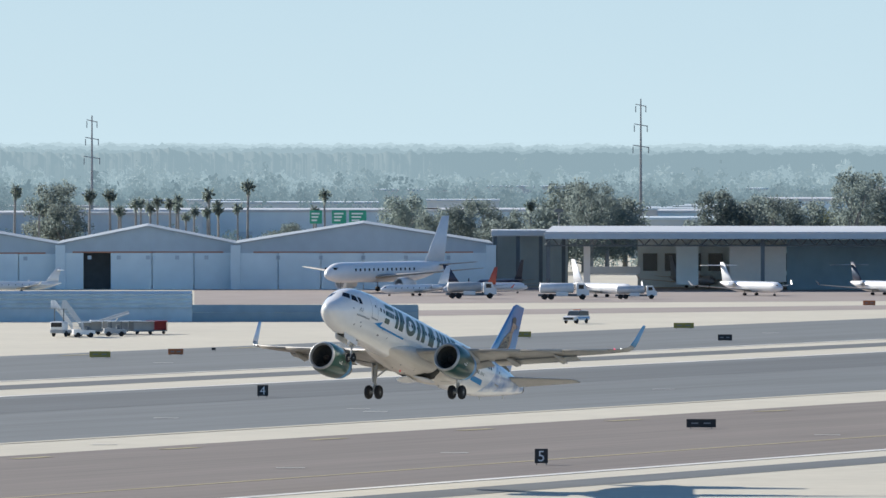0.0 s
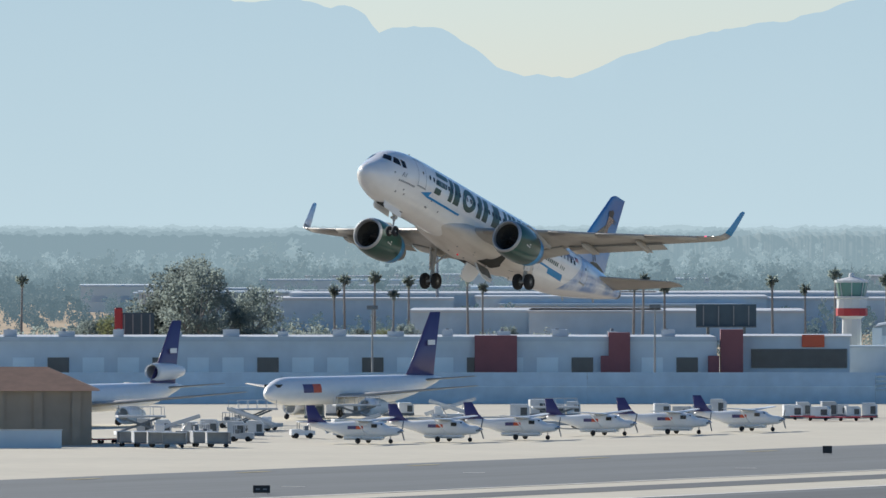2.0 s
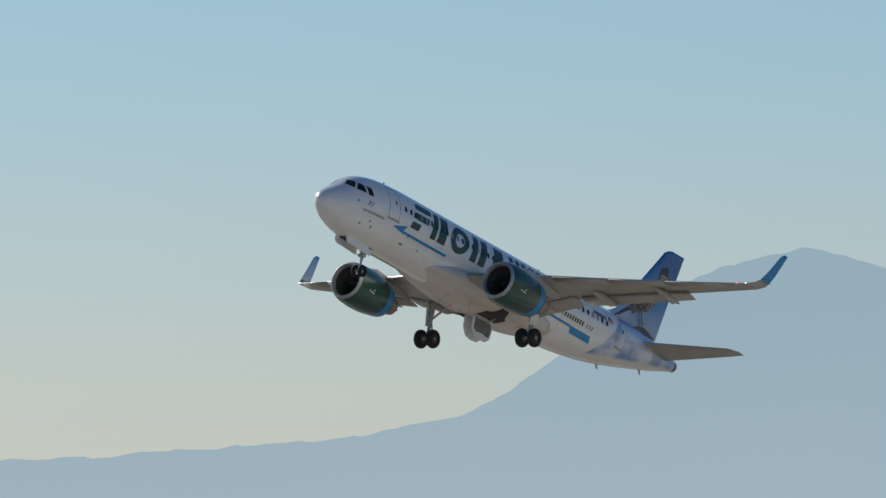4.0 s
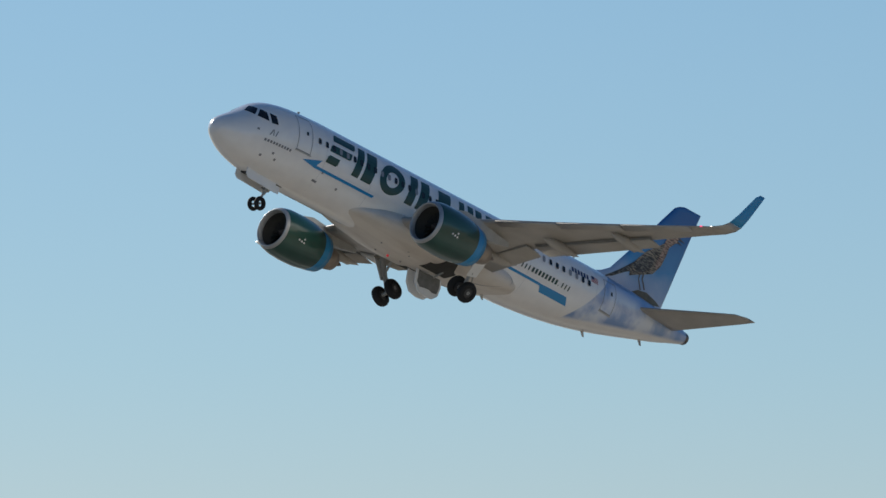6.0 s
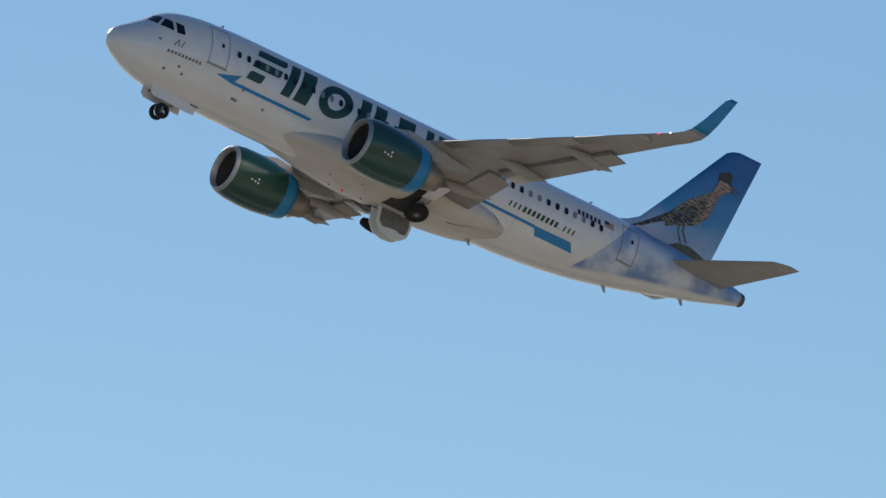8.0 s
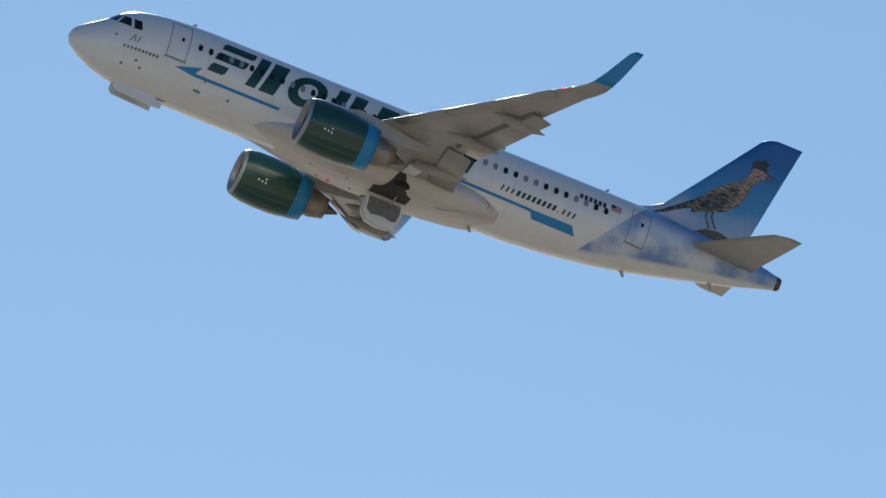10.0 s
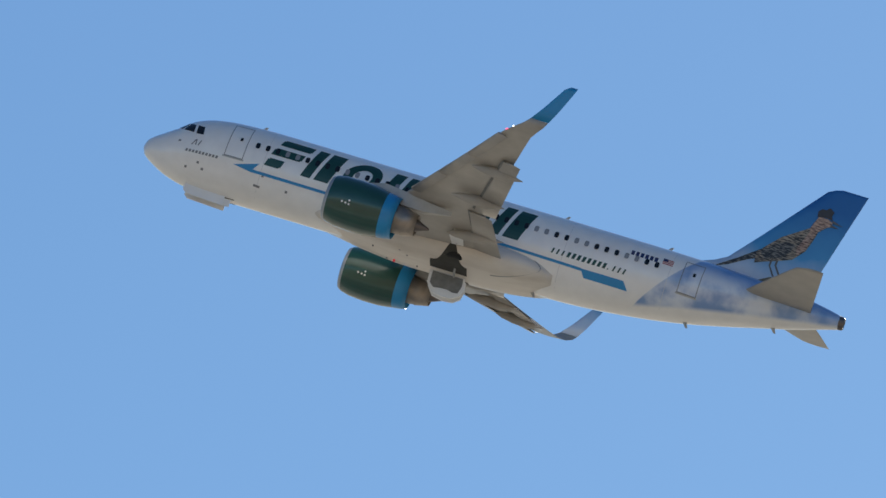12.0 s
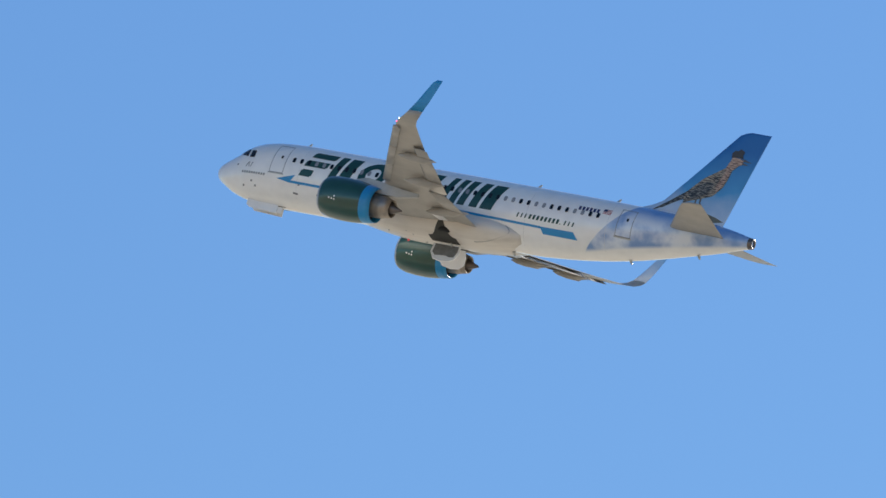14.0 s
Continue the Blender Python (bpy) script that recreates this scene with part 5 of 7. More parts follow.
# ---- parked aircraft ----
def parked_jet(m, length, label, body=M_PLAIN_WHITE, tail=M_PLAIN_WHITE, span=None, t_tail=False, tri=False, rear=False, logo=False, group="parked aircraft"):
    """A jet at rest; local x runs aft from the nose."""
    L = length
    r = L * (0.045 if not t_tail else 0.05)
    cz = r * 1.0 + L * (0.045 if not rear else 0.03)
    sp = (span or L * 0.9) / 2
    j = thing("parked_jet", label, "airplane", m, group)
    bm = bmesh.new()
    tab = smooth_table([(0, 0.01, -0.2), (0.01, 0.3, -0.17), (0.04, 0.68, -0.08), (0.09, 0.95, 0), (0.14, 1, 0), (0.66, 1, 0), (0.8, 0.78, 0.2), (0.92, 0.4, 0.5), (0.99, 0.12, 0.7), (1.0, 0.02, 0.72)], 0)
    rings = []
    for q in list(np.linspace(0, 0.14, 9)) + list(np.linspace(0.2, 1, 20)):
        k, dz = tab(q)
        rings.append([(q * L, r * k * math.cos(a), cz + r * dz + r * k * math.sin(a)) for a in [2 * math.pi * i / 20 for i in range(20)]])
    hull = part("fuselage", loft(bm, rings), body, j, smooth=True)
    wz = cz - r * (0.55 if not rear else 0.7)
    for s in (-1, 1):
        le = 0.32 if not rear else 0.42
        rings = [wing_ring(L * le, 0, wz, L * 0.17, 0.12), wing_ring(L * (le + 0.07), s * sp * 0.35, wz + sp * 0.03, L * 0.105, 0.11), wing_ring(L * (le + 0.20), s * sp, wz + sp * 0.09, L * 0.035, 0.1)]
        wing = part("wing", loft(bmesh.new(), rings), M_WING, j, smooth=True)
        if rear:
            part("winglet", loft(bmesh.new(), [wing_ring(L * (le + 0.20), s * sp, wz + sp * 0.09, L * 0.035, 0.1, s * 60), wing_ring(L * (le + 0.24), s * sp * 1.03, wz + sp * 0.09 + L * 0.04, L * 0.02, 0.1, s * 75)]), tail, wing)
        bm = bmesh.new()
        if rear:
            lathe(bm, [(0, 0.36 * r), (L * 0.02, 0.52 * r), (L * 0.09, 0.5 * r), (L * 0.13, 0.3 * r)], 14, pose(L * 0.66, s * r * 1.45, cz + r * 0.35))
        else:
            lathe(bm, [(L * 0.01, 0.48 * r), (0, 0.55 * r), (L * 0.02, 0.66 * r), (L * 0.08, 0.64 * r), (L * 0.12, 0.4 * r)], 18, pose(L * (le + 0.02), s * sp * 0.33, wz - r * 0.62))
        part("engine", bm, body, j, smooth=True)
        tz = cz + r * 0.55 if not t_tail else cz + r * 0.6 + L * 0.16
        tx = 0.86 if not t_tail else 0.93
        rings = [wing_ring(L * tx, 0, tz, L * 0.085, 0.1), wing_ring(L * (tx + 0.07), s * sp * 0.36, tz + (0 if t_tail else sp * 0.03), L * 0.035, 0.1)]
        part("tailplane", loft(bmesh.new(), rings), M_WING if not t_tail else tail, j, smooth=True)
        leg = part("main_gear", rod(bmesh.new(), (L * 0.5, s * r * 1.3, wz), (L * 0.5, s * r * 1.3, 0.3), 0.1, 0.1, 6), M_STRUT, j)
        part("wheel", lathe(bmesh.new(), [(-0.3, 0.02), (-0.3, L * 0.010), (0, L * 0.013), (0.3, L * 0.010), (0.3, 0.02)], 12, pose(L * 0.5, s * r * 1.3, L * 0.013, 0, 0, 90)), M_BLACK, leg)
    leg = part("nose_gear", rod(bmesh.new(), (L * 0.12, 0, cz - r * 0.8), (L * 0.12, 0, 0.2), 0.08, 0.08, 6), M_STRUT, j)
    part("wheel", lathe(bmesh.new(), [(-0.2, 0.02), (-0.2, L * 0.008), (0, L * 0.010), (0.2, L * 0.008), (0.2, 0.02)], 12, pose(L * 0.12, 0, L * 0.010, 0, 0, 90)), M_BLACK, leg)
    ring = lambda x, z, c, t: [(x + u * c, w * c, z) for u, w in airfoil(thick=t)]
    fh = L * (0.20 if not t_tail else 0.17)
    fin = part("fin", loft(bmesh.new(), [ring(L * 0.78, cz + r * 0.6, L * 0.17, 0.09), ring(L * 0.83, cz + r + fh * 0.25, L * 0.13, 0.09), ring(L * 0.93, cz + r + fh, L * 0.06, 0.08)]), tail, j, smooth=True)
    if tri:
        part("tail_engine", lathe(bmesh.new(), [(L * 0.01, 0.5 * r), (0, 0.56 * r), (L * 0.03, 0.66 * r), (L * 0.13, 0.6 * r), (L * 0.19, 0.35 * r)], 20, pose(L * 0.80, 0, cz + r * 1.75)), body, j, "white tail engine", smooth=True)
    part("windscreen", box(bmesh.new(), L * 0.035, L * 0.06, -r * 0.62, r * 0.62, cz + r * 0.28, cz + r * 0.5, 0.05), M_GLASS, hull)
    if logo:
        for mt, x0, x1 in ((M_PURPLE, 0.15, 0.205), (M_ORANGE_RED, 0.205, 0.25)):
            bm = bmesh.new()
            n = 8
            g = [[bm.verts.new((L * x, -r * 1.012 * math.cos(v), cz + r * 1.012 * math.sin(v))) for v in np.linspace(-0.12, 0.5, n)] for x in (x0, x1)]
            for i in range(n - 1):
                bm.faces.new((g[0][i], g[1][i], g[1][i + 1], g[0][i + 1]))
            part("logo_patch", bm, mt, hull)
        part("fin_patch", box(bmesh.new(), L * 0.905, L * 0.945, -L * 0.010, -L * 0.008, cz + r + fh * 0.47, cz + r + fh * 0.55), M_PLAIN_WHITE, fin)
    else:
        n = 14 if L > 25 else 6
        for k in range(n):
            x = L * (0.17 + 0.5 * k / n)
            part("cabin_window", box(bmesh.new(), x, x + L * 0.009, -r * 1.005, -r * 0.97, cz + r * 0.12, cz + r * 0.12 + L * 0.012), M_GLASS, hull)
    return j


parked_jet(stand(-2130, 352, 55), 43, "white twin-engine cargo jet with a deep purple tail", tail=M_PURPLE, span=38, logo=True, group="parked cargo jets")
parked_jet(stand(-2562, 366, 58), 41, "white three-engine cargo jet with a deep purple tail", tail=M_PURPLE, span=42, tri=True, logo=True, group="parked cargo jets")
parked_jet(stand(-208, 272, 56), 40, "white unmarked airliner parked before the hangars", span=38)
parked_jet(stand(-1045, 269, 5), 13.5, "white business jet with a red tail", tail=M_ORANGE_RED, t_tail=True, rear=True, span=20)
parked_jet(stand(-940, 270, 5), 15, "white business jet parked before the hangars", t_tail=True, rear=True, span=19)
parked_jet(stand(-818, 270, 6), 14.5, "white business jet parked before the hangars", t_tail=True, rear=True, span=19)
parked_jet(stand(335, 280, 122), 20, "white business jet with winglets beside the fuel trucks", rear=True, span=20)
parked_jet(stand(600, 277, 125), 19, "white business jet with a high white tail", t_tail=True, rear=True, span=21)
parked_jet(stand(481, 263, 118), 18, "grey business jet in the canopy's shade", body=M_GREY_JET, tail=M_GREY_JET, rear=True, span=19)
parked_jet(stand(690, 264, 125), 20, "dark grey business jet in the canopy's shade", body=M_GREY_JET, tail=M_NAVY, rear=True, span=20)
parked_jet(stand(822, 276, 122), 19, "white business jet with a high dark tail", t_tail=True, rear=True, span=21, tail=M_NAVY)
parked_jet(stand(150, 272, 200), 16, "slim white and navy jet before the low building", rear=True, span=15, tail=M_NAVY)
parked_jet(stand(60, 268, 60), 17, "small dark business jet before the hangars", body=M_NAVY, tail=M_NAVY, rear=True, span=16)
parked_jet(stand(-110, 277, 40), 16, "small white jet before the large hangar", rear=True, span=15)
parked_jet(stand(0, 276, 50), 15, "small white jet with red trim", rear=True, span=15, tail=M_ORANGE_RED)


def turboprop(m, first=False):
    """A small single-engine high-wing cargo plane; local x runs aft."""
    t = thing("turboprop_plane", "small white high-wing cargo propeller plane with a purple tail", "airplane", m, "row of small cargo planes")
    bm = bmesh.new()
    rings = []
    tab = smooth_table([(0, 0.28, 0.28, 1.55), (0.4, 0.5, 0.48, 1.5), (1.6, 0.62, 0.6, 1.5), (2.6, 0.78, 0.95, 1.72), (4.5, 0.82, 1.0, 1.75), (7.0, 0.78, 0.95, 1.75), (9.0, 0.55, 0.6, 1.95), (11.5, 0.2, 0.3, 2.25), (12.2, 0.06, 0.12, 2.3)], 0)
    for x in np.linspace(0, 12.2, 26):
        w, h, z = tab(x)
        rings.append([(x, w * math.copysign(abs(math.cos(a)) ** 0.7, math.cos(a)), z + h * math.copysign(abs(math.sin(a)) ** 0.7, math.sin(a))) for a in [2 * math.pi * i / 18 for i in range(18)]])
    hull = part("fuselage", loft(bm, rings), M_PLAIN_WHITE, t, smooth=True)
    part("cargo_pod", box(bmesh.new(), 2.2, 7.4, -0.6, 0.6, 0.45, 0.95, 0.2), M_PLAIN_WHITE, t)
    for s in (-1, 1):
        part("wing", loft(bmesh.new(), [wing_ring(3.5, 0, 2.72, 2.0, 0.14), wing_ring(3.9, s * 7.9, 3.05, 1.25, 0.12)]), M_PLAIN_WHITE, t, smooth=True)
        part("strut", rod(bmesh.new(), (4.2, s * 0.75, 1.1), (4.4, s * 3.6, 2.8), 0.07, 0.07, 6), M_PLAIN_WHITE, t)
        part("tailplane", loft(bmesh.new(), [wing_ring(10.8, 0, 2.55, 1.3, 0.1), wing_ring(11.1, s * 3.1, 2.6, 0.9, 0.1)]), M_PURPLE, t)
        leg = part("main_gear", rod(bmesh.new(), (4.9, s * 0.5, 0.75), (4.9, s * 1.7, 0.38), 0.07, 0.07, 6), M_STRUT, t)
        part("wheel", lathe(bmesh.new(), [(-0.14, 0.02), (-0.14, 0.28), (0, 0.36), (0.14, 0.28), (0.14, 0.02)], 12, pose(4.9, s * 1.7, 0.36, 0, 0, 90)), M_BLACK, leg)
    leg = part("nose_gear", rod(bmesh.new(), (1.3, 0, 1.0), (1.3, 0, 0.3), 0.06, 0.06, 6), M_STRUT, t)
    part("wheel", lathe(bmesh.new(), [(-0.12, 0.02), (-0.12, 0.24), (0, 0.3), (0.12, 0.24), (0.12, 0.02)], 12, pose(1.3, 0, 0.3, 0, 0, 90)), M_BLACK, leg)
    ring = lambda x, z, c, th: [(x + u * c, w * c, z) for u, w in airfoil(thick=th)]
    part("fin", loft(bmesh.new(), [ring(9.2, 2.2, 3.0, 0.05), ring(10.3, 3.0, 1.9, 0.08), ring(11.3, 4.6, 1.15, 0.08)]), M_PURPLE, t, "deep purple fin", smooth=True)
    for y in (-0.84, 0.84):
        part("logo_patch", box(bmesh.new(), 5.5, 6.6, y - 0.02, y + 0.02, 1.75, 2.15), M_PURPLE, hull)
        part("logo_patch", box(bmesh.new(), 4.6, 5.5, y - 0.02, y + 0.02, 1.75, 2.15), M_ORANGE_RED, hull)
        part("side_window", box(bmesh.new(), 2.75, 3.5, y - 0.01, y + 0.02, 1.95, 2.4), M_GLASS, hull)
    part("windscreen", box(bmesh.new(), 2.2, 2.7, -0.6, 0.6, 2.0, 2.45, 0.05), M_GLASS, hull)
    prop = part("spinner", lathe(bmesh.new(), [(-0.45, 0.02), (-0.2, 0.2), (0.0, 0.27)], 12, pose(0, 0, 1.55)), M_METAL, t)
    for k in range(3):
        part("blade", box(bmesh.new(), -0.05, 0.02, -0.1, 0.1, 0.1, 1.35, 0, pose(-0.15, 0, 1.55, 25 + 120 * k)), M_STEEL, prop)
    return t


first_prop = turboprop(stand(-1890, 394, 158))
for a, b in ((-1750, 387), (-1612, 383), (-1477, 376), (-1345, 373), (-1215, 368)):
    copy_thing(first_prop, stand(a, b + 4, 158 + (a % 7) - 3))


# ---- vehicles and ground equipment ----
def wheels(t, xs, w, r=0.42):
    for x in xs:
        for s in (-1, 1):
            part("wheel", lathe(bmesh.new(), [(-0.13, 0.02), (-0.13, r * 0.75), (-0.08, r), (0.08, r), (0.13, r * 0.75), (0.13, 0.02)], 14, pose(x, s * w, r, 0, 0, 90)), M_BLACK, t)


def tank_truck(m, label):
    t = thing("fuel_truck", label, "truck", m, "fuel trucks on the apron")
    part("chassis", box(bmesh.new(), 0.4, 8.6, -0.5, 0.5, 0.55, 0.95, 0.05), M_STEEL, t)
    cab = part("cab", plate(bmesh.new(), [(0, 0.7), (2.1, 0.7), (2.1, 2.75), (0.75, 2.75), (0.35, 1.75), (0, 1.6)], 2.2), M_PLAIN_WHITE, t)
    part("windscreen", box(bmesh.new(), -0.03, 0.03, -0.95, 0.95, 0, 0.9, 0, pose(0.42, 0, 1.8, 0, 22)), M_GLASS, cab)
    for s in (-1, 1):
        part("side_window", box(bmesh.new(), 0.9, 1.8, s * 1.1 - 0.02, s * 1.1 + 0.02, 1.8, 2.5), M_GLASS, cab)
    part("tank", lathe(bmesh.new(), [(0, 0.1), (0.1, 0.85), (0.3, 1.0), (5.6, 1.0), (5.8, 0.85), (5.9, 0.1)], 20, pose(2.5, 0, 1.95) @ Matrix.Diagonal((1, 1.1, 0.85, 1)), cap=True), M_GSE, t, "grey tank", smooth=True)
    part("hose_cabinet", box(bmesh.new(), 3.6, 5.6, -1.15, 1.15, 0.6, 1.3, 0.05), M_PLAIN_WHITE, t)
    wheels(t, (1.1, 6.4, 7.5), 1.0, 0.5)
    return t


tank_truck(stand(94, 281, 184), "long grey and white fuel truck on the apron")
tank_truck(stand(258, 283, 184), "long grey and white fuel truck on the apron")
tank_truck(stand(378, 282, 184) @ Matrix.Scale(0.82, 4), "short grey and white fuel truck on the apron")


def suv(m):
    t = thing("patrol_car", "white patrol car with dark windows and roof light bar", "car", m)
    body = part("body", plate(bmesh.new(), [(0, 0.5), (4.9, 0.5), (4.95, 1.05), (4.75, 1.15), (1.35, 1.2), (0.1, 1.0)], 1.95), M_PLAIN_WHITE, t)
    part("cabin", plate(bmesh.new(), [(1.2, 1.15), (4.75, 1.15), (4.6, 1.8), (2.0, 1.86), (1.75, 1.75)], 1.75), M_SHADOW_GLASS, t, "dark glazed cabin")
    part("roof", box(bmesh.new(), 1.95, 4.6, -0.85, 0.85, 1.83, 1.92, 0.03), M_PLAIN_WHITE, t)
    part("light_bar", box(bmesh.new(), 2.6, 2.9, -0.6, 0.6, 1.92, 2.06, 0.02), M_SIGN_ORANGE, t)
    part("stripe", box(bmesh.new(), 1.2, 4.6, -0.99, -0.98, 0.75, 0.95), M_BLUE, body)
    part("grille", box(bmesh.new(), -0.03, 0.03, -0.8, 0.8, 0.6, 0.9), M_SIGN_BLACK, body)
    for s in (-1, 1):
        part("headlight", box(bmesh.new(), -0.02, 0.06, s * 0.75 - 0.15, s * 0.75 + 0.15, 0.8, 0.95), M_METAL, body)
    wheels(t, (0.95, 3.9), 0.9, 0.38)
    return t


suv(stand(222, 326, 62))


def stair_truck(m):
    t = thing("stair_truck", "pale grey passenger stair truck with raised platform", "truck", m)
    part("chassis", box(bmesh.new(), 0, 6.5, -1, 1, 0.5, 0.9, 0.05), M_GSE, t)
    part("cab", box(bmesh.new(), 0, 1.6, -1, 1, 0.9, 2.1, 0.15), M_PLAIN_WHITE, t)
    part("windscreen", box(bmesh.new(), -0.03, 0.02, -0.85, 0.85, 1.35, 1.95), M_GLASS, t)
    for k in range(16):
        part("step", box(bmesh.new(), 5.9 - 0.3 * k, 6.2 - 0.3 * k, -0.75, 0.75, 0.9 + 0.2 * k, 0.96 + 0.2 * k), M_GSE, t)
    for s in (-1, 1):
        part("side_panel", plate(bmesh.new(), [(6.3, 0.8), (6.3, 1.7), (1.3, 5.0), (0.0, 5.0), (0.0, 3.9), (1.3, 3.9)], 0.06), M_GSE, t, m=pose(0, s * 0.85, 0))
        part("leg", rod(bmesh.new(), (0.8, s * 0.7, 2.0), (0.8, s * 0.7, 3.9), 0.09, 0.09, 6), M_STEEL, t)
    part("platform", box(bmesh.new(), -0.4, 1.3, -0.85, 0.85, 3.85, 4.0), M_GSE, t)
    wheels(t, (1.0, 5.4), 0.95, 0.42)


stair_truck(stand(-684, 349, 62))


def cart(m, mt, label):
    t = thing("baggage_cart", label, "cart", m, "baggage carts on the apron")
    part("bed", box(bmesh.new(), 0, 2.9, -0.75, 0.75, 0.42, 0.55, 0.02), M_STEEL, t)
    part("end_panel", box(bmesh.new(), 0, 0.06, -0.75, 0.75, 0.55, 1.75), mt, t)
    part("end_panel", box(bmesh.new(), 2.84, 2.9, -0.75, 0.75, 0.55, 1.75), mt, t)
    part("curtain", box(bmesh.new(), 0.1, 2.8, 0.68, 0.74, 0.55, 1.72), mt, t)
    part("roof", box(bmesh.new(), -0.05, 2.95, -0.8, 0.8, 1.75, 1.85, 0.02), mt, t)
    wheels(t, (0.5, 2.4), 0.6, 0.22)


for k in range(6):
    cart(stand(-640 + 23 * k, 345 - (k % 2), (k * 37) % 9 - 4), M_SIGN_RED if k > 4 else M_GSE, "covered red baggage cart" if k > 4 else "covered pale grey baggage cart")
for k in range(7):
    cart(stand(-2390 + 26 * k, 398 + (k * 5) % 4, (k * 53) % 30 - 10), M_GSE, "covered pale grey baggage cart")


def container(m, w, h, d, label):
    t = thing("cargo_container", label, "container", m, "cargo containers on the apron")
    part("shell", plate(bmesh.new(), [(0, 0.35), (w, 0.35), (w, h * 0.8), (w - 0.35, h), (0, h)], d), M_GSE, t)
    part("base", box(bmesh.new(), -0.05, w + 0.05, -d / 2, d / 2, 0.0, 0.33), M_STEEL, t)
    part("curtain", box(bmesh.new(), w * 0.55, w * 0.9, -d / 2 - 0.03, -d / 2 - 0.01, 0.5, h * 0.78), M_SHADOW_GLASS, t)


rs = random.Random(5)
for a in list(range(-2060, -1880, 34)) + list(range(-1700, -1560, 36)) + list(range(-1440, -1330, 33)) + list(range(-1210, -1075, 22)) + list(range(-2360, -2120, 40)):
    container(stand(a + rs.uniform(-5, 5), 346 + rs.uniform(-3, 4) + (34 if a < -2100 else 0), rs.uniform(-8, 8)), rs.uniform(1.9, 2.6), rs.uniform(1.6, 2.3), 2.2, "pale grey aluminium cargo container with dark curtain")


def loader(m):
    t = thing("cargo_loader", "pale steel scissor cargo loader with rails", "machine", m, "cargo loaders on the apron")
    part("chassis", box(bmesh.new(), 0, 7, -1.4, 1.4, 0.4, 0.9, 0.05), M_GSE, t)
    part("deck", box(bmesh.new(), 0.2, 6.2, -1.4, 1.4, 2.6, 2.85, 0.03), M_GSE, t)
    for s in (-1, 1):
        part("scissor_arm", box(bmesh.new(), -2.6, 2.6, s * 1.0 - 0.1, s * 1.0 + 0.1, -0.1, 0.1, 0, pose(3.2, 0, 1.75, 0, 19)), M_STEEL, t)
        part("scissor_arm", box(bmesh.new(), -2.6, 2.6, s * 0.7 - 0.1, s * 0.7 + 0.1, -0.1, 0.1, 0, pose(3.2, 0, 1.75, 0, -19)), M_STEEL, t)
        for k in range(5):
            part("rail_post", rod(bmesh.new(), (0.4 + 1.4 * k, s * 1.35, 2.8), (0.4 + 1.4 * k, s * 1.35, 3.9), 0.04, 0.04, 5), M_GSE, t)
        part("rail", rod(bmesh.new(), (0.4, s * 1.35, 3.9), (6.0, s * 1.35, 3.9), 0.04, 0.04, 5), M_GSE, t)
    wheels(t, (1.0, 5.8), 1.2, 0.4)


loader(stand(-2010, 362, 10))
loader(stand(-1660, 366, 5))
loader(stand(-2190, 370, 30))
loader(stand(-2395, 384, 8))


def tug(m, mt, label):
    t = thing("baggage_tug", label, "tractor", m, "tugs and belt loaders on the apron")
    part("body", plate(bmesh.new(), [(0, 0.4), (3.0, 0.4), (3.0, 0.95), (1.9, 1.0), (0.9, 1.15), (0, 1.1)], 1.5), mt, t)
    part("seat", box(bmesh.new(), 1.7, 2.2, -0.5, 0.5, 1.0, 1.5, 0.05), M_STEEL, t)
    part("canopy", box(bmesh.new(), 0.9, 2.5, -0.7, 0.7, 2.0, 2.08, 0.03), mt, t)
    for x in (1.0, 2.4):
        for s in (-0.62, 0.62):
            part("canopy_post", rod(bmesh.new(), (x, s, 0.95), (x, s, 2.02), 0.04, 0.04, 5), M_STEEL, t)
    wheels(t, (0.6, 2.4), 0.68, 0.34)


def belt_loader(m):
    t = thing("belt_loader", "pale belt loader with raised conveyor", "machine", m, "tugs and belt loaders on the apron")
    part("chassis", box(bmesh.new(), 0, 5.2, -0.9, 0.9, 0.4, 0.85, 0.05), M_GSE, t)
    part("cab", box(bmesh.new(), 0.3, 1.5, -0.9, -0.1, 0.85, 1.9, 0.1), M_PLAIN_WHITE, t)
    part("conveyor", box(bmesh.new(), -3.6, 3.6, -0.4, 0.4, -0.12, 0.12, 0.03, pose(2.6, 0.4, 1.75, 0, -17)), M_GSE, t)
    for s in (-0.05, 0.85):
        part("side_rail", box(bmesh.new(), -3.6, 3.6, -0.03, 0.03, 0.12, 0.34, 0, pose(2.6, s, 1.75, 0, -17)), M_GSE, t)
    part("ram", rod(bmesh.new(), (3.6, 0.4, 0.8), (4.4, 0.4, 2.1), 0.08, 0.08, 6), M_METAL, t)
    wheels(t, (0.9, 4.2), 0.8, 0.38)


def dolly(m):
    t = thing("container_dolly", "low red steel container dolly", "trailer", m, "empty dollies on the apron")
    part("deck", box(bmesh.new(), 0, 3.3, -0.9, 0.9, 0.42, 0.56, 0.03), M_SIGN_RED, t)
    part("drawbar", rod(bmesh.new(), (-0.9, 0, 0.35), (0.1, 0, 0.45), 0.05, 0.05, 5), M_STEEL, t)
    wheels(t, (0.6, 2.7), 0.7, 0.2)


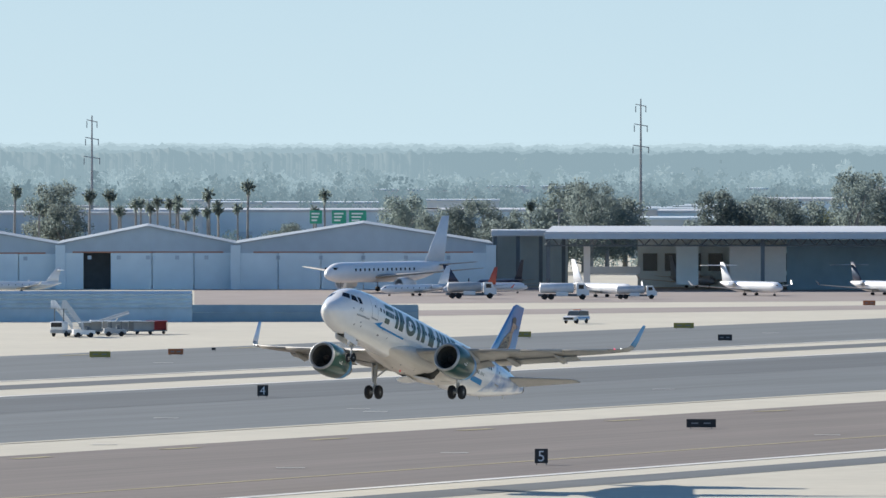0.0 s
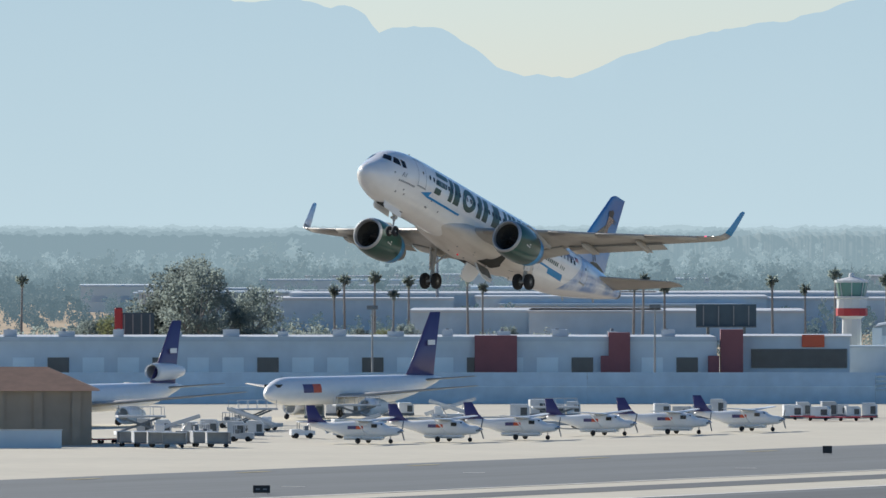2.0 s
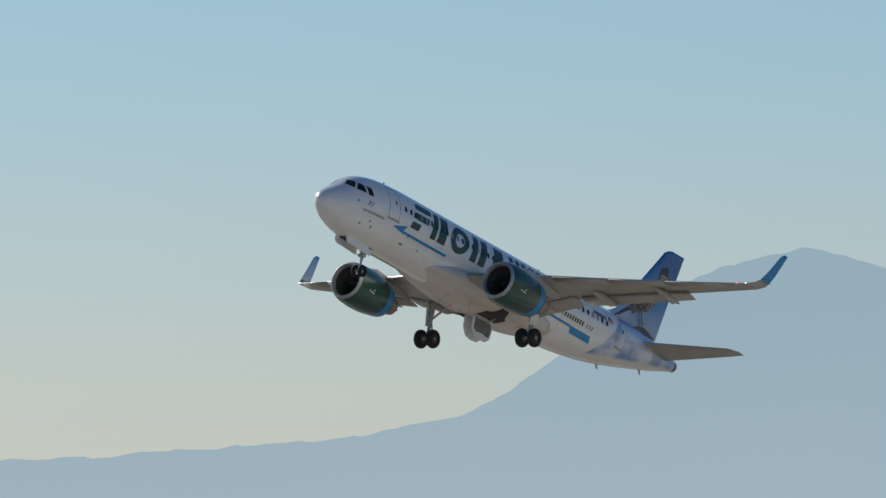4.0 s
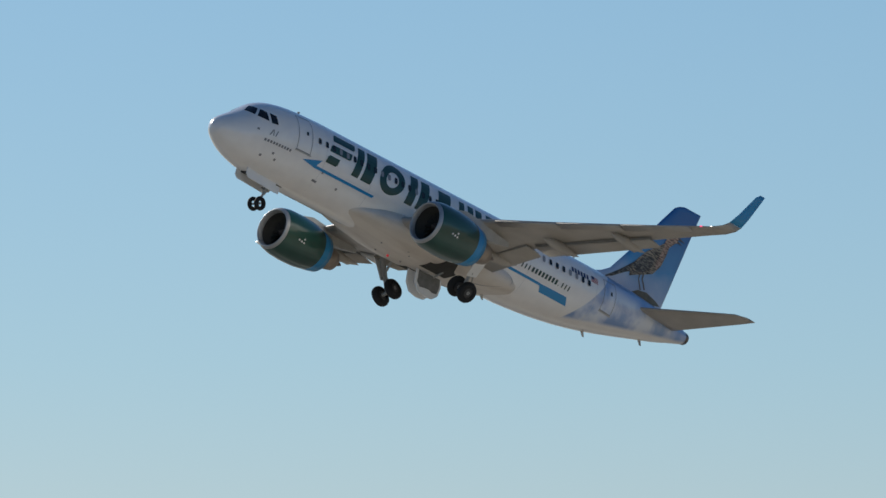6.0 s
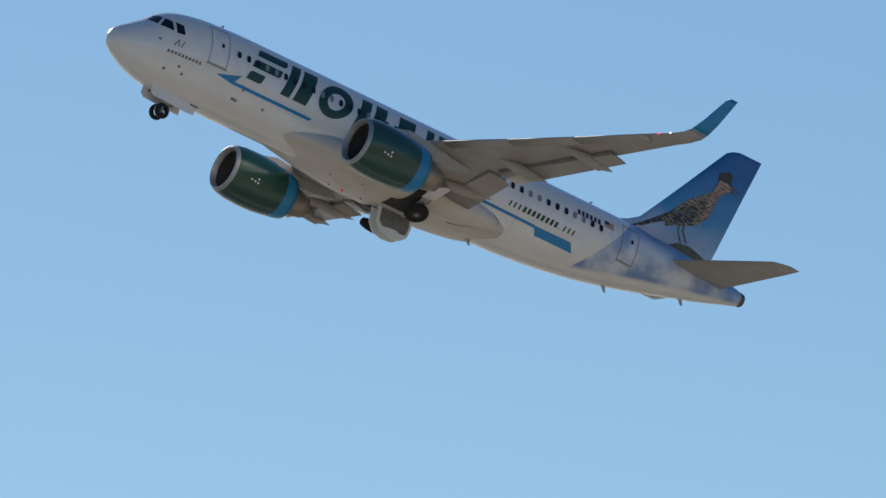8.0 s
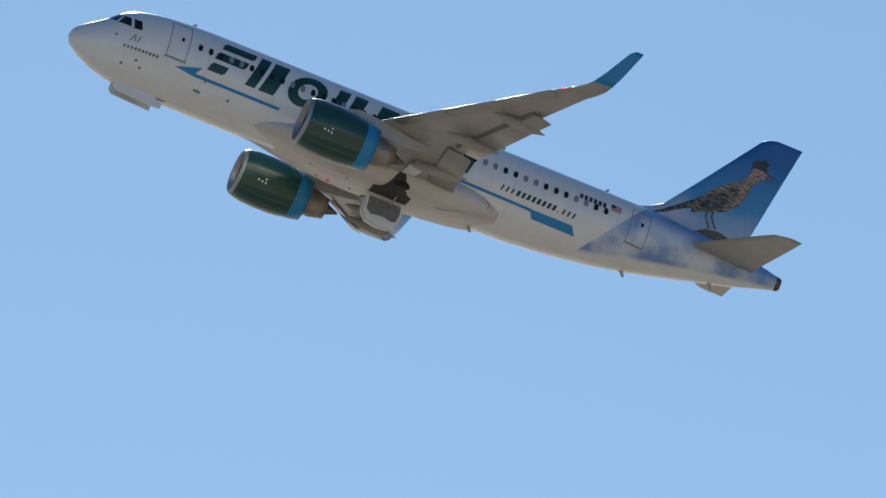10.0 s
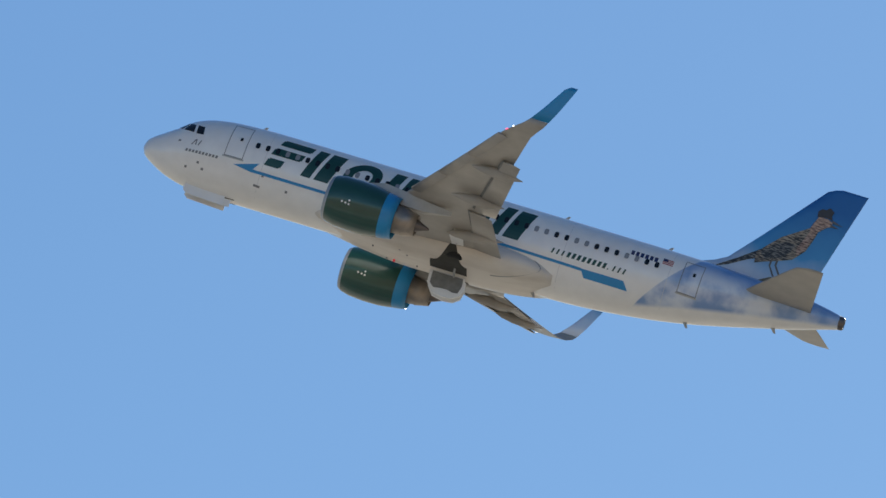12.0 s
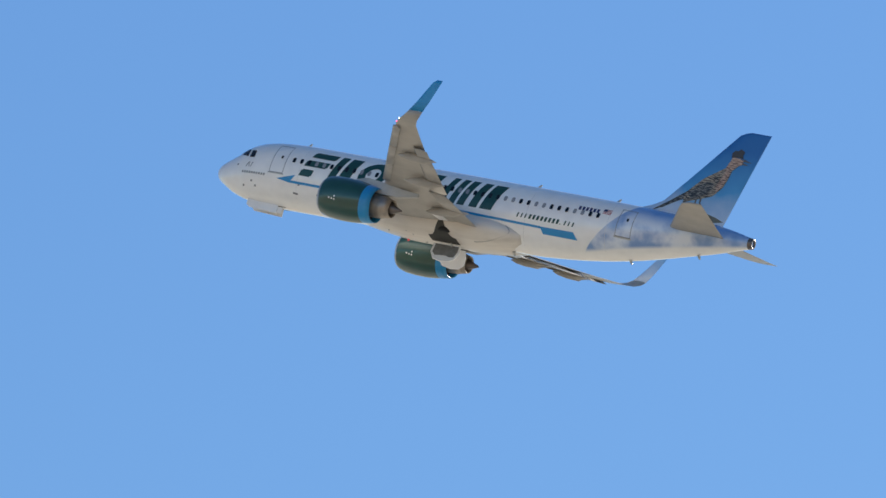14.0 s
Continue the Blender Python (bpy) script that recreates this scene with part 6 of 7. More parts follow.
rs = random.Random(17)
for k in range(9):
    dolly(stand(-2482 + 25 * k, 392 + rs.uniform(-1, 1), rs.uniform(-6, 6)))
for k in range(5):
    dolly(stand(-1200 + 27 * k, 352 + rs.uniform(-1, 1), rs.uniform(-6, 6)))
for a, b, turn in ((-2265, 388, 10), (-2225, 384, 190), (-2200, 362, 30), (-2150, 390, 170), (-2085, 384, 12), (-2172, 366, 160), (-600, 348, 5), (-655, 350, 10)):
    tug(stand(a, b, turn), M_PLAIN_WHITE if a % 2 else M_GSE, "white baggage tug with a small canopy" if a % 2 else "grey baggage tug with a small canopy")
for a, b, turn in ((-2330, 386, 4), (-2120, 372, 150), (-2010, 384, 8), (-1760, 356, 170), (-1835, 352, 5), (-630, 343, 12)):
    belt_loader(stand(a, b, turn))


# ---- poles, pylons, billboards, highway signs ----
def pylon(a, d, h):
    t = thing("power_pylon", "tall grey power transmission pole with cross-arms", "pylon", face(a, d), "power pylons")
    part("mast", rod(bmesh.new(), (0, 0, -0.2), (0, 0, h), 0.5, 0.16, 10), M_GALV, t)
    for k, z in enumerate((0.68, 0.82, 0.95)):
        w = 2.0 - 0.35 * k
        part("cross_arm", rod(bmesh.new(), (-w, 0, h * z + 0.6), (w, 0, h * z), 0.1, 0.1, 6), M_GALV, t)
        for s in (-1, 1):
            part("insulator", rod(bmesh.new(), (s * w * 0.95, 0, h * z - 1.4), (s * w * 0.95, 0, h * z + 0.2), 0.12, 0.12, 6), M_STEEL, t)


pylon(-621, 2450, 33)
pylon(350, 2450, 37)
pylon(-1825, 2450, 31)
for k in range(7):
    a = (-2897, -2717, -3080, -3252, -1940, -1440, 205)[k]
    t = thing("light_pole", "tall slim apron floodlight pole", "lamp", face(a, 1560 + 20 * k if k < 6 else 1990), "apron light poles")
    hh = 15.5 if k < 4 else 13
    part("mast", rod(bmesh.new(), (0, 0, -0.1), (0, 0, hh), 0.2, 0.12, 8), M_GALV, t)
    part("head", box(bmesh.new(), -0.9, 0.9, -0.25, 0.25, hh - 0.3, hh + 0.35, 0.05), M_STEEL, t)
for a, d, w, h, z, mt in ((-1314, 2000, 12, 4.4, 6.2, M_NAVY_BOARD), (-2356, 1880, 6.4, 5, 5.0, M_NAVY_BOARD)):
    t = thing("billboard", "dark framed roadside billboard on posts", "billboard", face(a, d), "billboards")
    part("panel", box(bmesh.new(), -w / 2, w / 2, -0.2, 0.2, z, z + h, 0.05), mt, t)
    for k in range(4):
        x = -w / 2 + w * (k + 0.5) / 4
        part("stringer", box(bmesh.new(), x - 0.12, x + 0.12, -0.45, -0.2, z + 0.2, z + h - 0.3), M_GALV, t)
    part("catwalk", box(bmesh.new(), -w / 2, w / 2, -1.1, -0.25, z - 0.2, z), M_STEEL, t)
    for x in (-w * 0.3, w * 0.3):
        part("post", rod(bmesh.new(), (x, 0, -0.1), (x, 0, z), 0.3, 0.3, 8), M_STEEL, t)
red = thing("billboard", "narrow red billboard beside the dark one", "billboard", face(-2389, 1876), "billboards")
part("panel", box(bmesh.new(), -0.75, 0.75, -0.2, 0.2, 5, 11, 0.3), M_SIGN_RED, red)
part("post", rod(bmesh.new(), (0, 0, -0.1), (0, 0, 5), 0.25, 0.25, 8), M_STEEL, red)
for a, w in ((-225, 2.4), (-184, 2.8), (-151, 3.4)):
    t = thing("highway_sign", "green highway guide sign on a pale gantry", "sign", face(a, 1960), "highway signs")
    part("panel", box(bmesh.new(), -w / 2, w / 2, -0.1, 0.1, 10.7, 13.3, 0.05), M_SIGN_GREEN, t)
    for k in range(3):
        part("legend_bar", box(bmesh.new(), -w * 0.35, w * (0.1 + 0.1 * k), -0.13, -0.105, 11.2 + 0.65 * k, 11.5 + 0.65 * k), M_SIGN_WHITE, t)
    part("post", rod(bmesh.new(), (0, 0.3, -0.1), (0, 0.3, 12.5), 0.2, 0.2, 8), M_GALV, t)


# ---- trees ----
def clump(bm, c, r, rng, n=26, size=1.0):
    """A ragged tuft of small leaf blades round a centre."""
    for _ in range(n):
        d = Vector((rng.gauss(0, 1), rng.gauss(0, 1), rng.gauss(0, 0.8))).normalized()
        p = Vector(c) + d * r * rng.uniform(0.45, 1.0)
        u = Vector((rng.gauss(0, 1), rng.gauss(0, 1), rng.gauss(0, 1))).normalized() * r * size * rng.uniform(0.22, 0.45)
        v = d.cross(u).normalized() * r * size * rng.uniform(0.18, 0.36)
        bm.faces.new([bm.verts.new(p + q) for q in (u, v, -u + d * r * 0.1, -v)])


def broad_tree(name_label, m, h, w, seed, leaf, tuft=46, group="airport trees"):
    rng = random.Random(seed)
    t = thing("tree", name_label, "tree", m, group)
    bm = bmesh.new()
    rod(bm, (0, 0, -0.2), (0.2, 0, h * 0.45), w * 0.045, w * 0.03, 8)
    tips = []
    for k in range(7):
        a = 2 * math.pi * k / 7 + rng.uniform(-0.3, 0.3)
        e = (math.cos(a) * w * 0.3, math.sin(a) * w * 0.3, h * rng.uniform(0.55, 0.85))
        rod(bm, (0.2, 0, h * rng.uniform(0.25, 0.45)), e, w * 0.02, w * 0.008, 6)
        tips.append(e)
    part("trunk", bm, M_BARK, t)
    bm = bmesh.new()
    for k in range(tuft):
        z = rng.uniform(0.22, 0.97)
        rad = w * 0.5 * math.sqrt(max(0.05, 1 - ((z - 0.52) / 0.52) ** 2)) * rng.uniform(0.35, 1.05)
        a = rng.uniform(0, 2 * math.pi)
        clump(bm, (rad * math.cos(a), rad * math.sin(a), h * z), w * rng.uniform(0.10, 0.17), rng, 95, 0.42)
    part("crown", bm, leaf, t)
    return t


def palm(m, h, seed):
    rng = random.Random(seed)
    t = thing("palm_tree", "tall fan palm with a shaggy dark crown", "palm", m, "row of tall palms")
    bm = bmesh.new()
    rod(bm, (0, 0, -0.2), (0.15, 0.1, h * 0.5), 0.34, 0.26, 8)
    rod(bm, (0.15, 0.1, h * 0.5), (0.3, 0.1, h), 0.26, 0.22, 8)
    part("trunk", bm, M_BARK, t)
    bm = bmesh.new()
    for k in range(46):
        a = rng.uniform(0, 2 * math.pi)
        el = rng.uniform(-1.1, 1.25)
        r = rng.uniform(0.9, 1.55)
        d = Vector((math.cos(a) * math.cos(el), math.sin(a) * math.cos(el), math.sin(el)))
        s = Vector((-math.sin(a), math.cos(a), 0)) * rng.uniform(0.22, 0.4)
        c = Vector((0.3, 0.1, h))
        mid, tip = c + d * r * 0.6, c + d * r + Vector((0, 0, -0.5))
        p = [bm.verts.new(q) for q in (c, mid + s, tip, mid - s)]
        bm.faces.new(p)
        for j in range(3):
            f = rng.uniform(0.6, 1.0)
            q = c + d * r * f
            bm.faces.new([bm.verts.new(x) for x in (q, q + s * rng.uniform(0.5, 1.4) + d * 0.5, q + Vector((0, 0, -0.6)))])
    for k in range(16):
        a = rng.uniform(0, 2 * math.pi)
        c = Vector((0.3 + 0.35 * math.cos(a), 0.1 + 0.35 * math.sin(a), h - rng.uniform(0.6, 2.2)))
        bm.faces.new([bm.verts.new(c + q) for q in (Vector((0.2, 0, 0.5)), Vector((-0.2, 0.1, 0.5)), Vector((0, 0, -0.6)))])
    part("crown", bm, M_PALM, t)
    return t


palms = [palm(face(-759, 2060), 16.8, 1), palm(face(-627, 2080), 15.6, 2), palm(face(-347, 2060), 17.6, 3)]
rs = random.Random(11)
for a in (-590, -575, -570, -545, -530, -520, -505, -480, -476, -470, -455, -440, -418, -414, -400, -396, -360, -228, -212, -1028, -996, -963, -905, -845, -880, -930, -1170, -1120, -712, -2010, -1985, -1940, -1905, -1880, -1770, -1745, -1480, -1460, -1420, -1230, 150, 70, -2560):
    src = palms[rs.randrange(3)]
    k = rs.uniform(0.8, 1.05)
    c = copy_thing(src, face(a + rs.uniform(-4, 4), 2040 + rs.uniform(0, 90)) @ pose(0, 0, 0, 0, 0, rs.uniform(0, 360)))
    c.scale = (k, k, k * rs.uniform(0.85, 1.0))
OL = "broad haze-paled olive-green tree with an uneven crown"
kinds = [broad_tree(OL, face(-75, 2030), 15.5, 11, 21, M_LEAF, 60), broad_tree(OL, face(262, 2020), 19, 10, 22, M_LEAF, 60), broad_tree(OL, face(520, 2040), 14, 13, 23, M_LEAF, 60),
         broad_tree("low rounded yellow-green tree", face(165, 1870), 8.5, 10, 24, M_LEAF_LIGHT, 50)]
for a, d, k, s in ((-60, 2090, 2, 0.9), (-20, 2010, 0, 0.85), (25, 2040, 2, 0.9), (65, 2060, 0, 1.0), (100, 2020, 2, 0.85), (140, 2050, 0, 0.8), (190, 2030, 2, 1.0), (215, 2060, 0, 1.1), (250, 2050, 2, 1.15),
                   (290, 2040, 0, 1.05), (322, 2060, 2, 1.0), (450, 2080, 2, 0.8), (485, 2040, 0, 1.0), (555, 2050, 2, 1.05), (600, 2030, 0, 0.95), (640, 2060, 2, 1.1), (690, 2070, 3, 1.3), (725, 2040, 1, 1.0), (745, 2060, 0, 1.25),
                   (775, 2050, 1, 1.0), (-300, 2060, 2, 0.6), (-265, 2050, 0, 0.65), (-110, 2000, 2, 0.7), (30, 1990, 3, 0.8), (-40, 1980, 2, 0.55), (10, 1985, 2, 0.5), (-690, 2150, 0, 1.1), (-672, 2140, 2, 0.9), (830, 2050, 2, 1.1),
                   (-2264, 1890, 1, 1.08), (-2245, 1880, 0, 1.2), (-2285, 1900, 2, 1.2), (-2150, 1900, 2, 0.95), (-2175, 1890, 0, 0.8), (-2320, 1900, 2, 0.8), (-2390, 1930, 3, 1.0), (-2440, 1960, 2, 0.6), (-1960, 1980, 2, 0.4), (-1915, 1990, 3, 0.6), (-1700, 2010, 2, 0.4), (-1880, 1980, 2, 0.45), (-2800, 1950, 2, 0.8), (-3000, 1900, 0, 0.9)):
    c = copy_thing(kinds[k], face(a, d) @ pose(0, 0, 0, 0, 0, (a * 37) % 360))
    c.scale = (s, s, s * (0.9 + 0.02 * (abs(a) % 9)))
rs = random.Random(4)
bm = bmesh.new()
for k in range(150):
    a = rs.uniform(-3600, 900)
    q = face(a, rs.uniform(2010, 2300))
    s = rs.uniform(1.2, 2.6)
    for j in range(4):
        clump(bm, q @ Vector((rs.uniform(-2, 2) * s, 0, s * rs.uniform(0.3, 1.3))), s * 0.9, rs, 40, 0.5)
tagged(part("shrubs", bm, M_LEAF, None), "low haze-paled shrubs behind the hangars", "shrubs", kind="stuff")

# far woods and far roofs
def far_woods(d0, d1, count, tufts, seed, mat, hs):
    """Trees by the thousand: each a ragged cloud of small leaf sprays, thick at its heart and loose at its rim."""
    rs = np.random.default_rng(seed)
    d = d0 + (d1 - d0) * rs.random(count)
    a = rs.uniform(-4700, 1500, count) / 17800
    h = rs.uniform(4.5, 10.5, count) * hs * (1.0 + 0.5 * rs.random(count) ** 6)
    w = h * rs.uniform(0.45, 1.0, count)
    tree = np.repeat(np.arange(count), tufts)
    n = len(tree)
    # a few boughs to a tree, and sprays round them
    boughs = rs.normal(0, 1, (count, 5, 3))
    b = boughs[tree, rs.integers(0, 5, n)]
    q = rs.normal(0, 1, (n, 3))
    across = (0.20 * b[:, 0] + 0.10 * q[:, 0]) * w[tree]
    along = (0.20 * b[:, 1] + 0.10 * q[:, 1]) * w[tree]
    z = np.clip(0.48 + 0.19 * b[:, 2] + 0.11 * q[:, 2], 0.02, 1.05) * h[tree]
    ta, td = a[tree], d[tree] + along
    c = np.stack([td * np.sin(ta) + across * np.cos(ta), td * np.cos(ta) - across * np.sin(ta), z], 1)
    u, v = rs.normal(0, 1, (n, 3)), rs.normal(0, 1, (n, 3))
    size = (w[tree] * rs.uniform(0.05, 0.11, n))[:, None]
    u, v = u / np.linalg.norm(u, axis=1)[:, None] * size, v / np.linalg.norm(v, axis=1)[:, None] * size
    verts = np.stack([c + u, c + v, c - u, c - 0.8 * v], 1).reshape(-1, 3)
    verts[:, 2] = np.maximum(verts[:, 2], -0.1)
    faces = np.arange(4 * n).reshape(-1, 4)
    me = bpy.data.meshes.new("far_woods")
    me.from_pydata(verts.tolist(), [], faces.tolist())
    tagged(piece("far_woods", me, mat), "hazy band of distant suburban trees", "woods", kind="stuff")


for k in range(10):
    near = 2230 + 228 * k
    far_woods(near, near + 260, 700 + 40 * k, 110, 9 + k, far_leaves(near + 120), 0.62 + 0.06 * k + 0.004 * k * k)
rs = random.Random(3)
for k in range(90):
    d = rs.uniform(2250, 4200)
    a = rs.uniform(-4300, 1300)
    w, h, dp = rs.uniform(14, 60), rs.uniform(5, 9.5), rs.uniform(18, 50)
    t = thing("warehouse", "long low pale warehouse with a flat white roof", "building", face(a, d), "distant warehouses")
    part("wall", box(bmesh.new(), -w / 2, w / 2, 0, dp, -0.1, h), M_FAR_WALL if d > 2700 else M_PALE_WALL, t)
    part("roof", box(bmesh.new(), -w / 2 - 0.3, w / 2 + 0.3, -0.3, dp + 0.3, h, h + 0.5), M_ROOF if k % 5 == 0 else M_GREY_WALL, t, "pale flat roof")
    for j in range(int(w / 9)):
        x = -w / 2 + 3 + 9 * j
        part("window_band", box(bmesh.new(), x, x + 5, -0.08, 0.05, h * 0.4, h * 0.65), M_GREY_WALL, t)


for a, d, w, h in ((-700, 2420, 75, 9), (-560, 2480, 60, 8.5), (-330, 2440, 90, 9.5), (-60, 2500, 80, 9), (130, 2450, 60, 9.5), (560, 2480, 50, 9), (660, 2300, 26, 13), (-1020, 2430, 90, 8), (-1250, 2480, 80, 9), (-1500, 2420, 70, 8.5), (-1760, 2460, 90, 9), (-1420, 2200, 60, 7), (-1650, 2210, 55, 7), (-1980, 2430, 50, 8)):
    t = thing("warehouse", "long low pale warehouse with a flat white roof", "building", face(a, d), "distant warehouses")
    part("wall", box(bmesh.new(), -w / 2, w / 2, 0, 60, -0.1, h), M_HANGAR if a > -700 else M_GREY_WALL, t)
    part("roof", box(bmesh.new(), -w / 2 - 0.3, w / 2 + 0.3, -0.3, 60.3, h, h + 0.6), M_ROOF, t, "white flat roof")
    for j in range(int(w / 12)):
        x = -w / 2 + 4 + 12 * j
        part("dock_door", box(bmesh.new(), x, x + 4, -0.1, 0.05, -0.1, h * 0.5), M_GREY_WALL, t)


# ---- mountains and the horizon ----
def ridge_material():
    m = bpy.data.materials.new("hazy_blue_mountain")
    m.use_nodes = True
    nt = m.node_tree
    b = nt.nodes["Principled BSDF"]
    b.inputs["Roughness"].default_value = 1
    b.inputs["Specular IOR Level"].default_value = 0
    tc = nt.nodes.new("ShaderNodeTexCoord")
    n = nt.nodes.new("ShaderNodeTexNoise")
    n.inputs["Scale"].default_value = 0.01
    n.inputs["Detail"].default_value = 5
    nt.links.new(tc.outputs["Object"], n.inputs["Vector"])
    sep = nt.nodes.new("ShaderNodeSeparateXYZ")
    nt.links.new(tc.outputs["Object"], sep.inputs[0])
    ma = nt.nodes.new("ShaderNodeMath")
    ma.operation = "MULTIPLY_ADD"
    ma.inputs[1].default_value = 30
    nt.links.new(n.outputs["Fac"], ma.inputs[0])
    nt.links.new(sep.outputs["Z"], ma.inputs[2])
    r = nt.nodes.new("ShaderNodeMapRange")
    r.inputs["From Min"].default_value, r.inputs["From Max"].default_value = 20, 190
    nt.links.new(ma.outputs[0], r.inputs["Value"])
    # emission colours paint air haze on the slopes, paler towards the foot
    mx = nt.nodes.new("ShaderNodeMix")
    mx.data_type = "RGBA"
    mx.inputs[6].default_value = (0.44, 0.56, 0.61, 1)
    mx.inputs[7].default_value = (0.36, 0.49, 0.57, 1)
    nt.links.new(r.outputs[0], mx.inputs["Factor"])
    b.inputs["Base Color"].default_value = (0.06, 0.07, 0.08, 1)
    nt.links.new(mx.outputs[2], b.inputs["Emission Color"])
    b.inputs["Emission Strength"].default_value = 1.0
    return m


RIDGE = smooth_table([(-7000, 150), (-5600, 200), (-4300, 265), (-3950, 310), (-3640, 500), (-3330, 612), (-3129, 565), (-2969, 492), (-2745, 486), (-2617, 419), (-2463, 428), (-2400, 411), (-2312, 428), (-2248, 408), (-2222, 417), (-2179, 391), (-2089, 395),
                      (-2016, 387), (-1994, 394), (-1952, 371), (-1926, 339), (-1891, 351), (-1827, 348), (-1784, 327), (-1680, 263), (-1590, 258), (-1500, 296), (-1350, 338), (-1150, 378), (-800, 455), (-300, 520), (300, 540), (900, 500), (2000, 420), (4000, 260)], 0)


def ridge_line(name, dist, table, rough, base, mat, label, a0=-7000, a1=4000, phase=48.5, n=900, crown=0.0):
    bm = bmesh.new()
    prev = None
    for i in range(n + 1):
        a = a0 + (a1 - a0) * i / n
        e = float(table(a)[0]) + rough * (noise.noise((a * 0.011, 3.1, phase)) + 0.5 * noise.noise((a * 0.03, 7.7, 1)) + 0.3 * noise.noise((a * 0.075, 1.7, 2)) + 0.16 * noise.noise((a * 0.16, 4.7, 5)))
        if crown:
            e += crown * (abs(noise.noise((a * 0.045, phase, 2.3))) + 0.6 * noise.noise((a * 0.13, phase, 6.1)) + 0.35 * noise.noise((a * 0.31, phase, 9.7)))
        top = bm.verts.new(bearing(a, dist + 40, SITE_EYE + e * PX(dist)))
        mid = bm.verts.new(bearing(a, dist, SITE_EYE + 0.5 * e * PX(dist)))
        low = bm.verts.new(bearing(a, dist - 30, base))
        if prev:
            bm.faces.new((prev[0], top, mid, prev[1]))
            bm.faces.new((prev[1], mid, low, prev[2]))
        prev = (top, mid, low)
    tagged(part(name, bm, mat, None, smooth=True), label, "mountain", kind="structure")


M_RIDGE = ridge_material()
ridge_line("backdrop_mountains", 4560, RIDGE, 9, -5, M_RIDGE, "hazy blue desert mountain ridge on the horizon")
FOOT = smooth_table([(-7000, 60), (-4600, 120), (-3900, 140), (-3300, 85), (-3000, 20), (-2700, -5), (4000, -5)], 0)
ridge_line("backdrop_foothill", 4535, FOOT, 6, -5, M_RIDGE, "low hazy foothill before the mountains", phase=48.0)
# these strips glow to stand in for haze, the farther the paler
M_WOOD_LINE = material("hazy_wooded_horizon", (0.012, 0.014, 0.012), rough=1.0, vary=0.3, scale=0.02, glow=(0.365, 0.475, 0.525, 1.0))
LINE = smooth_table([(-7000, -14), (-3000, -16), (-1500, -20), (-600, -14), (300, -18), (4000, -14)], 0)
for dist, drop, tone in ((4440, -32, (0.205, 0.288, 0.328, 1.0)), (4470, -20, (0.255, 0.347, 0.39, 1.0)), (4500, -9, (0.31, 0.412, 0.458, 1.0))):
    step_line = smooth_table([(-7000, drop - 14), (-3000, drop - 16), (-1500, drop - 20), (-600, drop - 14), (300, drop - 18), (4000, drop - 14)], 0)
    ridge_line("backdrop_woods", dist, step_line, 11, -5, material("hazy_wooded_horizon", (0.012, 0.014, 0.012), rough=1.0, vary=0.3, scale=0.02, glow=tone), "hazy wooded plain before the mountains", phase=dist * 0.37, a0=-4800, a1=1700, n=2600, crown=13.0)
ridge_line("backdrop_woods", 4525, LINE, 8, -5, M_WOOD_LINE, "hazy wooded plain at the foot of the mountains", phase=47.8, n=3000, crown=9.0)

# the plan at its true size about the camera's foot
for ob in list(scene.objects):
    if ob.parent is None and ob not in (cam, sun, airliner):
        ob.matrix_basis = Matrix.Scale(EYE[2] / SITE_EYE, 4) @ ob.matrix_basis


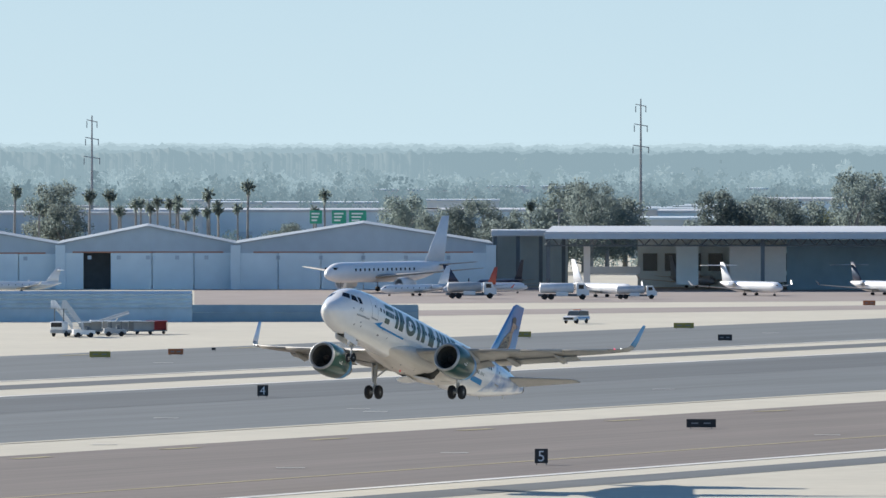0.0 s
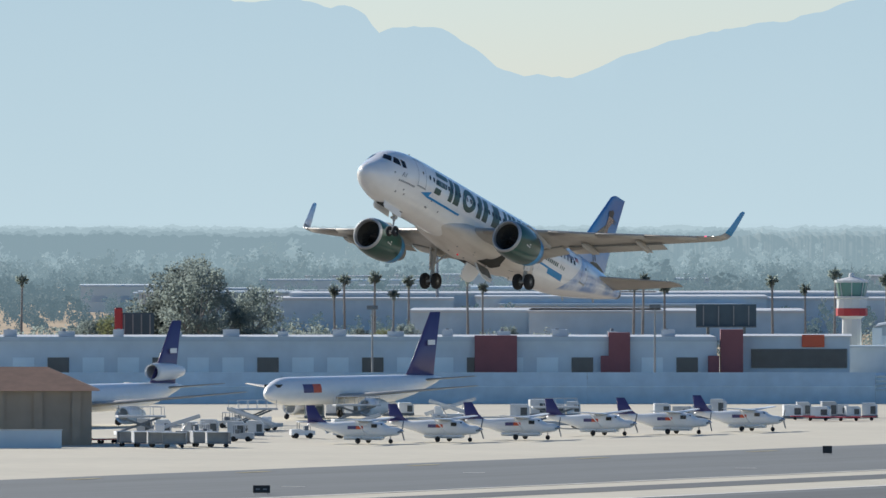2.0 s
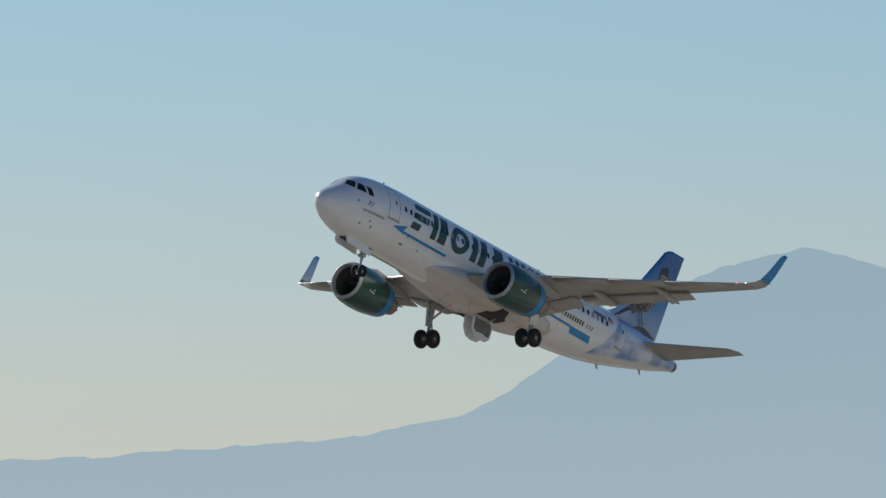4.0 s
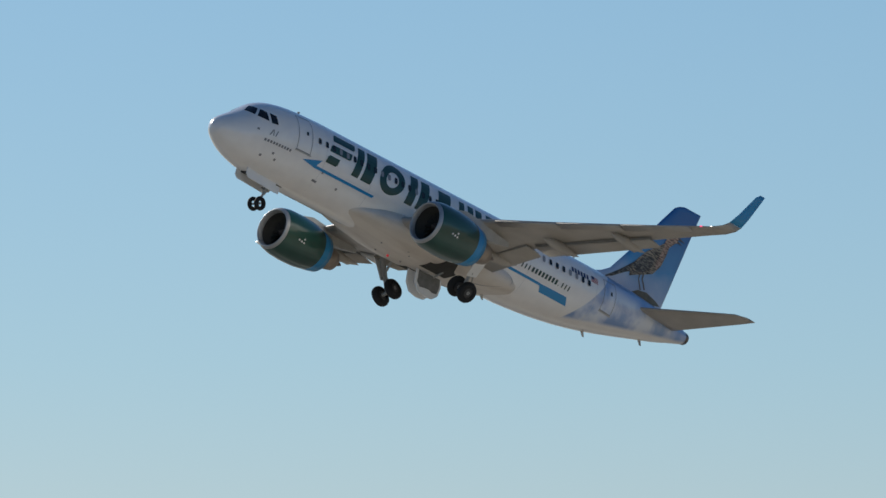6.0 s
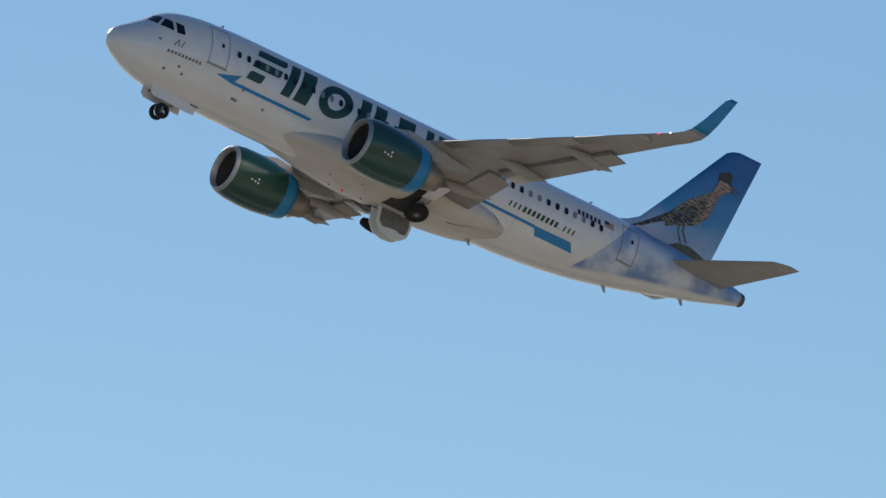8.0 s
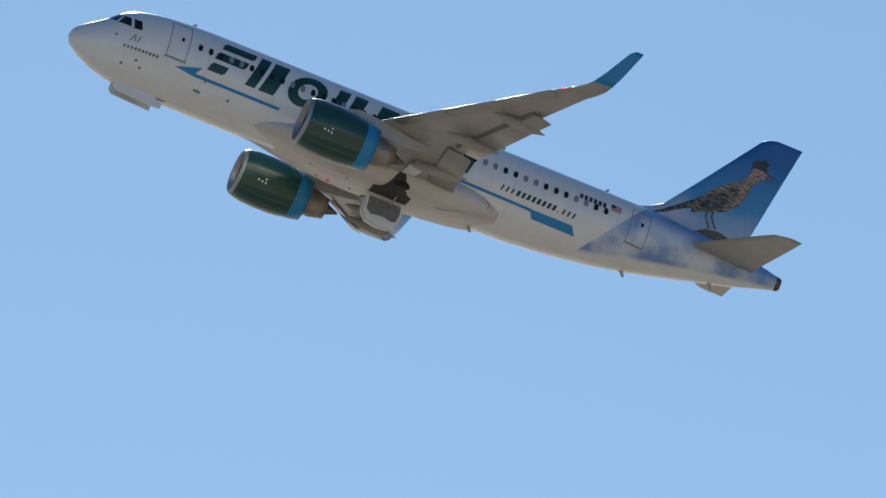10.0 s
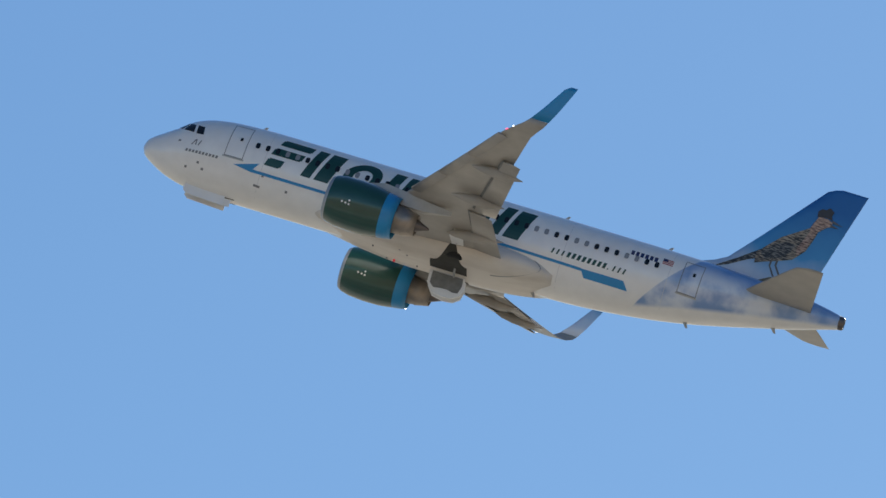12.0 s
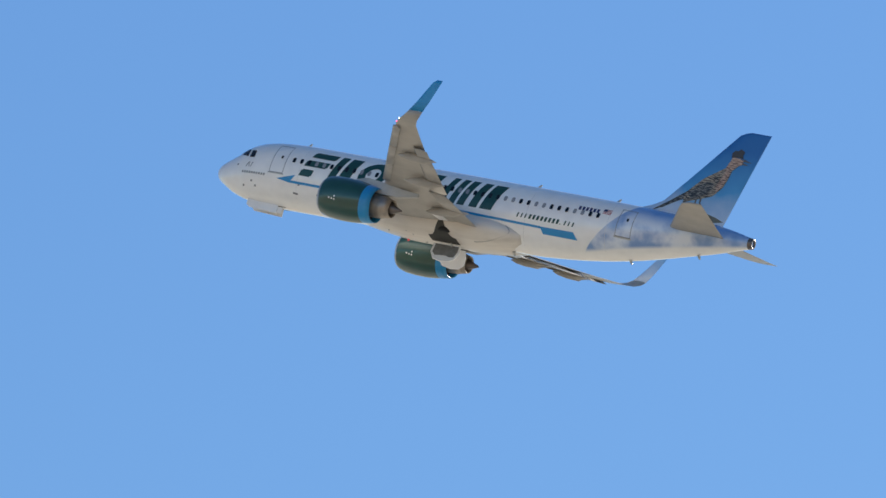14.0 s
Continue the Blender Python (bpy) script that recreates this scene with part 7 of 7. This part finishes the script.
# ---- what moves ----
AIRLINER_ROWS = [
    (0.00, -9.43, 821.53, 13.76, -0.587, 14.026, 64.086),
    (0.50, -26.40, 795.29, 17.04, -0.035, 15.241, 64.472),
    (1.00, -43.66, 763.72, 21.14, 0.200, 16.163, 64.866),
    (1.50, -60.46, 732.25, 25.95, 0.380, 16.370, 65.230),
    (2.00, -77.54, 703.18, 31.11, 0.361, 16.363, 65.557),
    (2.50, -94.55, 671.56, 36.88, 0.197, 16.466, 65.782),
    (2.70, -102.56, 659.00, 39.61, 0.148, 16.526, 65.849),
    (3.20, -119.63, 629.92, 45.16, 0.113, 16.739, 65.949),
    (3.75, -133.98, 599.48, 49.49, 0.255, 17.053, 65.960),
    (4.30, -145.29, 566.51, 53.00, 0.526, 17.368, 65.915),
    (4.80, -153.81, 531.51, 56.18, 0.779, 17.577, 65.851),
    (5.00, -156.82, 516.37, 57.48, 0.850, 17.634, 65.822),
    (5.50, -167.57, 489.32, 61.72, 0.908, 17.672, 65.749),
    (6.00, -190.17, 489.57, 69.51, 0.652, 17.546, 65.677),
    (6.50, -202.70, 457.73, 75.98, 0.284, 17.439, 65.613),
    (7.00, -216.69, 426.82, 83.20, 0.022, 17.526, 65.549),
    (7.50, -229.41, 393.92, 89.99, -0.018, 17.629, 65.510),
    (8.00, -256.77, 386.63, 101.26, 0.017, 17.703, 65.544),
    (8.20, -280.80, 400.80, 109.68, 0.033, 17.716, 65.555),
    (8.70, -329.41, 409.52, 127.86, 0.079, 17.727, 65.567),
    (9.20, -354.12, 379.69, 138.99, 0.123, 17.749, 65.560),
    (9.75, -361.63, 325.51, 144.98, 0.140, 17.838, 65.540),
    (10.30, -367.07, 273.20, 150.30, 0.060, 18.044, 65.518),
    (10.50, -371.92, 257.37, 153.31, -0.001, 18.144, 65.511),
    (11.00, -428.10, 244.22, 176.64, -0.228, 18.459, 65.503),
    (11.50, -446.64, 202.91, 187.16, -0.494, 18.601, 65.451),
    (12.00, -465.63, 161.57, 197.62, -0.628, 18.597, 65.408),
    (12.50, -482.94, 119.46, 206.98, -0.500, 18.540, 65.386),
    (13.00, -522.92, 82.01, 224.63, -0.124, 18.588, 65.430),
    (13.50, -569.60, 39.55, 245.49, 0.413, 18.618, 65.482),
    (14.00, -588.83, -8.53, 257.17, 1.039, 18.551, 65.566),
]


def motions():
    walk(airliner, [(t, pose(x, y, z + 2.0, rx, ry, rz)) for t, x, y, z, rx, ry, rz in AIRLINER_ROWS])
    for side, leg in zip((-1, 1), main_gears):
        at0 = leg.matrix_basis.translation.copy()
        lift = 0.0 if side < 0 else 6.0
        walk(leg, [(t, pose(*at0, side * -a)) for t, a in ((0.0, 0), (5.1, 0), (5.5, 18), (6.0, 25), (6.5, 31), (7.5, 56 - lift), (8.0, 65 - lift), (8.2, 68 - lift), (9.0, 80), (9.8, 84), (14.0, 84))])
    for side, d in zip((-1, 1), belly_doors):
        at0 = d.matrix_basis.translation.copy()
        walk(d, [(t, pose(*at0, side * a)) for t, a in ((0.0, 82), (1.3, 80), (2.0, 30), (2.7, 4), (4.8, 0), (13.0, 0), (14.0, 22))])
    at0 = nose_gear.matrix_basis.translation.copy()
    walk(nose_gear, [(t, pose(*at0, 0, a, 0)) for t, a in ((0.0, 0), (4.8, 4), (5.0, 8), (6.0, 25), (6.5, 33), (7.5, 43), (8.2, 52), (9.5, 75), (10.5, 92), (14.0, 96))])


motions()
